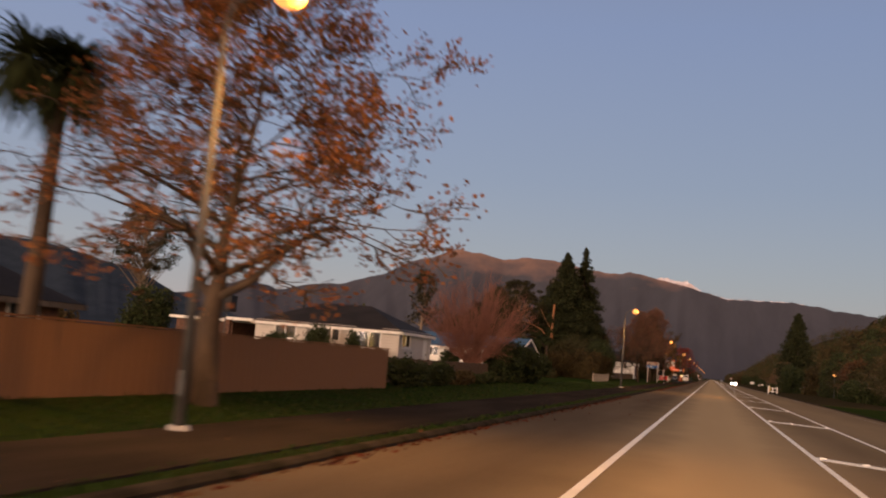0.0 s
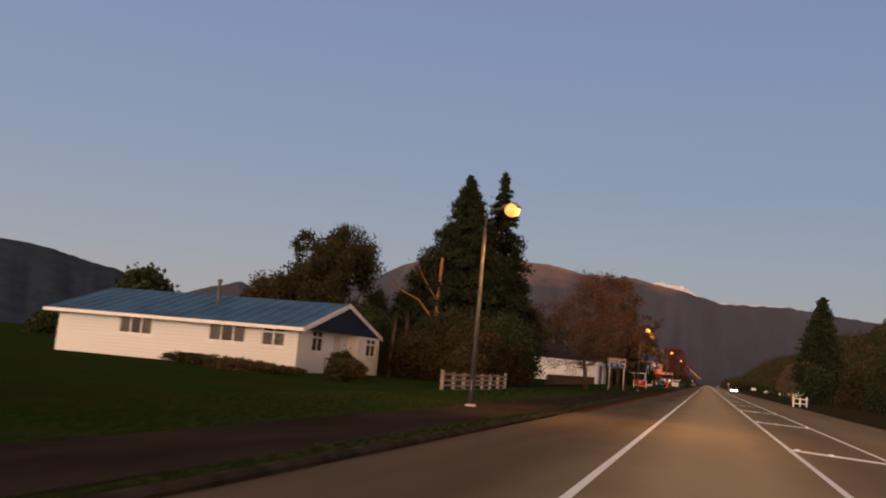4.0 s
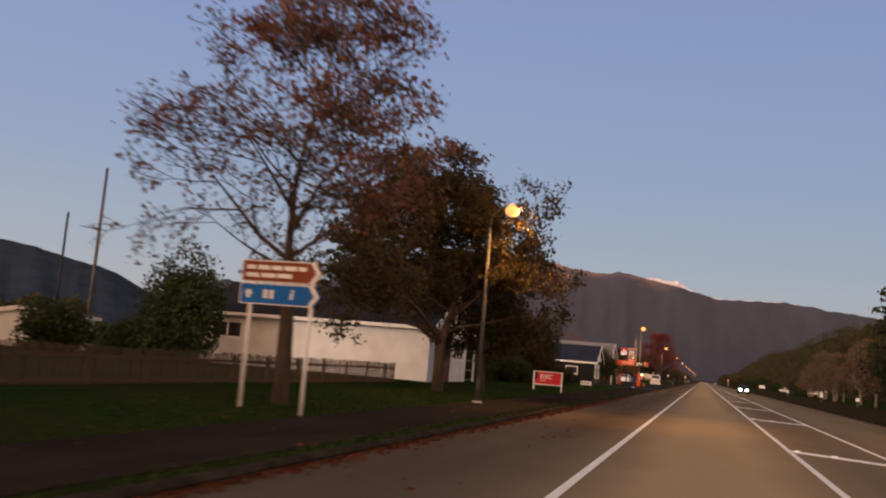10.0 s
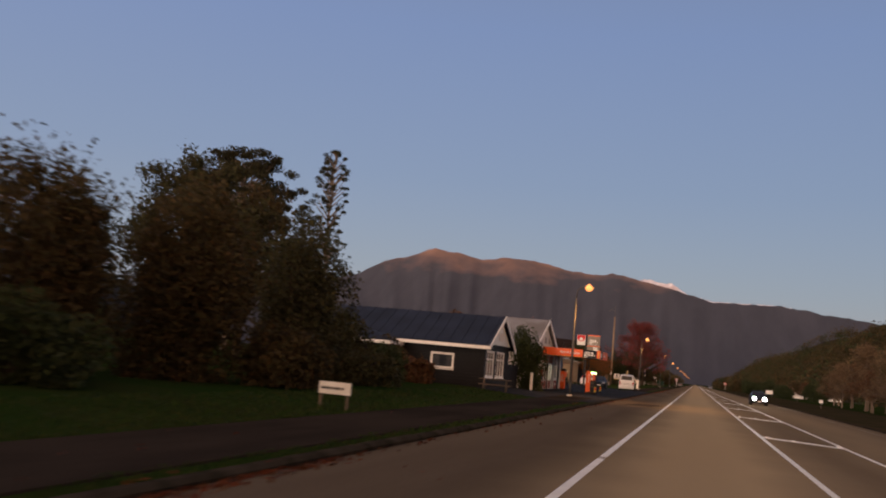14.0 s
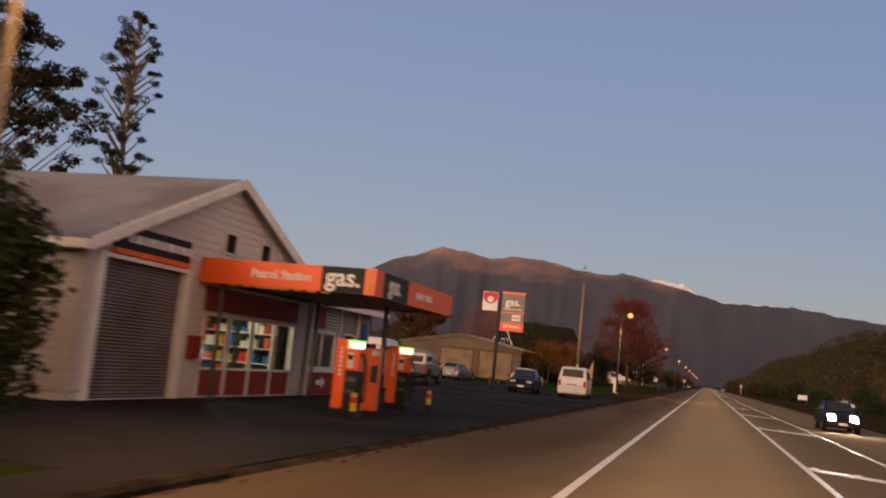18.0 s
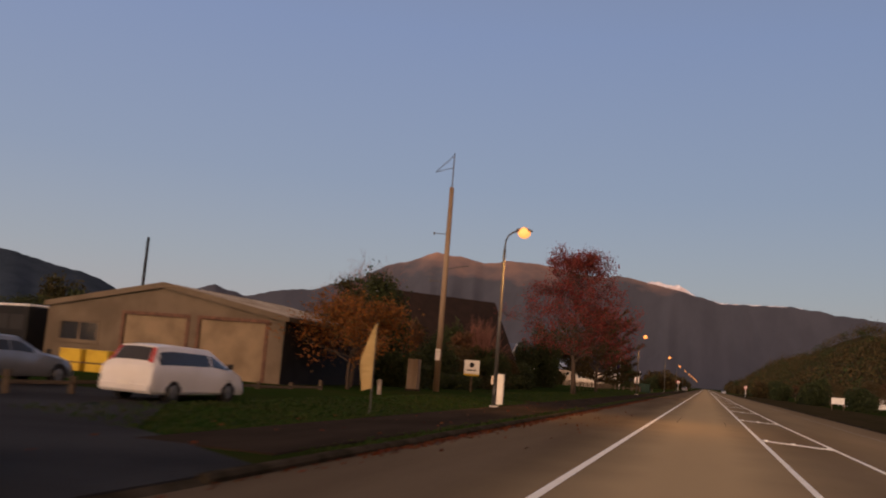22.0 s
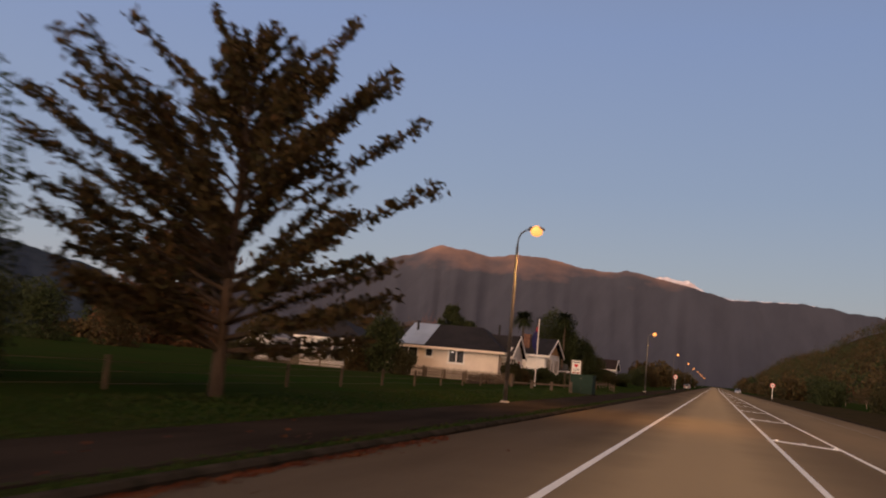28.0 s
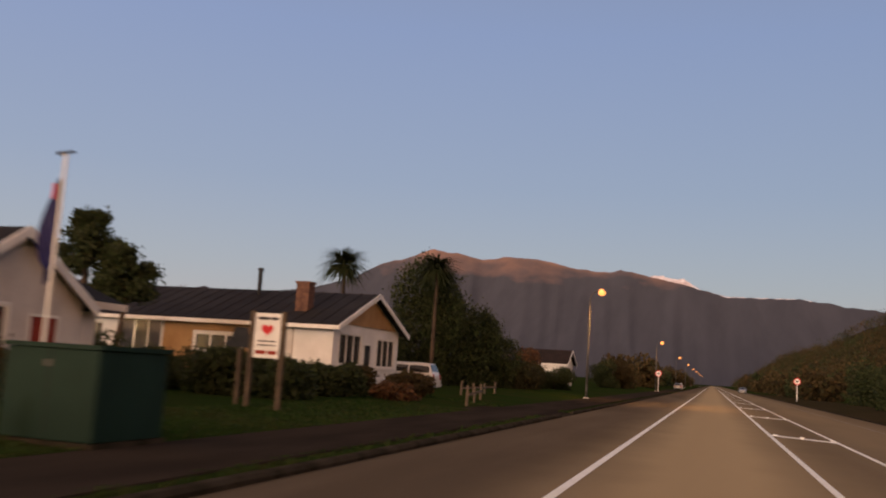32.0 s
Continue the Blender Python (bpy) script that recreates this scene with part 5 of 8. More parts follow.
garage = house("old weatherboard service station with a grey gabled roof", -26.0, -12.1, 254.4, 264.9, 3.35, 2.25, "gable_x", M_PALE, M_GREYROOF,
               s_open=[], e_open=[("r", 254.95, 257.95, 0.1, 3.05), ("g", 259.0, 264.1, 0.12, 2.15)], over=0.35, rib=False, name="service_station", category="service station", boards=M_PALE)
roller = part("roller_door", box(nb(), -12.262, -12.23, 254.95, 257.95, 0.1, 3.05), M_ROLLER, garage, "grey steel roller door, shut")
z = 0.1
while z < 2.96:
    part("slat", prism(nb(), [(-12.228, z), (-12.2, z + 0.035), (-12.228, z + 0.07)], "y", 254.95, 257.95), M_ROLLER, roller)
    z += 0.075
dt = nb()
box(dt, -12.1, -12.02, 254.7, 254.95, 0.08, 3.12)
box(dt, -12.1, -12.02, 257.95, 258.15, 0.08, 3.12)
box(dt, -12.1, -12.02, 254.95, 257.95, 3.03, 3.12)
part("door_surround", dt, M_TRIM, garage)
sb = nb()
box(sb, -12.06, -11.98, 255.1, 257.9, 3.26, 3.76)
sb_ob = part("name_board", sb, M_BLACKSIGN, garage, "black name board with pale lettering")
wd = nb()
rb = random.Random(8)
yb = 255.5
while yb < 257.8:
    step = rb.uniform(0.1, 0.3)
    box(wd, -11.98, -11.97, yb, yb + step, 3.42, 3.6)
    yb += step + 0.06
part("lettering", wd, M_TRIM, sb_ob)
part("name_board_edge", box(nb(), -12.06, -11.97, 255.1, 257.9, 3.14, 3.255), M_ORANGE, sb_ob)
rp = nb()
box(rp, -12.08, -12.03, 258.9, 264.15, 2.25, 2.85)
part("header_panel", rp, M_REDPANEL, garage, "dull red panel over the shop doors")
for k in range(4):
    a, b = 259.0 + k * 1.275, 259.0 + (k + 1) * 1.275
    dl = nb()
    box(dl, -12.12, -12.06, a, a + 0.07, 0.12, 2.2)
    box(dl, -12.12, -12.06, b - 0.07, b, 0.12, 2.2)
    box(dl, -12.12, -12.06, a + 0.07, b - 0.07, 2.12, 2.2)
    box(dl, -12.12, -12.06, a + 0.07, b - 0.07, 0.78, 0.84)
    dd = part("glazed_door", dl, M_TRIM, garage)
    gp_ob = part("pane", box(nb(), -12.10, -12.09, a + 0.07, b - 0.07, 0.84, 2.12), M_SHOPGLASS, dd)
    gp_ob.visible_shadow = False
    part("lower_panel", box(nb(), -12.11, -12.08, a + 0.07, b - 0.07, 0.14, 0.78), M_REDPANEL, dd)
for wy in (259.4, 261.3):
    lw = nb()
    for y0, y1, z0, z1 in ((wy, wy + 0.06, 3.72, 4.3), (wy + 0.6, wy + 0.66, 3.72, 4.3), (wy + 0.06, wy + 0.6, 4.25, 4.3), (wy + 0.06, wy + 0.6, 3.72, 3.77)):
        box(lw, -12.06, -11.99, y0, y1, z0, z1)
    loft = part("loft_window", lw, M_PALE, garage)
    part("pane", box(nb(), -12.05, -12.035, wy + 0.06, wy + 0.6, 3.77, 4.25), M_CARGLASS, loft, "dark unlit pane")
part("wall_box", box(nb(), -12.07, -11.88, 258.35, 258.75, 1.05, 1.6), M_REDPANEL, garage, "small pink wall box", bevel=0.02)
# pale boards darkened in their colour for the shade by the canopy
M_SHADEDBOARD = mat("shaded_pale_boards", (0.34, 0.31, 0.29), 0.75, (0.26, 0.235, 0.22), 0.8, bump=0.3, stretch=(1, 1, 0.2))
store = house("pale lean-to shop front beside the service station", -20.0, -12.1, 265.05, 270.4, 3.15, 0.7, "hip", M_SHADEDBOARD, M_GREYROOF,
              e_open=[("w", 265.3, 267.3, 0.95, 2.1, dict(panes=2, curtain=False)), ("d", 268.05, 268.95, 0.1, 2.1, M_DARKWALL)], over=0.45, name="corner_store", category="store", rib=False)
dado = part("red_dado", box(nb(), -12.09, -12.04, 265.2, 267.6, 0.12, 0.85), M_REDPANEL, store)
arrow = nb()
prism(arrow, [(266.0, 0.42), (266.42, 0.42), (266.42, 0.3), (266.7, 0.5), (266.42, 0.7), (266.42, 0.58), (266.0, 0.58)], "x", -12.038, -12.03)
part("arrow_mark", arrow, M_TRIM, dado, "white painted arrow")
part("blue_poster", box(nb(), -12.08, -12.05, 269.6, 270.1, 1.95, 2.6), M_BLUESIGN, store)
part("red_poster", box(nb(), -12.08, -12.05, 265.35, 266.2, 2.25, 2.85), M_REDPANEL, store)
blind = part("poster_board", box(nb(), -12.08, -12.05, 266.35, 267.6, 2.2, 2.85), M_PALE, store, "pale notice board with faint rows")
for k in range(6):
    part("notice_strip", box(nb(), -12.048, -12.043, 266.42, 267.5, 2.25 + k * 0.1, 2.29 + k * 0.1), M_STEEL, blind)
for py in (265.14, 267.42, 269.02):
    part("facing_post", box(nb(), -12.07, -11.99, py, py + 0.1, 0.1, 2.93), M_TRIM, store)
ice = thing("ice_locker", "tall orange gas bottle locker against the shop wall", "locker", pose(-11.86, 269.75, 0.07) @ Matrix.Diagonal((0.75, 0.72, 1, 1)))
locker = part("cabinet", box(nb(), -0.28, 0.28, -0.45, 0.45, 0.05, 1.62), M_ORANGE, ice, bevel=0.02)
part("top_panel", box(nb(), -0.28, 0.28, -0.45, 0.45, 1.625, 1.85), M_BLACKSIGN, ice, "black header panel")
part("base", box(nb(), -0.26, 0.26, -0.43, 0.43, 0.0, 0.048), M_DARKMETAL, ice)
for k in range(2):
    part("locker_door", box(nb(), 0.282, 0.3, -0.43 + k * 0.44, -0.01 + k * 0.44, 0.1, 1.55), M_ORANGE, locker, bevel=0.006)
    part("handle", box(nb(), 0.302, 0.325, -0.06 + k * 0.1, -0.03 + k * 0.1, 0.75, 0.95), M_DARKMETAL, locker)
for k in range(5):
    part("label_row", box(nb(), -0.2, 0.2, -0.458, -0.452, 0.7 + k * 0.14, 0.76 + k * 0.14), M_CREAM, locker)
lt = nb()
box(lt, -15.2, -13.2, 259.4, 259.55, 2.75, 2.82)
box(lt, -15.2, -13.2, 261.6, 261.75, 2.75, 2.82)
part("ceiling_tube", lt, M_SHOPLIGHT, garage, "lit ceiling tubes inside the shop")
room_lamp("shop_lamp", -13.9, 261.6, 2.5, 150, (0.95, 1.0, 0.68))
# added dark sheet, standing in for the dim depth of the shop
part("dim_backing", box(nb(), -22.0, -12.35, 264.5, 264.55, 0.1, 2.9), M_DARKWALL, garage, "dark sheet added to keep the shop's inside dim")
room_lamp("shop_lamp", -13.6, 266.6, 2.4, 40, (1.0, 0.92, 0.72))
# goods on shelves just inside the glass
rs2 = random.Random(12)
for k in range(5):
    y0s = 258.9 + k * 1.42
    shelf = thing("shelf_unit", "shelf of mixed bright packets behind the shop glass", "shelf", group="shelves inside the shop")
    if k > 2:
        # against the end wall, facing along the shop
        y0s = 0.0
        shelf.matrix_world = pose(-13.8 - (k - 3) * 1.4, 249.15, 0, 0, 0, -90)
    for side_y in (y0s, y0s + 1.3):
        part("shelf_side", box(nb(), -15.3, -14.7, side_y, side_y + 0.03, 0.37, 2.2), M_STEEL, shelf)
    for j in range(4):
        zz = 0.5 + j * 0.45
        part("shelf_board", box(nb(), -15.3, -14.72, y0s + 0.032, y0s + 1.298, zz - 0.03, zz), M_TRIM, shelf)
        for n in range(6):
            yy = y0s + 0.06 + n * 0.2
            part("packet", box(nb(), -15.1, -14.8, yy, yy + rs2.uniform(0.1, 0.17), zz + 0.001, zz + rs2.uniform(0.15, 0.36)), rs2.choice([M_YELLOW, M_REDSIGN, M_TRIM, M_CREAM, M_GREENBOX, M_BLUESIGN, M_ORANGE]), shelf)

shed = house("khaki iron workshop shed with two tan doors", -30.1, -17.6, 326.3, 338.0, 3.2, 1.15, "gable_y", M_SHED, M_GREYROOF,
             s_open=[("w", -29.3, -27.2, 1.5, 2.4, dict(panes=2, curtain=False, frame_mat=M_SHED)), ("t", -25.8, -22.5, 0.05, 2.9), ("t", -21.8, -18.5, 0.05, 2.9)], e_open=[], over=0.15, name="workshop_shed", category="shed", fascia=M_SHED)
for a, b in ((-25.8, -22.5), (-21.8, -18.5)):
    leaf_door = part("garage_door", box(nb(), a + 0.02, b - 0.02, 326.38, 326.40, 0.055, 2.89), M_TANDOOR, shed, "tan sectional garage door, shut")
    for k in range(5):
        part("panel", box(nb(), a + 0.03, b - 0.03, 326.355, 326.379, 0.06 + k * 0.565, 0.06 + k * 0.565 + 0.552), M_TANDOOR, leaf_door)
part("side_cladding", box(nb(), -17.598, -17.56, 326.3, 338.0, 0.05, 3.15), M_DARKWALL, shed, "black sheet over the side wall")

aframe = house("steep-roofed chalet with white bargeboards and brown roof", -4.3, 4.3, 0.5, 13.0, 1.9, 6.2, "gable_y", M_GREENBOX, M_BROWNROOF,
               s_open=[("w", -1.2, 1.2, 0.6, 1.6, W2)], over=0.5, name="chalet", rib=False)
window(aframe, "S", 0.48, -0.8, 0.8, 4.2, 5.4, panes=2, curtain=False)
aframe.matrix_world = pose(-28.6, 366.0, 0.1, 0, 0, -40)

cottage = house("small white cottage beyond the paddock", -34.3, -28.9, 444.8, 451.0, 3.0, 1.4, "hip", M_WHITE, M_DARKROOF,
                s_open=[("w", -32.8, -30.6, 1.3, 2.5, W3)], name="cottage", rib=False)
hut = house("small white gabled hut beyond the paddock", -43.2, -40.0, 450.0, 454.6, 2.5, 0.5, "gable_y", M_WHITE, M_GREYROOF,
            s_open=[("w", -41.4, -40.8, 1.2, 1.9, dict(panes=1))], over=0.15, name="hut", rib=False)
house_d = house("cream bungalow with a dark iron roof and a pale roof sheet", -27.0, -16.4, 444.0, 451.5, 2.95, 1.75, "short_hip", M_CREAM, M_DARKROOF,
                s_open=[("w", -24.9, -23.3, 1.5, 2.65, W2), ("w", -22.6, -22.0, 1.95, 2.6, dict(panes=1)), ("w", -20.6, -19.3, 1.6, 2.65, W2)], over=0.5, rib=False, fascia=M_CREAM)
M_PALESHEET = mat("pale_blue_roof_sheet", (0.30, 0.37, 0.47), 0.35, (0.26, 0.32, 0.41), 0.6, spec=0.4)
sheet_slope = 1.75 / 3.75
for k in range(3):
    a = -24.95 + k * 0.78
    sh = nb()
    p = [(a, 443.52, 2.95 - 0.48 * sheet_slope + 0.125), (a + 0.765, 443.52, 2.95 - 0.48 * sheet_slope + 0.125), (a + 0.765, 447.6, 2.95 + 3.6 * sheet_slope + 0.125), (a, 447.6, 2.95 + 3.6 * sheet_slope + 0.125)]
    q = [sh.verts.new(v) for v in p] + [sh.verts.new((v[0], v[1], v[2] + 0.02)) for v in p]
    sh.faces.new(q[:4][::-1])
    sh.faces.new(q[4:])
    for i in range(4):
        sh.faces.new((q[i], q[(i + 1) % 4], q[4 + (i + 1) % 4], q[4 + i]))
    part("roof_sheet", sh, M_PALESHEET, house_d, "pale blue roof sheet")
chimney(house_d, -24.2, 446.3, 3.8, 4.75)
house("gabled glazed porch on the cream bungalow", -18.2, -15.7, 445.0, 450.0, 2.8, 1.4, "gable_x", M_PALE, M_DARKROOF,
                e_open=[("w", 445.6, 447.4, 1.3, 2.4, W2), ("d", 448.2, 449.1, 0.2, 2.2, M_REDPANEL)], over=0.3, name="porch", category="porch", rib=False)
house_e = house("tan and white bungalow with a gabled end and dark roof", -32.9, -17.4, 470.3, 479.7, 3.4, 1.75, "gable_x", M_WHITE, M_DARKROOF,
                s_open=[("w", -31.5, -30.5, 1.7, 2.85, dict(panes=1)), ("w", -29.4, -26.95, 1.5, 3.1, W3), ("w", -24.95, -22.35, 1.75, 2.55, dict(panes=3, curtain=False))],
                e_open=[("w", 471.1, 473.9, 1.45, 2.95, W3), ("d", 474.45, 475.3, 0.3, 2.5, M_DARKMETAL), ("w", 476.3, 479.0, 1.4, 2.9, W3)], over=0.5)
pn = nb()
wall_cells(pn, "S", 470.26, 0.03, -26.8, -21.9, 0.4, 3.3, [(-25.1, -22.2, 1.6, 2.7)])
part("stucco_panel", pn, M_TANWALL, house_e, "tan stucco wall panel")
part("brick_pilaster", box(nb(), -20.1, -19.5, 470.2, 470.29, 0.3, 3.3), M_PALE, house_e, "pale rough pilaster")
tg = nb()
prism(tg, [(470.9, 3.45), (479.1, 3.45), (475.0, 5.0)], "x", -17.38, -17.33)
part("gable_panel", tg, M_TANWALL, house_e, "tan gable panel")
ch = nb()
box(ch, -20.2, -19.5, 471.6, 472.3, 3.6, 5.4)
box(ch, -20.26, -19.44, 471.54, 472.36, 5.4, 5.5)
part("chimney", ch, M_BROWNWALL, house_e, "brick chimney")
chimney(house_e, -23.6, 474.0, 4.9, 6.2, 0.12)
room_lamp("room_lamp", -28.0, 472.0, 2.6, 280, (1.0, 0.75, 0.35))

house("pale bungalow farther along the road", -24.0, -17.9, 545.0, 552.0, 3.2, 1.6, "gable_x", M_WHITE, M_BROWNROOF, s_open=[("w", -22.5, -20.5, 1.3, 2.5, W3)], e_open=[("w", 546.5, 548.5, 1.3, 2.5, W2)], over=0.5, rib=False)
house("long low white building across the road", 30.5, 46.0, 509.0, 516.0, 2.3, 1.0, "gable_x", M_WHITE, M_GREYROOF, s_open=[("w", 33.0, 35.0, 1.0, 1.9, dict(panes=2)), ("w", 38.0, 40.0, 1.0, 1.9, dict(panes=2))], over=0.4, name="farm_building", category="building")

house("low house behind the hedge, its iron roof tinted for reflected sky", -34.0, -20.6, 385.0, 393.5, 2.6, 2.2, "gable_x", M_PALE, M_SKYROOF, s_open=[("w", -25.0, -23.0, 1.2, 2.2, W2)], over=0.5)
for a, b in ((-25.8, -22.5), (-21.8, -18.5)):
    for u0, u1, c0, c1 in ((a - 0.16, a, 0.05, 3.05), (b, b + 0.16, 0.05, 3.05), (a, b, 2.9, 3.05)):
        part("door_frame", box(nb(), u0, u1, 326.265, 326.297, c0, c1), M_BROWNWALL, shed, "dark brown door frame")

# white outbuilding past the paling fence
house("small white garden shed past the dark fence", -40.6, -36.2, 177.6, 181.0, 2.35, 0.3, "gable_y", M_WHITE, M_GREYROOF, over=0.2, rib=False, name="garden_shed", category="shed")

# ---- street lamps ----
def street_lamp(x, y, lit=True, near=0.0, tall=7.3, reach=1.05):
    ob = thing("street_lamp", "galvanised street lamp with a glowing orange sodium head", "street lamp", pose(x, y, 0.07), "lamps along the road")
    p = nb()
    rod(p, (0, 0, -0.1), (0, 0, tall - 0.75), 0.095, 0.055, 10)
    part("pole", p, M_STEEL, ob, smooth=True)
    part("base_collar", rod(nb(), (0, 0, -0.1), (0, 0, 0.09), 0.21, 0.18, 12), M_PALE, ob, "pale concrete collar")
    part("hatch_cover", box(nb(), -0.05, 0.05, -0.102, -0.07, 0.55, 0.95), M_STEEL, ob, bevel=0.008)
    a = nb()
    pts = [(0, 0, tall - 0.75), (0.03, 0, tall - 0.4), (0.12, 0, tall - 0.18), (0.3, 0, tall - 0.04), (reach - 0.3, 0, tall + 0.03)]
    for q, r in zip(pts, pts[1:]):
        rod(a, q, r, 0.038, 0.035, 8)
    part("arm", a, M_STEEL, ob, smooth=True)
    h = nb()
    prism(h, [(reach - 0.4, tall - 0.01), (reach - 0.3, tall + 0.13), (reach + 0.1, tall + 0.17), (reach + 0.34, tall + 0.09), (reach + 0.34, tall + 0.02)], "y", -0.15, 0.15)
    head = part("lamp_head", h, M_STEEL, ob, bevel=0.02)
    lens = nb()
    bmesh.ops.create_uvsphere(lens, u_segments=16, v_segments=10, radius=1.0, matrix=Matrix.Translation((reach, 0, tall - 0.04)) @ Matrix.Diagonal((0.28, 0.25, 0.25, 1)))
    part("lens", lens, M_SODIUM, head, "glowing orange glass bowl", smooth=True)
    if lit:
        lamp = new("sodium_lamp", bpy.data.lights.new("sodium_lamp", "SPOT"))
        lamp.data.spot_size, lamp.data.spot_blend = radians(150), 1.0
        lamp.data.energy, lamp.data.color, lamp.data.shadow_soft_size = LAMP_POWER, SODIUM, 0.12
        lamp.parent = ob
        lamp.matrix_basis = pose(reach + 0.1, 0, tall - 0.32, 0, -16, 0)
        if near:
            side = new("sodium_glow", bpy.data.lights.new("sodium_glow", "POINT"))
            side.data.energy, side.data.color, side.data.shadow_soft_size = near, SODIUM, 0.15
            side.parent = ob
            side.matrix_basis = pose(reach + 0.5, 0, tall - 0.15)
    return ob


LAMP_Y = [-69.0, 12.6, 85.6, 166.9, 247.6, 328.3, 411.8, 495.0, 577.0, 659.0, 741.0, 823.0, 905.0, 990.0, 1080.0, 1180.0]
for k, ly in enumerate(LAMP_Y):
    street_lamp(-8.2 if k < 5 else -8.4, ly, k < 9, {1: 480.0, 2: 90.0, 3: 260.0}.get(k, 0.0), (7.15, 7.2, 7.2, 7.45, 7.35, 7.65)[min(k, 5)], 1.1 if k < 2 else 0.95 if k < 3 else 0.82)

# ---- utility poles ----
def utility_pole(x, y, h, r=0.17, top=True, label="weathered timber power pole with a steel bracket", m=None):
    ob = thing("utility_pole", label, "power pole", pose(x, y, 0.05))
    part("pole", rod(nb(), (0, 0, -0.2), (0, 0, h), r, r * 0.72, 12), m or M_POLE, ob, smooth=True)
    if top:
        b = nb()
        rod(b, (0, 0, h - 0.4), (0, 0, h + 1.9), 0.035, 0.03)
        rod(b, (0, 0, h + 1.8), (-0.95, 0, h + 0.9), 0.02)
        rod(b, (0, 0, h + 1.1), (-1.0, 0, h + 0.85), 0.02)
        part("bracket", b, M_STEEL, ob)
        for hz in (h - 2.6, h - 5.2):
            s = nb()
            rod(s, (0, 0, hz), (-0.8, 0, hz + 0.05), 0.02)
            rod(s, (-0.8, 0, hz - 0.05), (-0.8, 0, hz + 0.12), 0.035)
            part("insulator_arm", s, M_STEEL, ob)
        part("plate", box(nb(), -0.13, 0.13, -0.185, -0.16, 1.9, 2.5), M_TRIM, ob)
        part("stay", rod(nb(), (0.1, -0.1, 6.8), (1.6, -1.2, 6.9), 0.025), M_STEEL, ob)
    return ob


utility_pole(-13.43, 336.4, 11.3)
utility_pole(-42.3, 188.2, 13.3, 0.14, False, "tall grey steel floodlight mast", M_STEEL)
utility_pole(-45.9, 189.1, 10.1, 0.11, False, "dark floodlight mast beyond the hall", M_DARKMETAL)
utility_pole(-44.1, 353.4, 10.2, 0.16, False, "dark steel mast behind the shed", M_DARKMETAL)
utility_pole(-60.5, 30.0, 9.5, 0.15, False, "far power pole against the hills")

# ---- fences ----
def board_fence(x, y0, y1, h, label, m=M_FENCE):
    ob = thing("board_fence", label, "fence")
    y, r = y0, random.Random(int(y0) + 7)
    while y < y1:
        slab_piece("board", ob, m, x + r.uniform(0, 0.012), x + 0.024, y, min(y + 0.292, y1), 0.08, h + r.uniform(-0.012, 0.012))
        y += 0.3
    y = y0
    while y <= y1:
        slab_piece("post", ob, m, x - 0.1, x - 0.002, y, y + 0.1, 0.05, h - 0.05)
        y += 2.4
    slab_piece("capping", ob, m, x - 0.05, x + 0.05, y0, y1, h + 0.014, h + 0.05)
    return ob


board_fence(-11.6, -6.0, 31.2, 1.64, "tan stained close-boarded timber fence")
ret = thing("board_fence", "tan stained return of the timber fence", "fence")
for k in range(20):
    slab_piece("board", ret, M_FENCE, -17.6 + k * 0.3, -17.6 + k * 0.3 + 0.292, 31.2, 31.224, 0.08, 1.63)


def paling_fence(x, y0, y1, h, label, step=0.16, width=0.11, material=None):
    ob = thing("paling_fence", label, "fence")
    y, r, m = y0, random.Random(int(y0)), material or M_PALING
    while y < y1:
        slab_piece("paling", ob, m, x, x + 0.02, y, y + width, 0.1, h + r.uniform(-0.05, 0.03), Matrix.Rotation(radians(r.uniform(-1.5, 1.5)), 4, "X"))
        y += step
    for z in (0.35, h - 0.3):
        slab_piece("rail", ob, m, x - 0.06, x - 0.002, y0, y1, z, z + 0.08)
    y = y0
    while y <= y1:
        slab_piece("post", ob, m, x - 0.16, x - 0.062, y, y + 0.1, 0.0, h - 0.08)
        y += 2.4
    return ob


M_BROWNPALING = mat("weathered_brown_palings", (0.125, 0.082, 0.055), 0.9, (0.07, 0.048, 0.034), 2.0, bump=0.4, stretch=(1, 1, 0.15))
paling_fence(-13.2, 31.6, 53.4, 1.36, "weathered brown paling fence in front of a house", 0.2, 0.17, M_BROWNPALING)
paling_fence(-14.4, 138.0, 175.0, 1.25, "low dark paling fence before the hall", 0.24, 0.12, M_POST)
paling_fence(-15.6, 432.0, 443.5, 0.95, "low dark picket fence before the cream house", 0.2, 0.09, M_POST)


def rail_fence(x0, y0, x1, y1, h, rails, bays, label, material=None, thick=0.12, post_m=None, deep=0.1):
    """Posts with level rails between two points."""
    ob = thing("rail_fence", label, "fence")
    m = material or M_RAIL
    ang = math.atan2(x0 - x1, y1 - y0)
    ln = math.hypot(x1 - x0, y1 - y0)
    base = Matrix.Translation((x0, y0, 0.06)) @ Matrix.Rotation(ang, 4, "Z")
    for k in range(bays + 1):
        piece("post", unit_of(post_m or m), ob, base @ Matrix.Translation((-thick / 2, ln * k / bays - thick / 2, -0.05)) @ Matrix.Diagonal((thick, thick, h + (0.18 if k in (0, bays) else 0.06), 1)))
    for j in range(rails):
        z = h * (j + 0.75) / rails - 0.07
        for k in range(bays):
            piece("rail", unit_of(m), ob, base @ Matrix.Translation((0.062, ln * k / bays + 0.03, z + 0.012 * ((k * 7 + j * 3) % 5 - 2))) @ Matrix.Diagonal((min(deep, 0.035), ln / bays - 0.06, deep, 1)))
    return ob


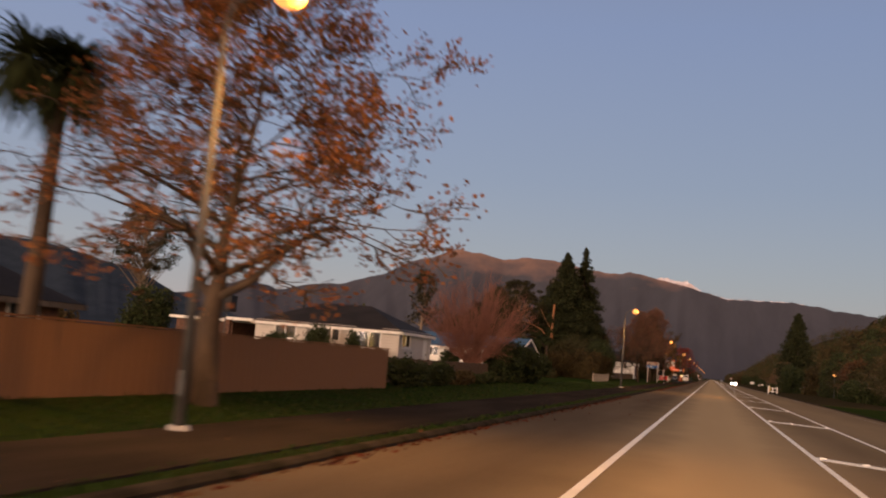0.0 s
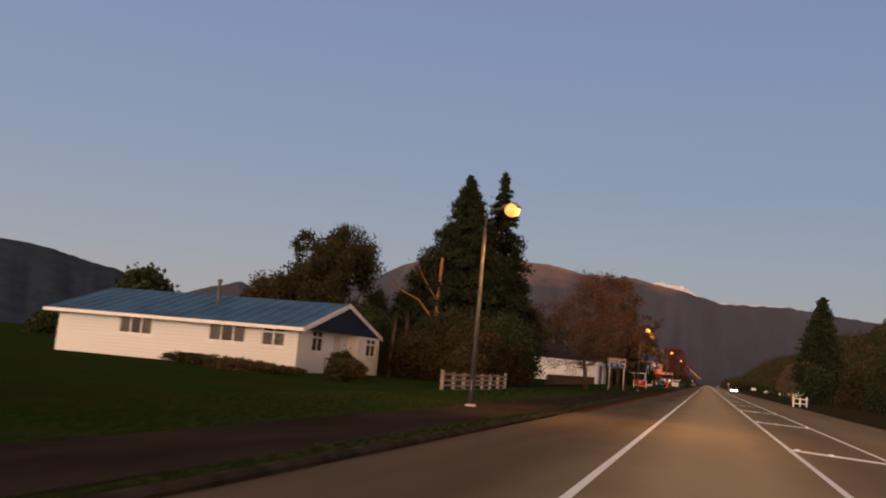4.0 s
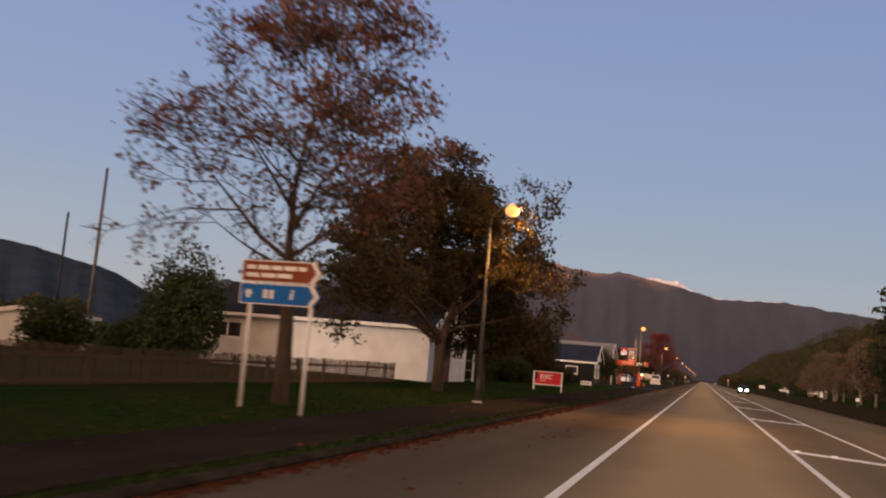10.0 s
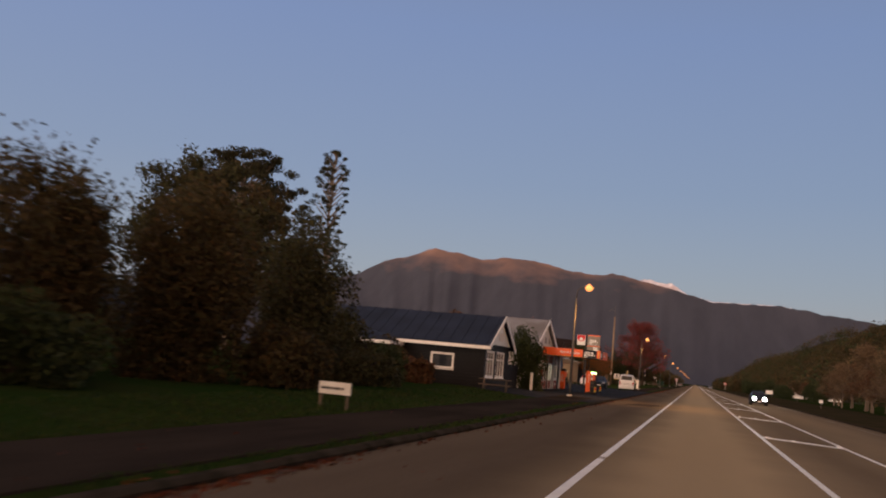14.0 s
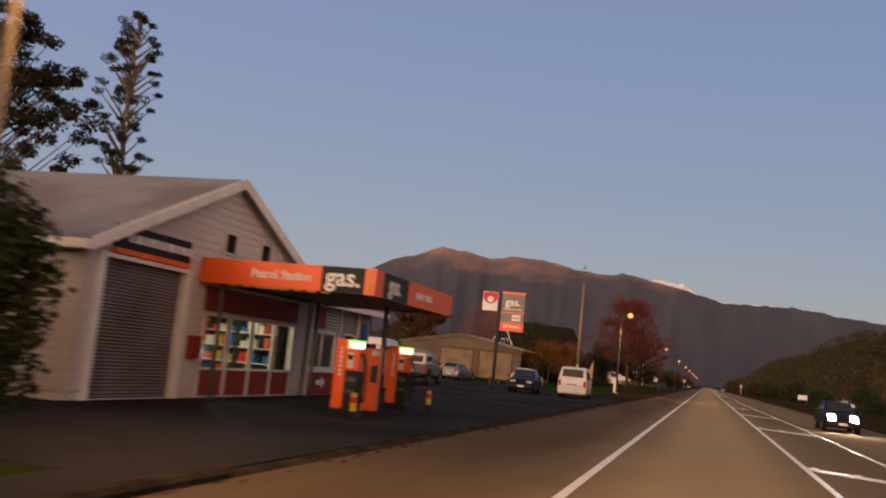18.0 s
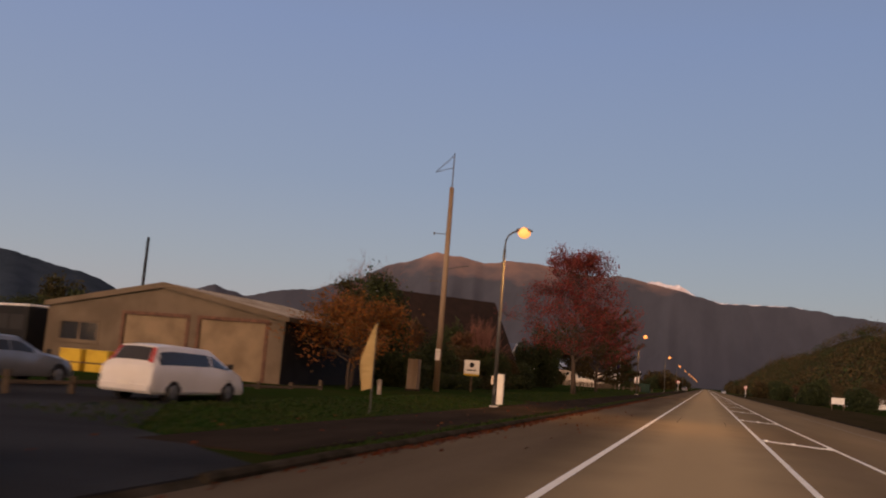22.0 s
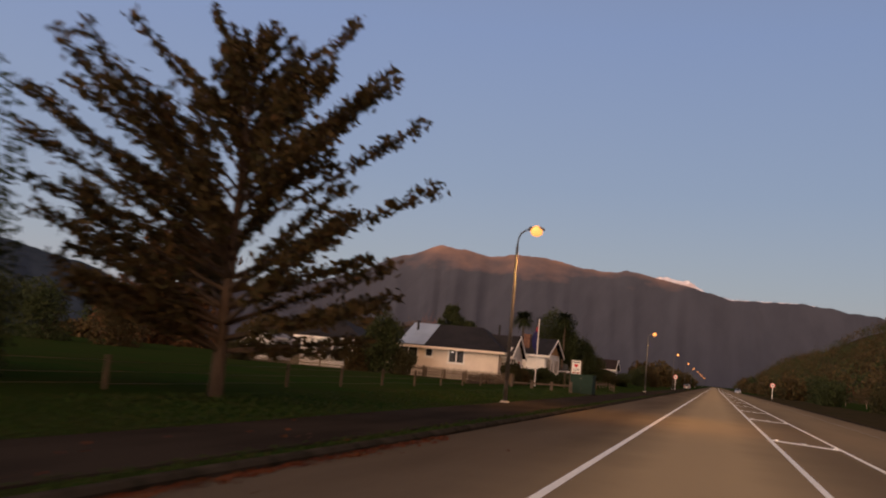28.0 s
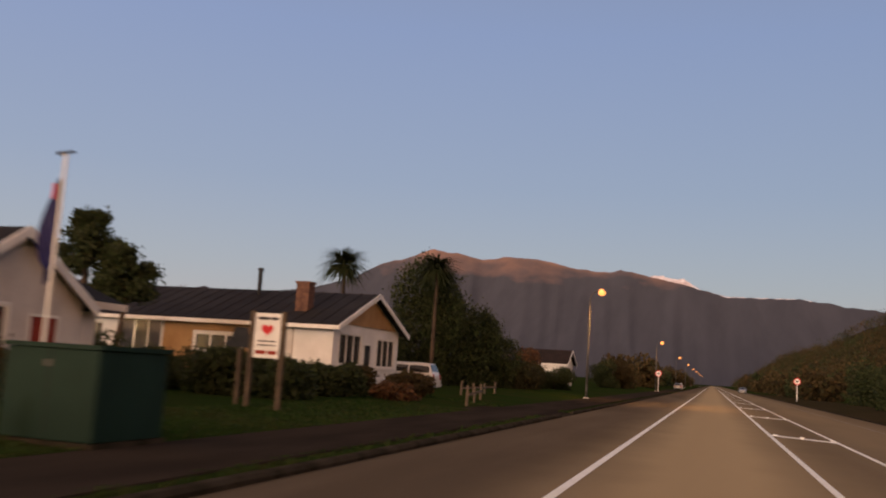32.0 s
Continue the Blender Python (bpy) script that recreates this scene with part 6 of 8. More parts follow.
rail_fence(-11.9, 94.5, -11.85, 107.9, 1.0, 4, 7, "flaking white post and rail fence on the verge", thick=0.15)
rail_fence(-21.4, 440.2, -13.5, 436.3, 1.0, 1, 4, "low weathered single rail fence", M_POST, 0.14)
rail_fence(-13.5, 436.3, -9.9, 440.3, 0.8, 1, 3, "low weathered single rail fence", M_PALING, 0.16)
rail_fence(-9.4, 466.0, -10.6, 473.0, 0.75, 1, 2, "low weathered rail barrier on the verge", M_PALING, 0.1)
rail_fence(-13.0, 386.0, -14.5, 440.0, 1.0, 4, 11, "wire and post paddock fence", M_POST, 0.08, deep=0.01)
rail_fence(-12.4, 476.0, -12.0, 482.0, 0.8, 1, 3, "low rail fence beside a drive", M_PALING, 0.09)
rail_fence(9.05, 160.9, 10.35, 160.2, 1.0, 2, 2, "short white rail barrier at a culvert", M_TRIM, 0.14)
rail_fence(-16.5, 309.0, -14.6, 324.0, 0.5, 1, 7, "low dark yard rail", M_POST, 0.12)
picket = thing("picket_fence", "low weathered picket fence before the cottages", "fence")
for k in range(150):
    slab_piece("picket", picket, M_PALING, -40.0 + k * 0.17, -40.0 + k * 0.17 + 0.085, 441.2, 441.22, 0.3, 1.1 + 0.04 * ((k * 7) % 3))
for z in (0.5, 0.9):
    slab_piece("rail", picket, M_PALING, -40.0, -14.6, 441.222, 441.26, z, z + 0.07)
for k in range(12):
    slab_piece("post", picket, M_PALING, -40.0 + k * 2.3, -39.9 + k * 2.3, 441.262, 441.36, 0.1, 1.05)

board_fence(-12.35, 245.7, 250.2, 1.75, "black stained board fence between the shops", M_DARKWALL)

# ---- road signs ----
def direction_sign():
    ob = thing("direction_sign", "brown and blue arrow direction signs on two white posts", "road sign", pose(-9.45, 152.3, 0.05))
    for x in (-0.75, 0.78):
        part("post", rod(nb(), (x, 0, -0.1), (x, 0, 3.5 if x > 0 else 3.3), 0.05, 0.05, 10), M_TRIM, ob, smooth=True)
    for z0, z1, m, name in ((2.46, 2.94, M_BLUESIGN, "blue_panel"), (2.97, 3.47, M_BROWNSIGN, "brown_panel")):
        zm = (z0 + z1) / 2
        p = part(name, prism(nb(), [(-0.98, z0), (0.86, z0), (1.02, zm), (0.86, z1), (-0.98, z1)], "y", -0.09, -0.06), m, ob)
        edge_bm = nb()
        box(edge_bm, -0.99, 0.86, -0.092, -0.088, z1 - 0.02, z1 + 0.005)
        box(edge_bm, -0.99, 0.86, -0.092, -0.088, z0 - 0.005, z0 + 0.02)
        box(edge_bm, -1.0, -0.975, -0.092, -0.088, z0 + 0.02, z1 - 0.02)
        part("border", edge_bm, M_TRIM, p)
        part("chevron", prism(nb(), [(0.72, z0 + 0.02), (0.84, z0 + 0.02), (0.99, zm), (0.84, z1 - 0.02), (0.72, z1 - 0.02), (0.87, zm)], "y", -0.094, -0.09), M_TRIM, p)
        if m is M_BROWNSIGN:
            words(p, M_TRIM, -0.88, 0.62, -0.09, zm + 0.04, 0.1, 3)
            words(p, M_TRIM, -0.88, 0.3, -0.09, zm - 0.14, 0.1, 5)
        else:
            for k, x in enumerate((-0.78, -0.28, 0.3)):
                s = nb()
                if k == 0:
                    prism(s, [(x - 0.12, zm), (x, zm + 0.11), (x + 0.12, zm), (x + 0.05, zm), (x + 0.05, zm - 0.1), (x - 0.05, zm - 0.1), (x - 0.05, zm)], "y", -0.094, -0.09)
                elif k == 1:
                    box(s, x - 0.12, x - 0.02, -0.094, -0.09, zm - 0.1, zm + 0.1)
                    box(s, x + 0.03, x + 0.13, -0.094, -0.09, zm - 0.1, zm + 0.1)
                else:
                    prism(s, [(x - 0.03, zm - 0.1), (x + 0.03, zm - 0.1), (x + 0.05, zm + 0.05), (x - 0.01, zm + 0.05)], "y", -0.094, -0.09)
                    box(s, x, x + 0.06, -0.094, -0.09, zm + 0.07, zm + 0.12)
                part("symbol", s, M_TRIM, p)
    return ob


direction_sign()

red = thing("red_notice_board", "red notice board with white frame on two white posts", "sign", pose(-9.62, 191.5, 0.05))
for x in (-0.9, 0.9):
    part("post", box(nb(), x - 0.05, x + 0.05, -0.05, 0.05, -0.1, 1.33), M_TRIM, red)
pl = part("panel", box(nb(), -0.85, 0.85, -0.02, 0.02, 0.52, 1.28), M_REDSIGN, red)
part("rail", box(nb(), -0.85, 0.85, -0.04, 0.04, 0.45, 0.52), M_TRIM, red)
part("rail", box(nb(), -0.85, 0.85, -0.04, 0.04, 1.28, 1.33), M_TRIM, red)
part("crest_patch", prism(nb(), [(-0.85, 0.75), (-0.70, 0.80), (-0.64, 1.05), (-0.72, 1.27), (-0.85, 1.27)], "y", -0.026, -0.022), M_NAVYSIGN, pl)
for x0w, x1w, zw, hw_, sd in ((-0.5, 0.35, 1.08, 0.045, 1), (-0.5, 0.15, 0.98, 0.06, 2), (-0.5, 0.25, 0.87, 0.06, 4), (-0.5, -0.1, 0.70, 0.045, 6)):
    words(pl, M_TRIM, x0w, x1w, -0.022, zw, hw_, sd)

lb = thing("letterbox_sign", "small white board sign low on the grass", "sign", pose(-9.35, 209.4, 0.05))
part("board", box(nb(), -0.45, 0.45, -0.02, 0.02, 0.42, 0.74), M_TRIM, lb)
for x in (-0.38, 0.38):
    part("leg", box(nb(), x - 0.03, x + 0.03, -0.03, 0.03, -0.1, 0.42), M_PALING, lb)
t = nb()
bars(t, -0.38, 0.36, -0.022, 0.54, 0.07, 9)
part("lettering", t, M_DARKMETAL, lb)


def round_sign(x, y, label="round white speed sign with a red rim on a post"):
    ob = thing("speed_sign", label, "road sign", pose(x, y, 0.05), "round signs by the road")
    part("post", rod(nb(), (0, 0.05, -0.1), (0, 0.05, 2.6), 0.06, 0.06, 8), M_TRIM, ob)
    d = part("rim", rod(nb(), (0, 0.0, 2.75), (0, 0.03, 2.75), 0.48, 0.48, 28), M_REDSIGN, ob)
    part("face", rod(nb(), (0, -0.006, 2.75), (0, -0.001, 2.75), 0.37, 0.37, 28), M_TRIM, d)
    part("figures", box(nb(), -0.18, 0.18, -0.011, -0.007, 2.64, 2.86), M_DARKMETAL, d, "dark figures as plain bars")


round_sign(-7.6, 570.0)
round_sign(11.2, 562.0)

# hazard marker, small posts and boards along the far side
hz = thing("hazard_marker", "black and yellow striped hazard marker on the far verge", "road sign", pose(9.7, 168.5, 0.05))
part("board", box(nb(), -0.2, 0.2, -0.015, 0.015, 0.25, 1.15), M_YELLOW, hz)
for k in range(3):
    part("stripe", prism(nb(), [(-0.2, 0.3 + k * 0.3), (0.2, 0.42 + k * 0.3), (0.2, 0.55 + k * 0.3), (-0.2, 0.43 + k * 0.3)], "y", -0.021, -0.017), M_BLACKSIGN, hz)
part("post", box(nb(), -0.03, 0.03, 0.015, 0.06, -0.1, 1.0), M_PALING, hz)
for k, (x, y, w, h) in enumerate(((16.8, 245.0, 0.4, 0.35), (15.0, 262.0, 0.35, 0.35), (14.5, 305.0, 0.4, 0.35), (19.0, 375.0, 0.9, 0.4))):
    ob = thing("roadside_board", "small white board on short legs across the road", "sign", pose(x, y, 0.05), "boards on the far verge")
    part("board", box(nb(), -w / 2, w / 2, -0.02, 0.02, 0.7, 0.7 + h), M_TRIM, ob)
    part("leg", box(nb(), -0.04, 0.04, -0.02, 0.04, -0.1, 0.7), M_PALING, ob)

yl = thing("yard_lamp", "glowing orange lamp on a slim post across the road", "lamp", pose(19.2, 161.0, 0.05))
part("post", rod(nb(), (0, 0, -0.1), (0, 0, 3.55), 0.05, 0.04), M_STEEL, yl)
part("neck", rod(nb(), (0, 0, 3.55), (-0.02, 0, 3.62), 0.09, 0.07), M_DARKMETAL, yl)
part("lens", prism(nb(), [(-0.16, 3.622), (0.16, 3.622), (0.24, 3.78), (0.2, 3.98), (0.0, 4.06), (-0.2, 3.98), (-0.24, 3.78)], "y", -0.2, 0.2), M_SODIUM, yl, "glowing orange lens", bevel=0.05)
part("lens_cap", rod(nb(), (0, 0, 4.062), (0, 0, 4.11), 0.1, 0.05), M_DARKMETAL, yl)

# ---- petrol forecourt ----
canopy = thing("forecourt_canopy", "flat petrol station canopy with orange and black fascia", "canopy")
part("deck", box(nb(), -12.0, -7.6, 258.55, 264.9, 2.98, 3.42), M_CREAM, canopy)
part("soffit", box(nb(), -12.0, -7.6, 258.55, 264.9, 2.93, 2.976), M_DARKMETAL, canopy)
part("south_fascia", box(nb(), -12.0, -8.82, 258.45, 258.545, 2.9, 3.5), M_ORANGE, canopy, "orange fascia with white words")
part("south_black_fascia", box(nb(), -8.815, -7.72, 258.45, 258.545, 2.9, 3.5), M_BLACKSIGN, canopy, "black fascia panel")
part("corner_fascia", box(nb(), -7.715, -7.45, 258.40, 258.95, 2.89, 3.51), M_ORANGE, canopy)
part("corner_stripe", box(nb(), -7.6, -7.56, 258.385, 258.398, 2.9, 3.5), M_YELLOW, canopy)
part("east_black_fascia", box(nb(), -7.595, -7.5, 258.96, 260.9, 2.9, 3.5), M_BLACKSIGN, canopy)
part("east_fascia", box(nb(), -7.595, -7.5, 260.91, 264.95, 2.9, 3.5), M_ORANGE, canopy)
part("north_fascia", box(nb(), -12.0, -7.6, 264.905, 265.0, 2.9, 3.5), M_ORANGE, canopy)
text_part("station_words", "Petrol Station", 0.28, M_TRIM, canopy, pose(-9.85, 258.44, 3.2, 90, 0, 0))
text_part("gas_word", "gas.", 0.6, M_TRIM, canopy, pose(-8.27, 258.44, 3.24, 90, 0, 0))
text_part("gas_word", "gas.", 0.6, M_TRIM, canopy, pose(-7.495, 259.9, 3.24, 90, 0, 90))
t = nb()
for k in range(2):
    box(t, -7.5, -7.493, 261.6 + k * 0.75, 262.2 + k * 0.75, 3.12, 3.28)
part("lettering", t, M_TRIM, canopy)
t = nb()
x = -11.2
for w in (0.22, 0.22, 0.9, 0.22, 0.22, 0.22):
    prism(t, [(x, 2.86), (x + w, 2.86), (x + w - 0.06, 2.95), (x - 0.06, 2.95)], "y", 258.50, 258.54)
    x += w + 0.12
part("hanging_strip", t, M_YELLOW, canopy, "row of yellow slanted blocks under the fascia")
for cx, cy in ((-8.83, 263.1), (-11.6, 264.6), (-11.6, 258.9)):
    part("post", box(nb(), cx - 0.045, cx + 0.045, cy - 0.045, cy + 0.045, 0.08, 2.93), M_STEEL, canopy)
dp = thing("downpipe", "dark steel pipe standing past the store", "pipe")
part("pipe", rod(nb(), (-12.45, 273.2, 0.05), (-12.45, 273.2, 4.5), 0.045), M_DARKMETAL, dp)


def fuel_pump(x, y, lit=True, top=1.8):
    ob = thing("fuel_pump", "orange fuel pump on a dark base with a lit green-edged top" if lit else "orange fuel pump with dark body, its top light off", "fuel pump", pose(x, y, 0.07), "pumps by the canopy")
    part("base", box(nb(), -0.19, 0.5, -0.25, 0.25, 0.0, 0.19), M_DARKMETAL, ob, bevel=0.015)
    col = part("column", box(nb(), -0.17, 0.12, -0.17, 0.17, 0.192, top), M_ORANGE, ob, "tall orange column", bevel=0.03)
    for k in range(7):
        part("column_mark", box(nb(), -0.04, 0.02, -0.176, -0.172, top - 0.86 + k * 0.1, top - 0.79 + k * 0.1), M_TRIM, col)
    b = part("body", box(nb(), 0.125, 0.44, -0.17, 0.17, 0.192, 1.08), M_PLASTIC, ob, "black lower body", bevel=0.02)
    part("label_strip", box(nb(), 0.17, 0.4, -0.177, -0.172, 0.82, 0.94), M_STEEL, b)
    part("label_strip", box(nb(), 0.17, 0.4, -0.177, -0.172, 0.56, 0.64), M_STEEL, b)
    head = part("head", box(nb(), 0.125, 0.44, -0.16, 0.16, 1.084, 1.56), M_ORANGE, ob, "orange head with a cream display", bevel=0.02)
    part("display", box(nb(), 0.15, 0.3, -0.168, -0.162, 1.14, 1.5), M_CREAM, head)
    part("display_window", box(nb(), 0.165, 0.285, -0.172, -0.169, 1.33, 1.44), M_BLACKSIGN, head)
    cup = part("lamp", box(nb(), 0.13, 0.46, -0.1, 0.1, 1.6, top - 0.05), M_GREENTUBE if lit else M_CREAM, ob, "glowing cream top light" if lit else "", bevel=0.04)
    part("lamp_cap", box(nb(), 0.12, 0.47, -0.11, 0.11, top - 0.048, top - 0.01), M_GREENCAP if lit else M_GREENBOX, cup, "green cap")
    for k in range(2):
        part("nozzle_boot", box(nb(), 0.445, 0.51, -0.13 + k * 0.16, -0.04 + k * 0.16, 0.75, 1.02), M_PLASTIC, b)
        h = nb()
        dy = -0.09 + 0.16 * k
        pts = [(0.44, dy, 1.5), (0.54, dy, 1.3), (0.58, dy, 0.8), (0.57, dy, 0.42), (0.53, dy, 0.36), (0.5, dy, 0.7), (0.49, dy, 0.86)]
        for q, r in zip(pts, pts[1:]):
            rod(h, q, r, 0.019)
        part("hose", h, M_PLASTIC, ob)
    return ob


fuel_pump(-8.25, 259.0)
fuel_pump(-8.68, 263.9)
fuel_pump(-12.6, 274.5, False, 1.75)
card_post = thing("payment_terminal", "wide orange payment terminal with a dark keypad panel", "terminal", pose(-8.65, 262.0, 0.07))
cabinet = part("cabinet", box(nb(), -0.19, 0.19, -0.16, 0.16, 0.0, 1.66), M_ORANGE, card_post, bevel=0.025)
keypad = part("keypad_panel", box(nb(), 0.03, 0.205, -0.185, -0.162, 0.76, 1.2), M_PLASTIC, cabinet)
for k in range(4):
    part("key_row", box(nb(), 0.05, 0.185, -0.192, -0.187, 0.8 + k * 0.1, 0.85 + k * 0.1), M_STEEL, keypad)
hood = nb()
prism(hood, [(-0.36, 1.46), (-0.165, 1.46), (-0.165, 1.6), (-0.3, 1.6)], "x", 0.06, 0.2)
part("screen_hood", hood, M_CREAM, cabinet)
for bx, by in ((-7.66, 258.4), (-7.93, 265.0)):
    bo = thing("bollard", "red and yellow banded safety bollard on a dark foot", "bollard", pose(bx, by, 0.07), "bollards by the pumps")
    part("foot", rod(nb(), (0, 0, 0), (0, 0, 0.198), 0.07, 0.07, 12), M_DARKMETAL, bo)
    part("post", rod(nb(), (0, 0, 0.2), (0, 0, 0.6), 0.075, 0.075, 12), M_YELLOW, bo)
    part("band", rod(nb(), (0, 0, 0.38), (0, 0, 0.52), 0.078, 0.078, 12), M_REDSIGN, bo)
rack = thing("gas_bottle_rack", "dark steel rack beside the pumps", "rack", pose(-13.6, 275.6, 0.07))
for xx in (-0.5, 0.5):
    for yy in (0, 1.6):
        part("upright", box(nb(), xx - 0.03, xx + 0.03, yy - 0.03, yy + 0.03, 0, 1.0), M_DARKMETAL, rack)
for zz in (0.05, 0.55, 0.97):
    part("frame_rail", box(nb(), -0.5, 0.5, -0.02, 1.62, zz, zz + 0.03), M_DARKMETAL, rack)

pylon = thing("petrol_pylon", "tall petrol price sign with orange, black and red panels", "sign", pose(-12.85, 294.5, 0.05))
part("pole", box(nb(), -0.09, 0.09, -0.07, 0.07, -0.1, 6.2), M_DARKMETAL, pylon)
mp = part("main_panel", box(nb(), 0.14, 1.6, -0.10, 0.10, 4.95, 6.08), M_LITSIGN, pylon)
part("panel_top", box(nb(), 0.14, 1.6, -0.10, 0.10, 6.082, 6.2), M_ORANGE, pylon)
part("orange_band", box(nb(), 0.14, 1.6, -0.10, 0.10, 4.86, 4.948), M_ORANGE, pylon)
pp = part("price_panel", box(nb(), 0.14, 1.6, -0.10, 0.10, 4.31, 4.858), M_LITSIGN, pylon)
part("hours_panel", box(nb(), 0.14, 1.6, -0.10, 0.10, 3.74, 4.308), M_ORANGE, pylon)
text_part("gas_word", "gas.", 0.66, M_TRIM, pylon, pose(0.87, -0.105, 5.55, 90, 0, 0))
text_part("hours_words", "24 hours", 0.3, M_TRIM, pylon, pose(0.87, -0.105, 4.03, 90, 0, 0))
t = nb()
bars(t, 0.3, 1.45, -0.101, 5.08, 0.06, 3)
part("lettering", t, M_TRIM, mp)
for bx0, bx1, bz0, bz1 in ((0.85, 1.4, 4.62, 4.78), (0.85, 1.4, 4.40, 4.56)):
    part("price_bar", box(nb(), bx0, bx1, -0.105, -0.101, bz0, bz1), M_TRIM, pp, "pale price figures as a plain bar")
sp = part("side_panel", box(nb(), -1.1, -0.12, -0.08, 0.08, 4.95, 6.12), M_TRIM, pylon)
part("red_emblem", prism(nb(), [(-1.08, 6.1), (-0.14, 6.1), (-0.14, 5.7), (-0.35, 5.45), (-0.61, 5.36), (-0.87, 5.45), (-1.08, 5.7)], "y", -0.087, -0.081), M_REDSIGN, sp)
part("emblem_ring", rod(nb(), (-0.61, -0.094, 5.66), (-0.61, -0.088, 5.66), 0.2, 0.2, 20), M_TRIM, sp)
for pz in (4.0, 4.8, 5.9):
    part("bracket", box(nb(), 0.09, 0.14, -0.04, 0.04, pz, pz + 0.06), M_DARKMETAL, pylon)

verge_board = thing("verge_sign", "plain white board on two posts across the road", "sign", pose(17.2, 421.0, 0.06))
part("board", box(nb(), -0.8, 0.8, -0.03, 0.03, 0.85, 1.7), M_TRIM, verge_board)
for px in (-0.7, 0.7):
    part("post", box(nb(), px - 0.05, px + 0.05, 0.032, 0.12, -0.1, 1.6), M_POST, verge_board)

# ---- picnic table ----
pt = thing("picnic_table", "weathered timber picnic table with fixed benches", "table", pose(-10.95, 236.75, 0.12, 0, 0, 7))
for k in range(5):
    slab_piece("top_board", pt, M_PALING, -0.9, 0.9, -0.38 + k * 0.155, -0.38 + k * 0.155 + 0.14, 0.71, 0.75)
for sy in (-0.75, 0.6):
    for k in range(2):
        slab_piece("bench_board", pt, M_PALING, -0.9, 0.9, sy + k * 0.145, sy + k * 0.145 + 0.13, 0.41, 0.45)
for xx in (-0.65, 0.6):
    part("frame", prism(nb(), [(-0.62, 0.0), (-0.5, 0.0), (-0.16, 0.71), (-0.28, 0.71)], "x", xx, xx + 0.05), M_PALING, pt)
    part("frame", prism(nb(), [(0.62, 0.0), (0.5, 0.0), (0.16, 0.71), (0.28, 0.71)], "x", xx, xx + 0.05), M_PALING, pt)
    part("cross_rail", box(nb(), xx + 0.052, xx + 0.09, -0.75, 0.75, 0.32, 0.41), M_PALING, pt)
wp = thing("gate_post", "white square post by the shop drive", "post", pose(-11.1, 249.2, 0.06))
part("post", box(nb(), -0.08, 0.08, -0.08, 0.08, -0.05, 1.3), M_TRIM, wp)

# ---- yard and verge furniture past the forecourt ----
fl_ob = thing("feather_flag", "faded yellow feather flag on a thin pole", "flag", pose(-9.25, 315.6, 0.08))
part("pole", rod(nb(), (0, 0, -0.1), (0, 0, 2.7), 0.025, 0.015), M_STEEL, fl_ob)
fb = nb()
n = 12
lft, rgt = [], []
for k in range(n + 1):
    z = 0.75 + 1.95 * k / n
    w = 0.42 * math.sin(math.pi * (0.25 + 0.72 * k / n)) ** 0.8
    lft.append(fb.verts.new((0.02, 0, z)))
    rgt.append(fb.verts.new((-w, 0.06 * math.sin(k * 0.9), z - 0.12)))
for k in range(n):
    fb.faces.new((lft[k], rgt[k], rgt[k + 1], lft[k + 1]))
part("cloth", fb, M_FLAGCLOTH, fl_ob)
cb = thing("service_cabinet", "tan utility cabinet on a concrete plinth", "cabinet", pose(-13.9, 333.9, 0.25))
part("body", box(nb(), -0.3, 0.25, -0.25, 0.25, 0.15, 1.65), M_POLE, cb, bevel=0.02)
part("plinth", box(nb(), -0.35, 0.3, -0.3, 0.3, -0.05, 0.148), M_KERB, cb)
mb = thing("meter_box", "white meter box with a round-topped post beside the lamp", "cabinet", pose(-8.8, 331.15, 0.05))
part("post", box(nb(), -0.16, 0.16, -0.12, 0.12, -0.05, 1.45), M_TRIM, mb, bevel=0.03)
part("box", box(nb(), -0.42, -0.17, -0.12, 0.12, 0.95, 1.35), M_CREAM, mb, bevel=0.02)
part("cap", box(nb(), -0.2, 0.2, -0.15, 0.15, 1.452, 1.5), M_STEEL, mb)
sg = thing("hostel_sign", "white square sign with a round emblem and yellow foot", "sign", pose(-12.93, 341.76, -0.15))
part("post", box(nb(), -0.05, 0.05, 0.03, 0.1, -0.1, 1.6), M_POST, sg)
sgp = part("panel", box(nb(), -0.46, 0.46, -0.02, 0.02, 1.4, 2.3), M_TRIM, sg)
part("emblem", rod(nb(), (0, -0.027, 2.02), (0, -0.022, 2.02), 0.15, 0.15, 20), M_DARKMETAL, sgp)
part("foot_band", box(nb(), -0.46, 0.46, -0.027, -0.022, 1.4, 1.5), M_YELLOW, sgp)
t = nb()
bars(t, -0.3, 0.3, -0.022, 1.68, 0.07, 6)
part("lettering", t, M_DARKMETAL, sgp)
vp = thing("verge_post", "short pale timber post on the verge", "post", pose(-12.7, 325.7, 0.05))
part("post", rod(nb(), (0, 0, -0.1), (0, 0, 0.85), 0.09, 0.09, 10), M_RAIL, vp)
for k in range(2):
    cr = thing("crate_stack", "stacked yellow plastic crates outside the shed", "crate", pose(-24.0 + k * 1.25, 321.0, 0.12), "crates by the shed")
    for j in range(2):
        c = nb()
        box(c, -0.5, 0.5, -0.4, 0.4, j * 0.55, j * 0.55 + 0.5)
        part("crate", c, M_YELLOW, cr, bevel=0.03)
    part("pallet", box(nb(), -0.55, 0.55, -0.45, 0.45, -0.03, -0.002), M_PALING, cr)

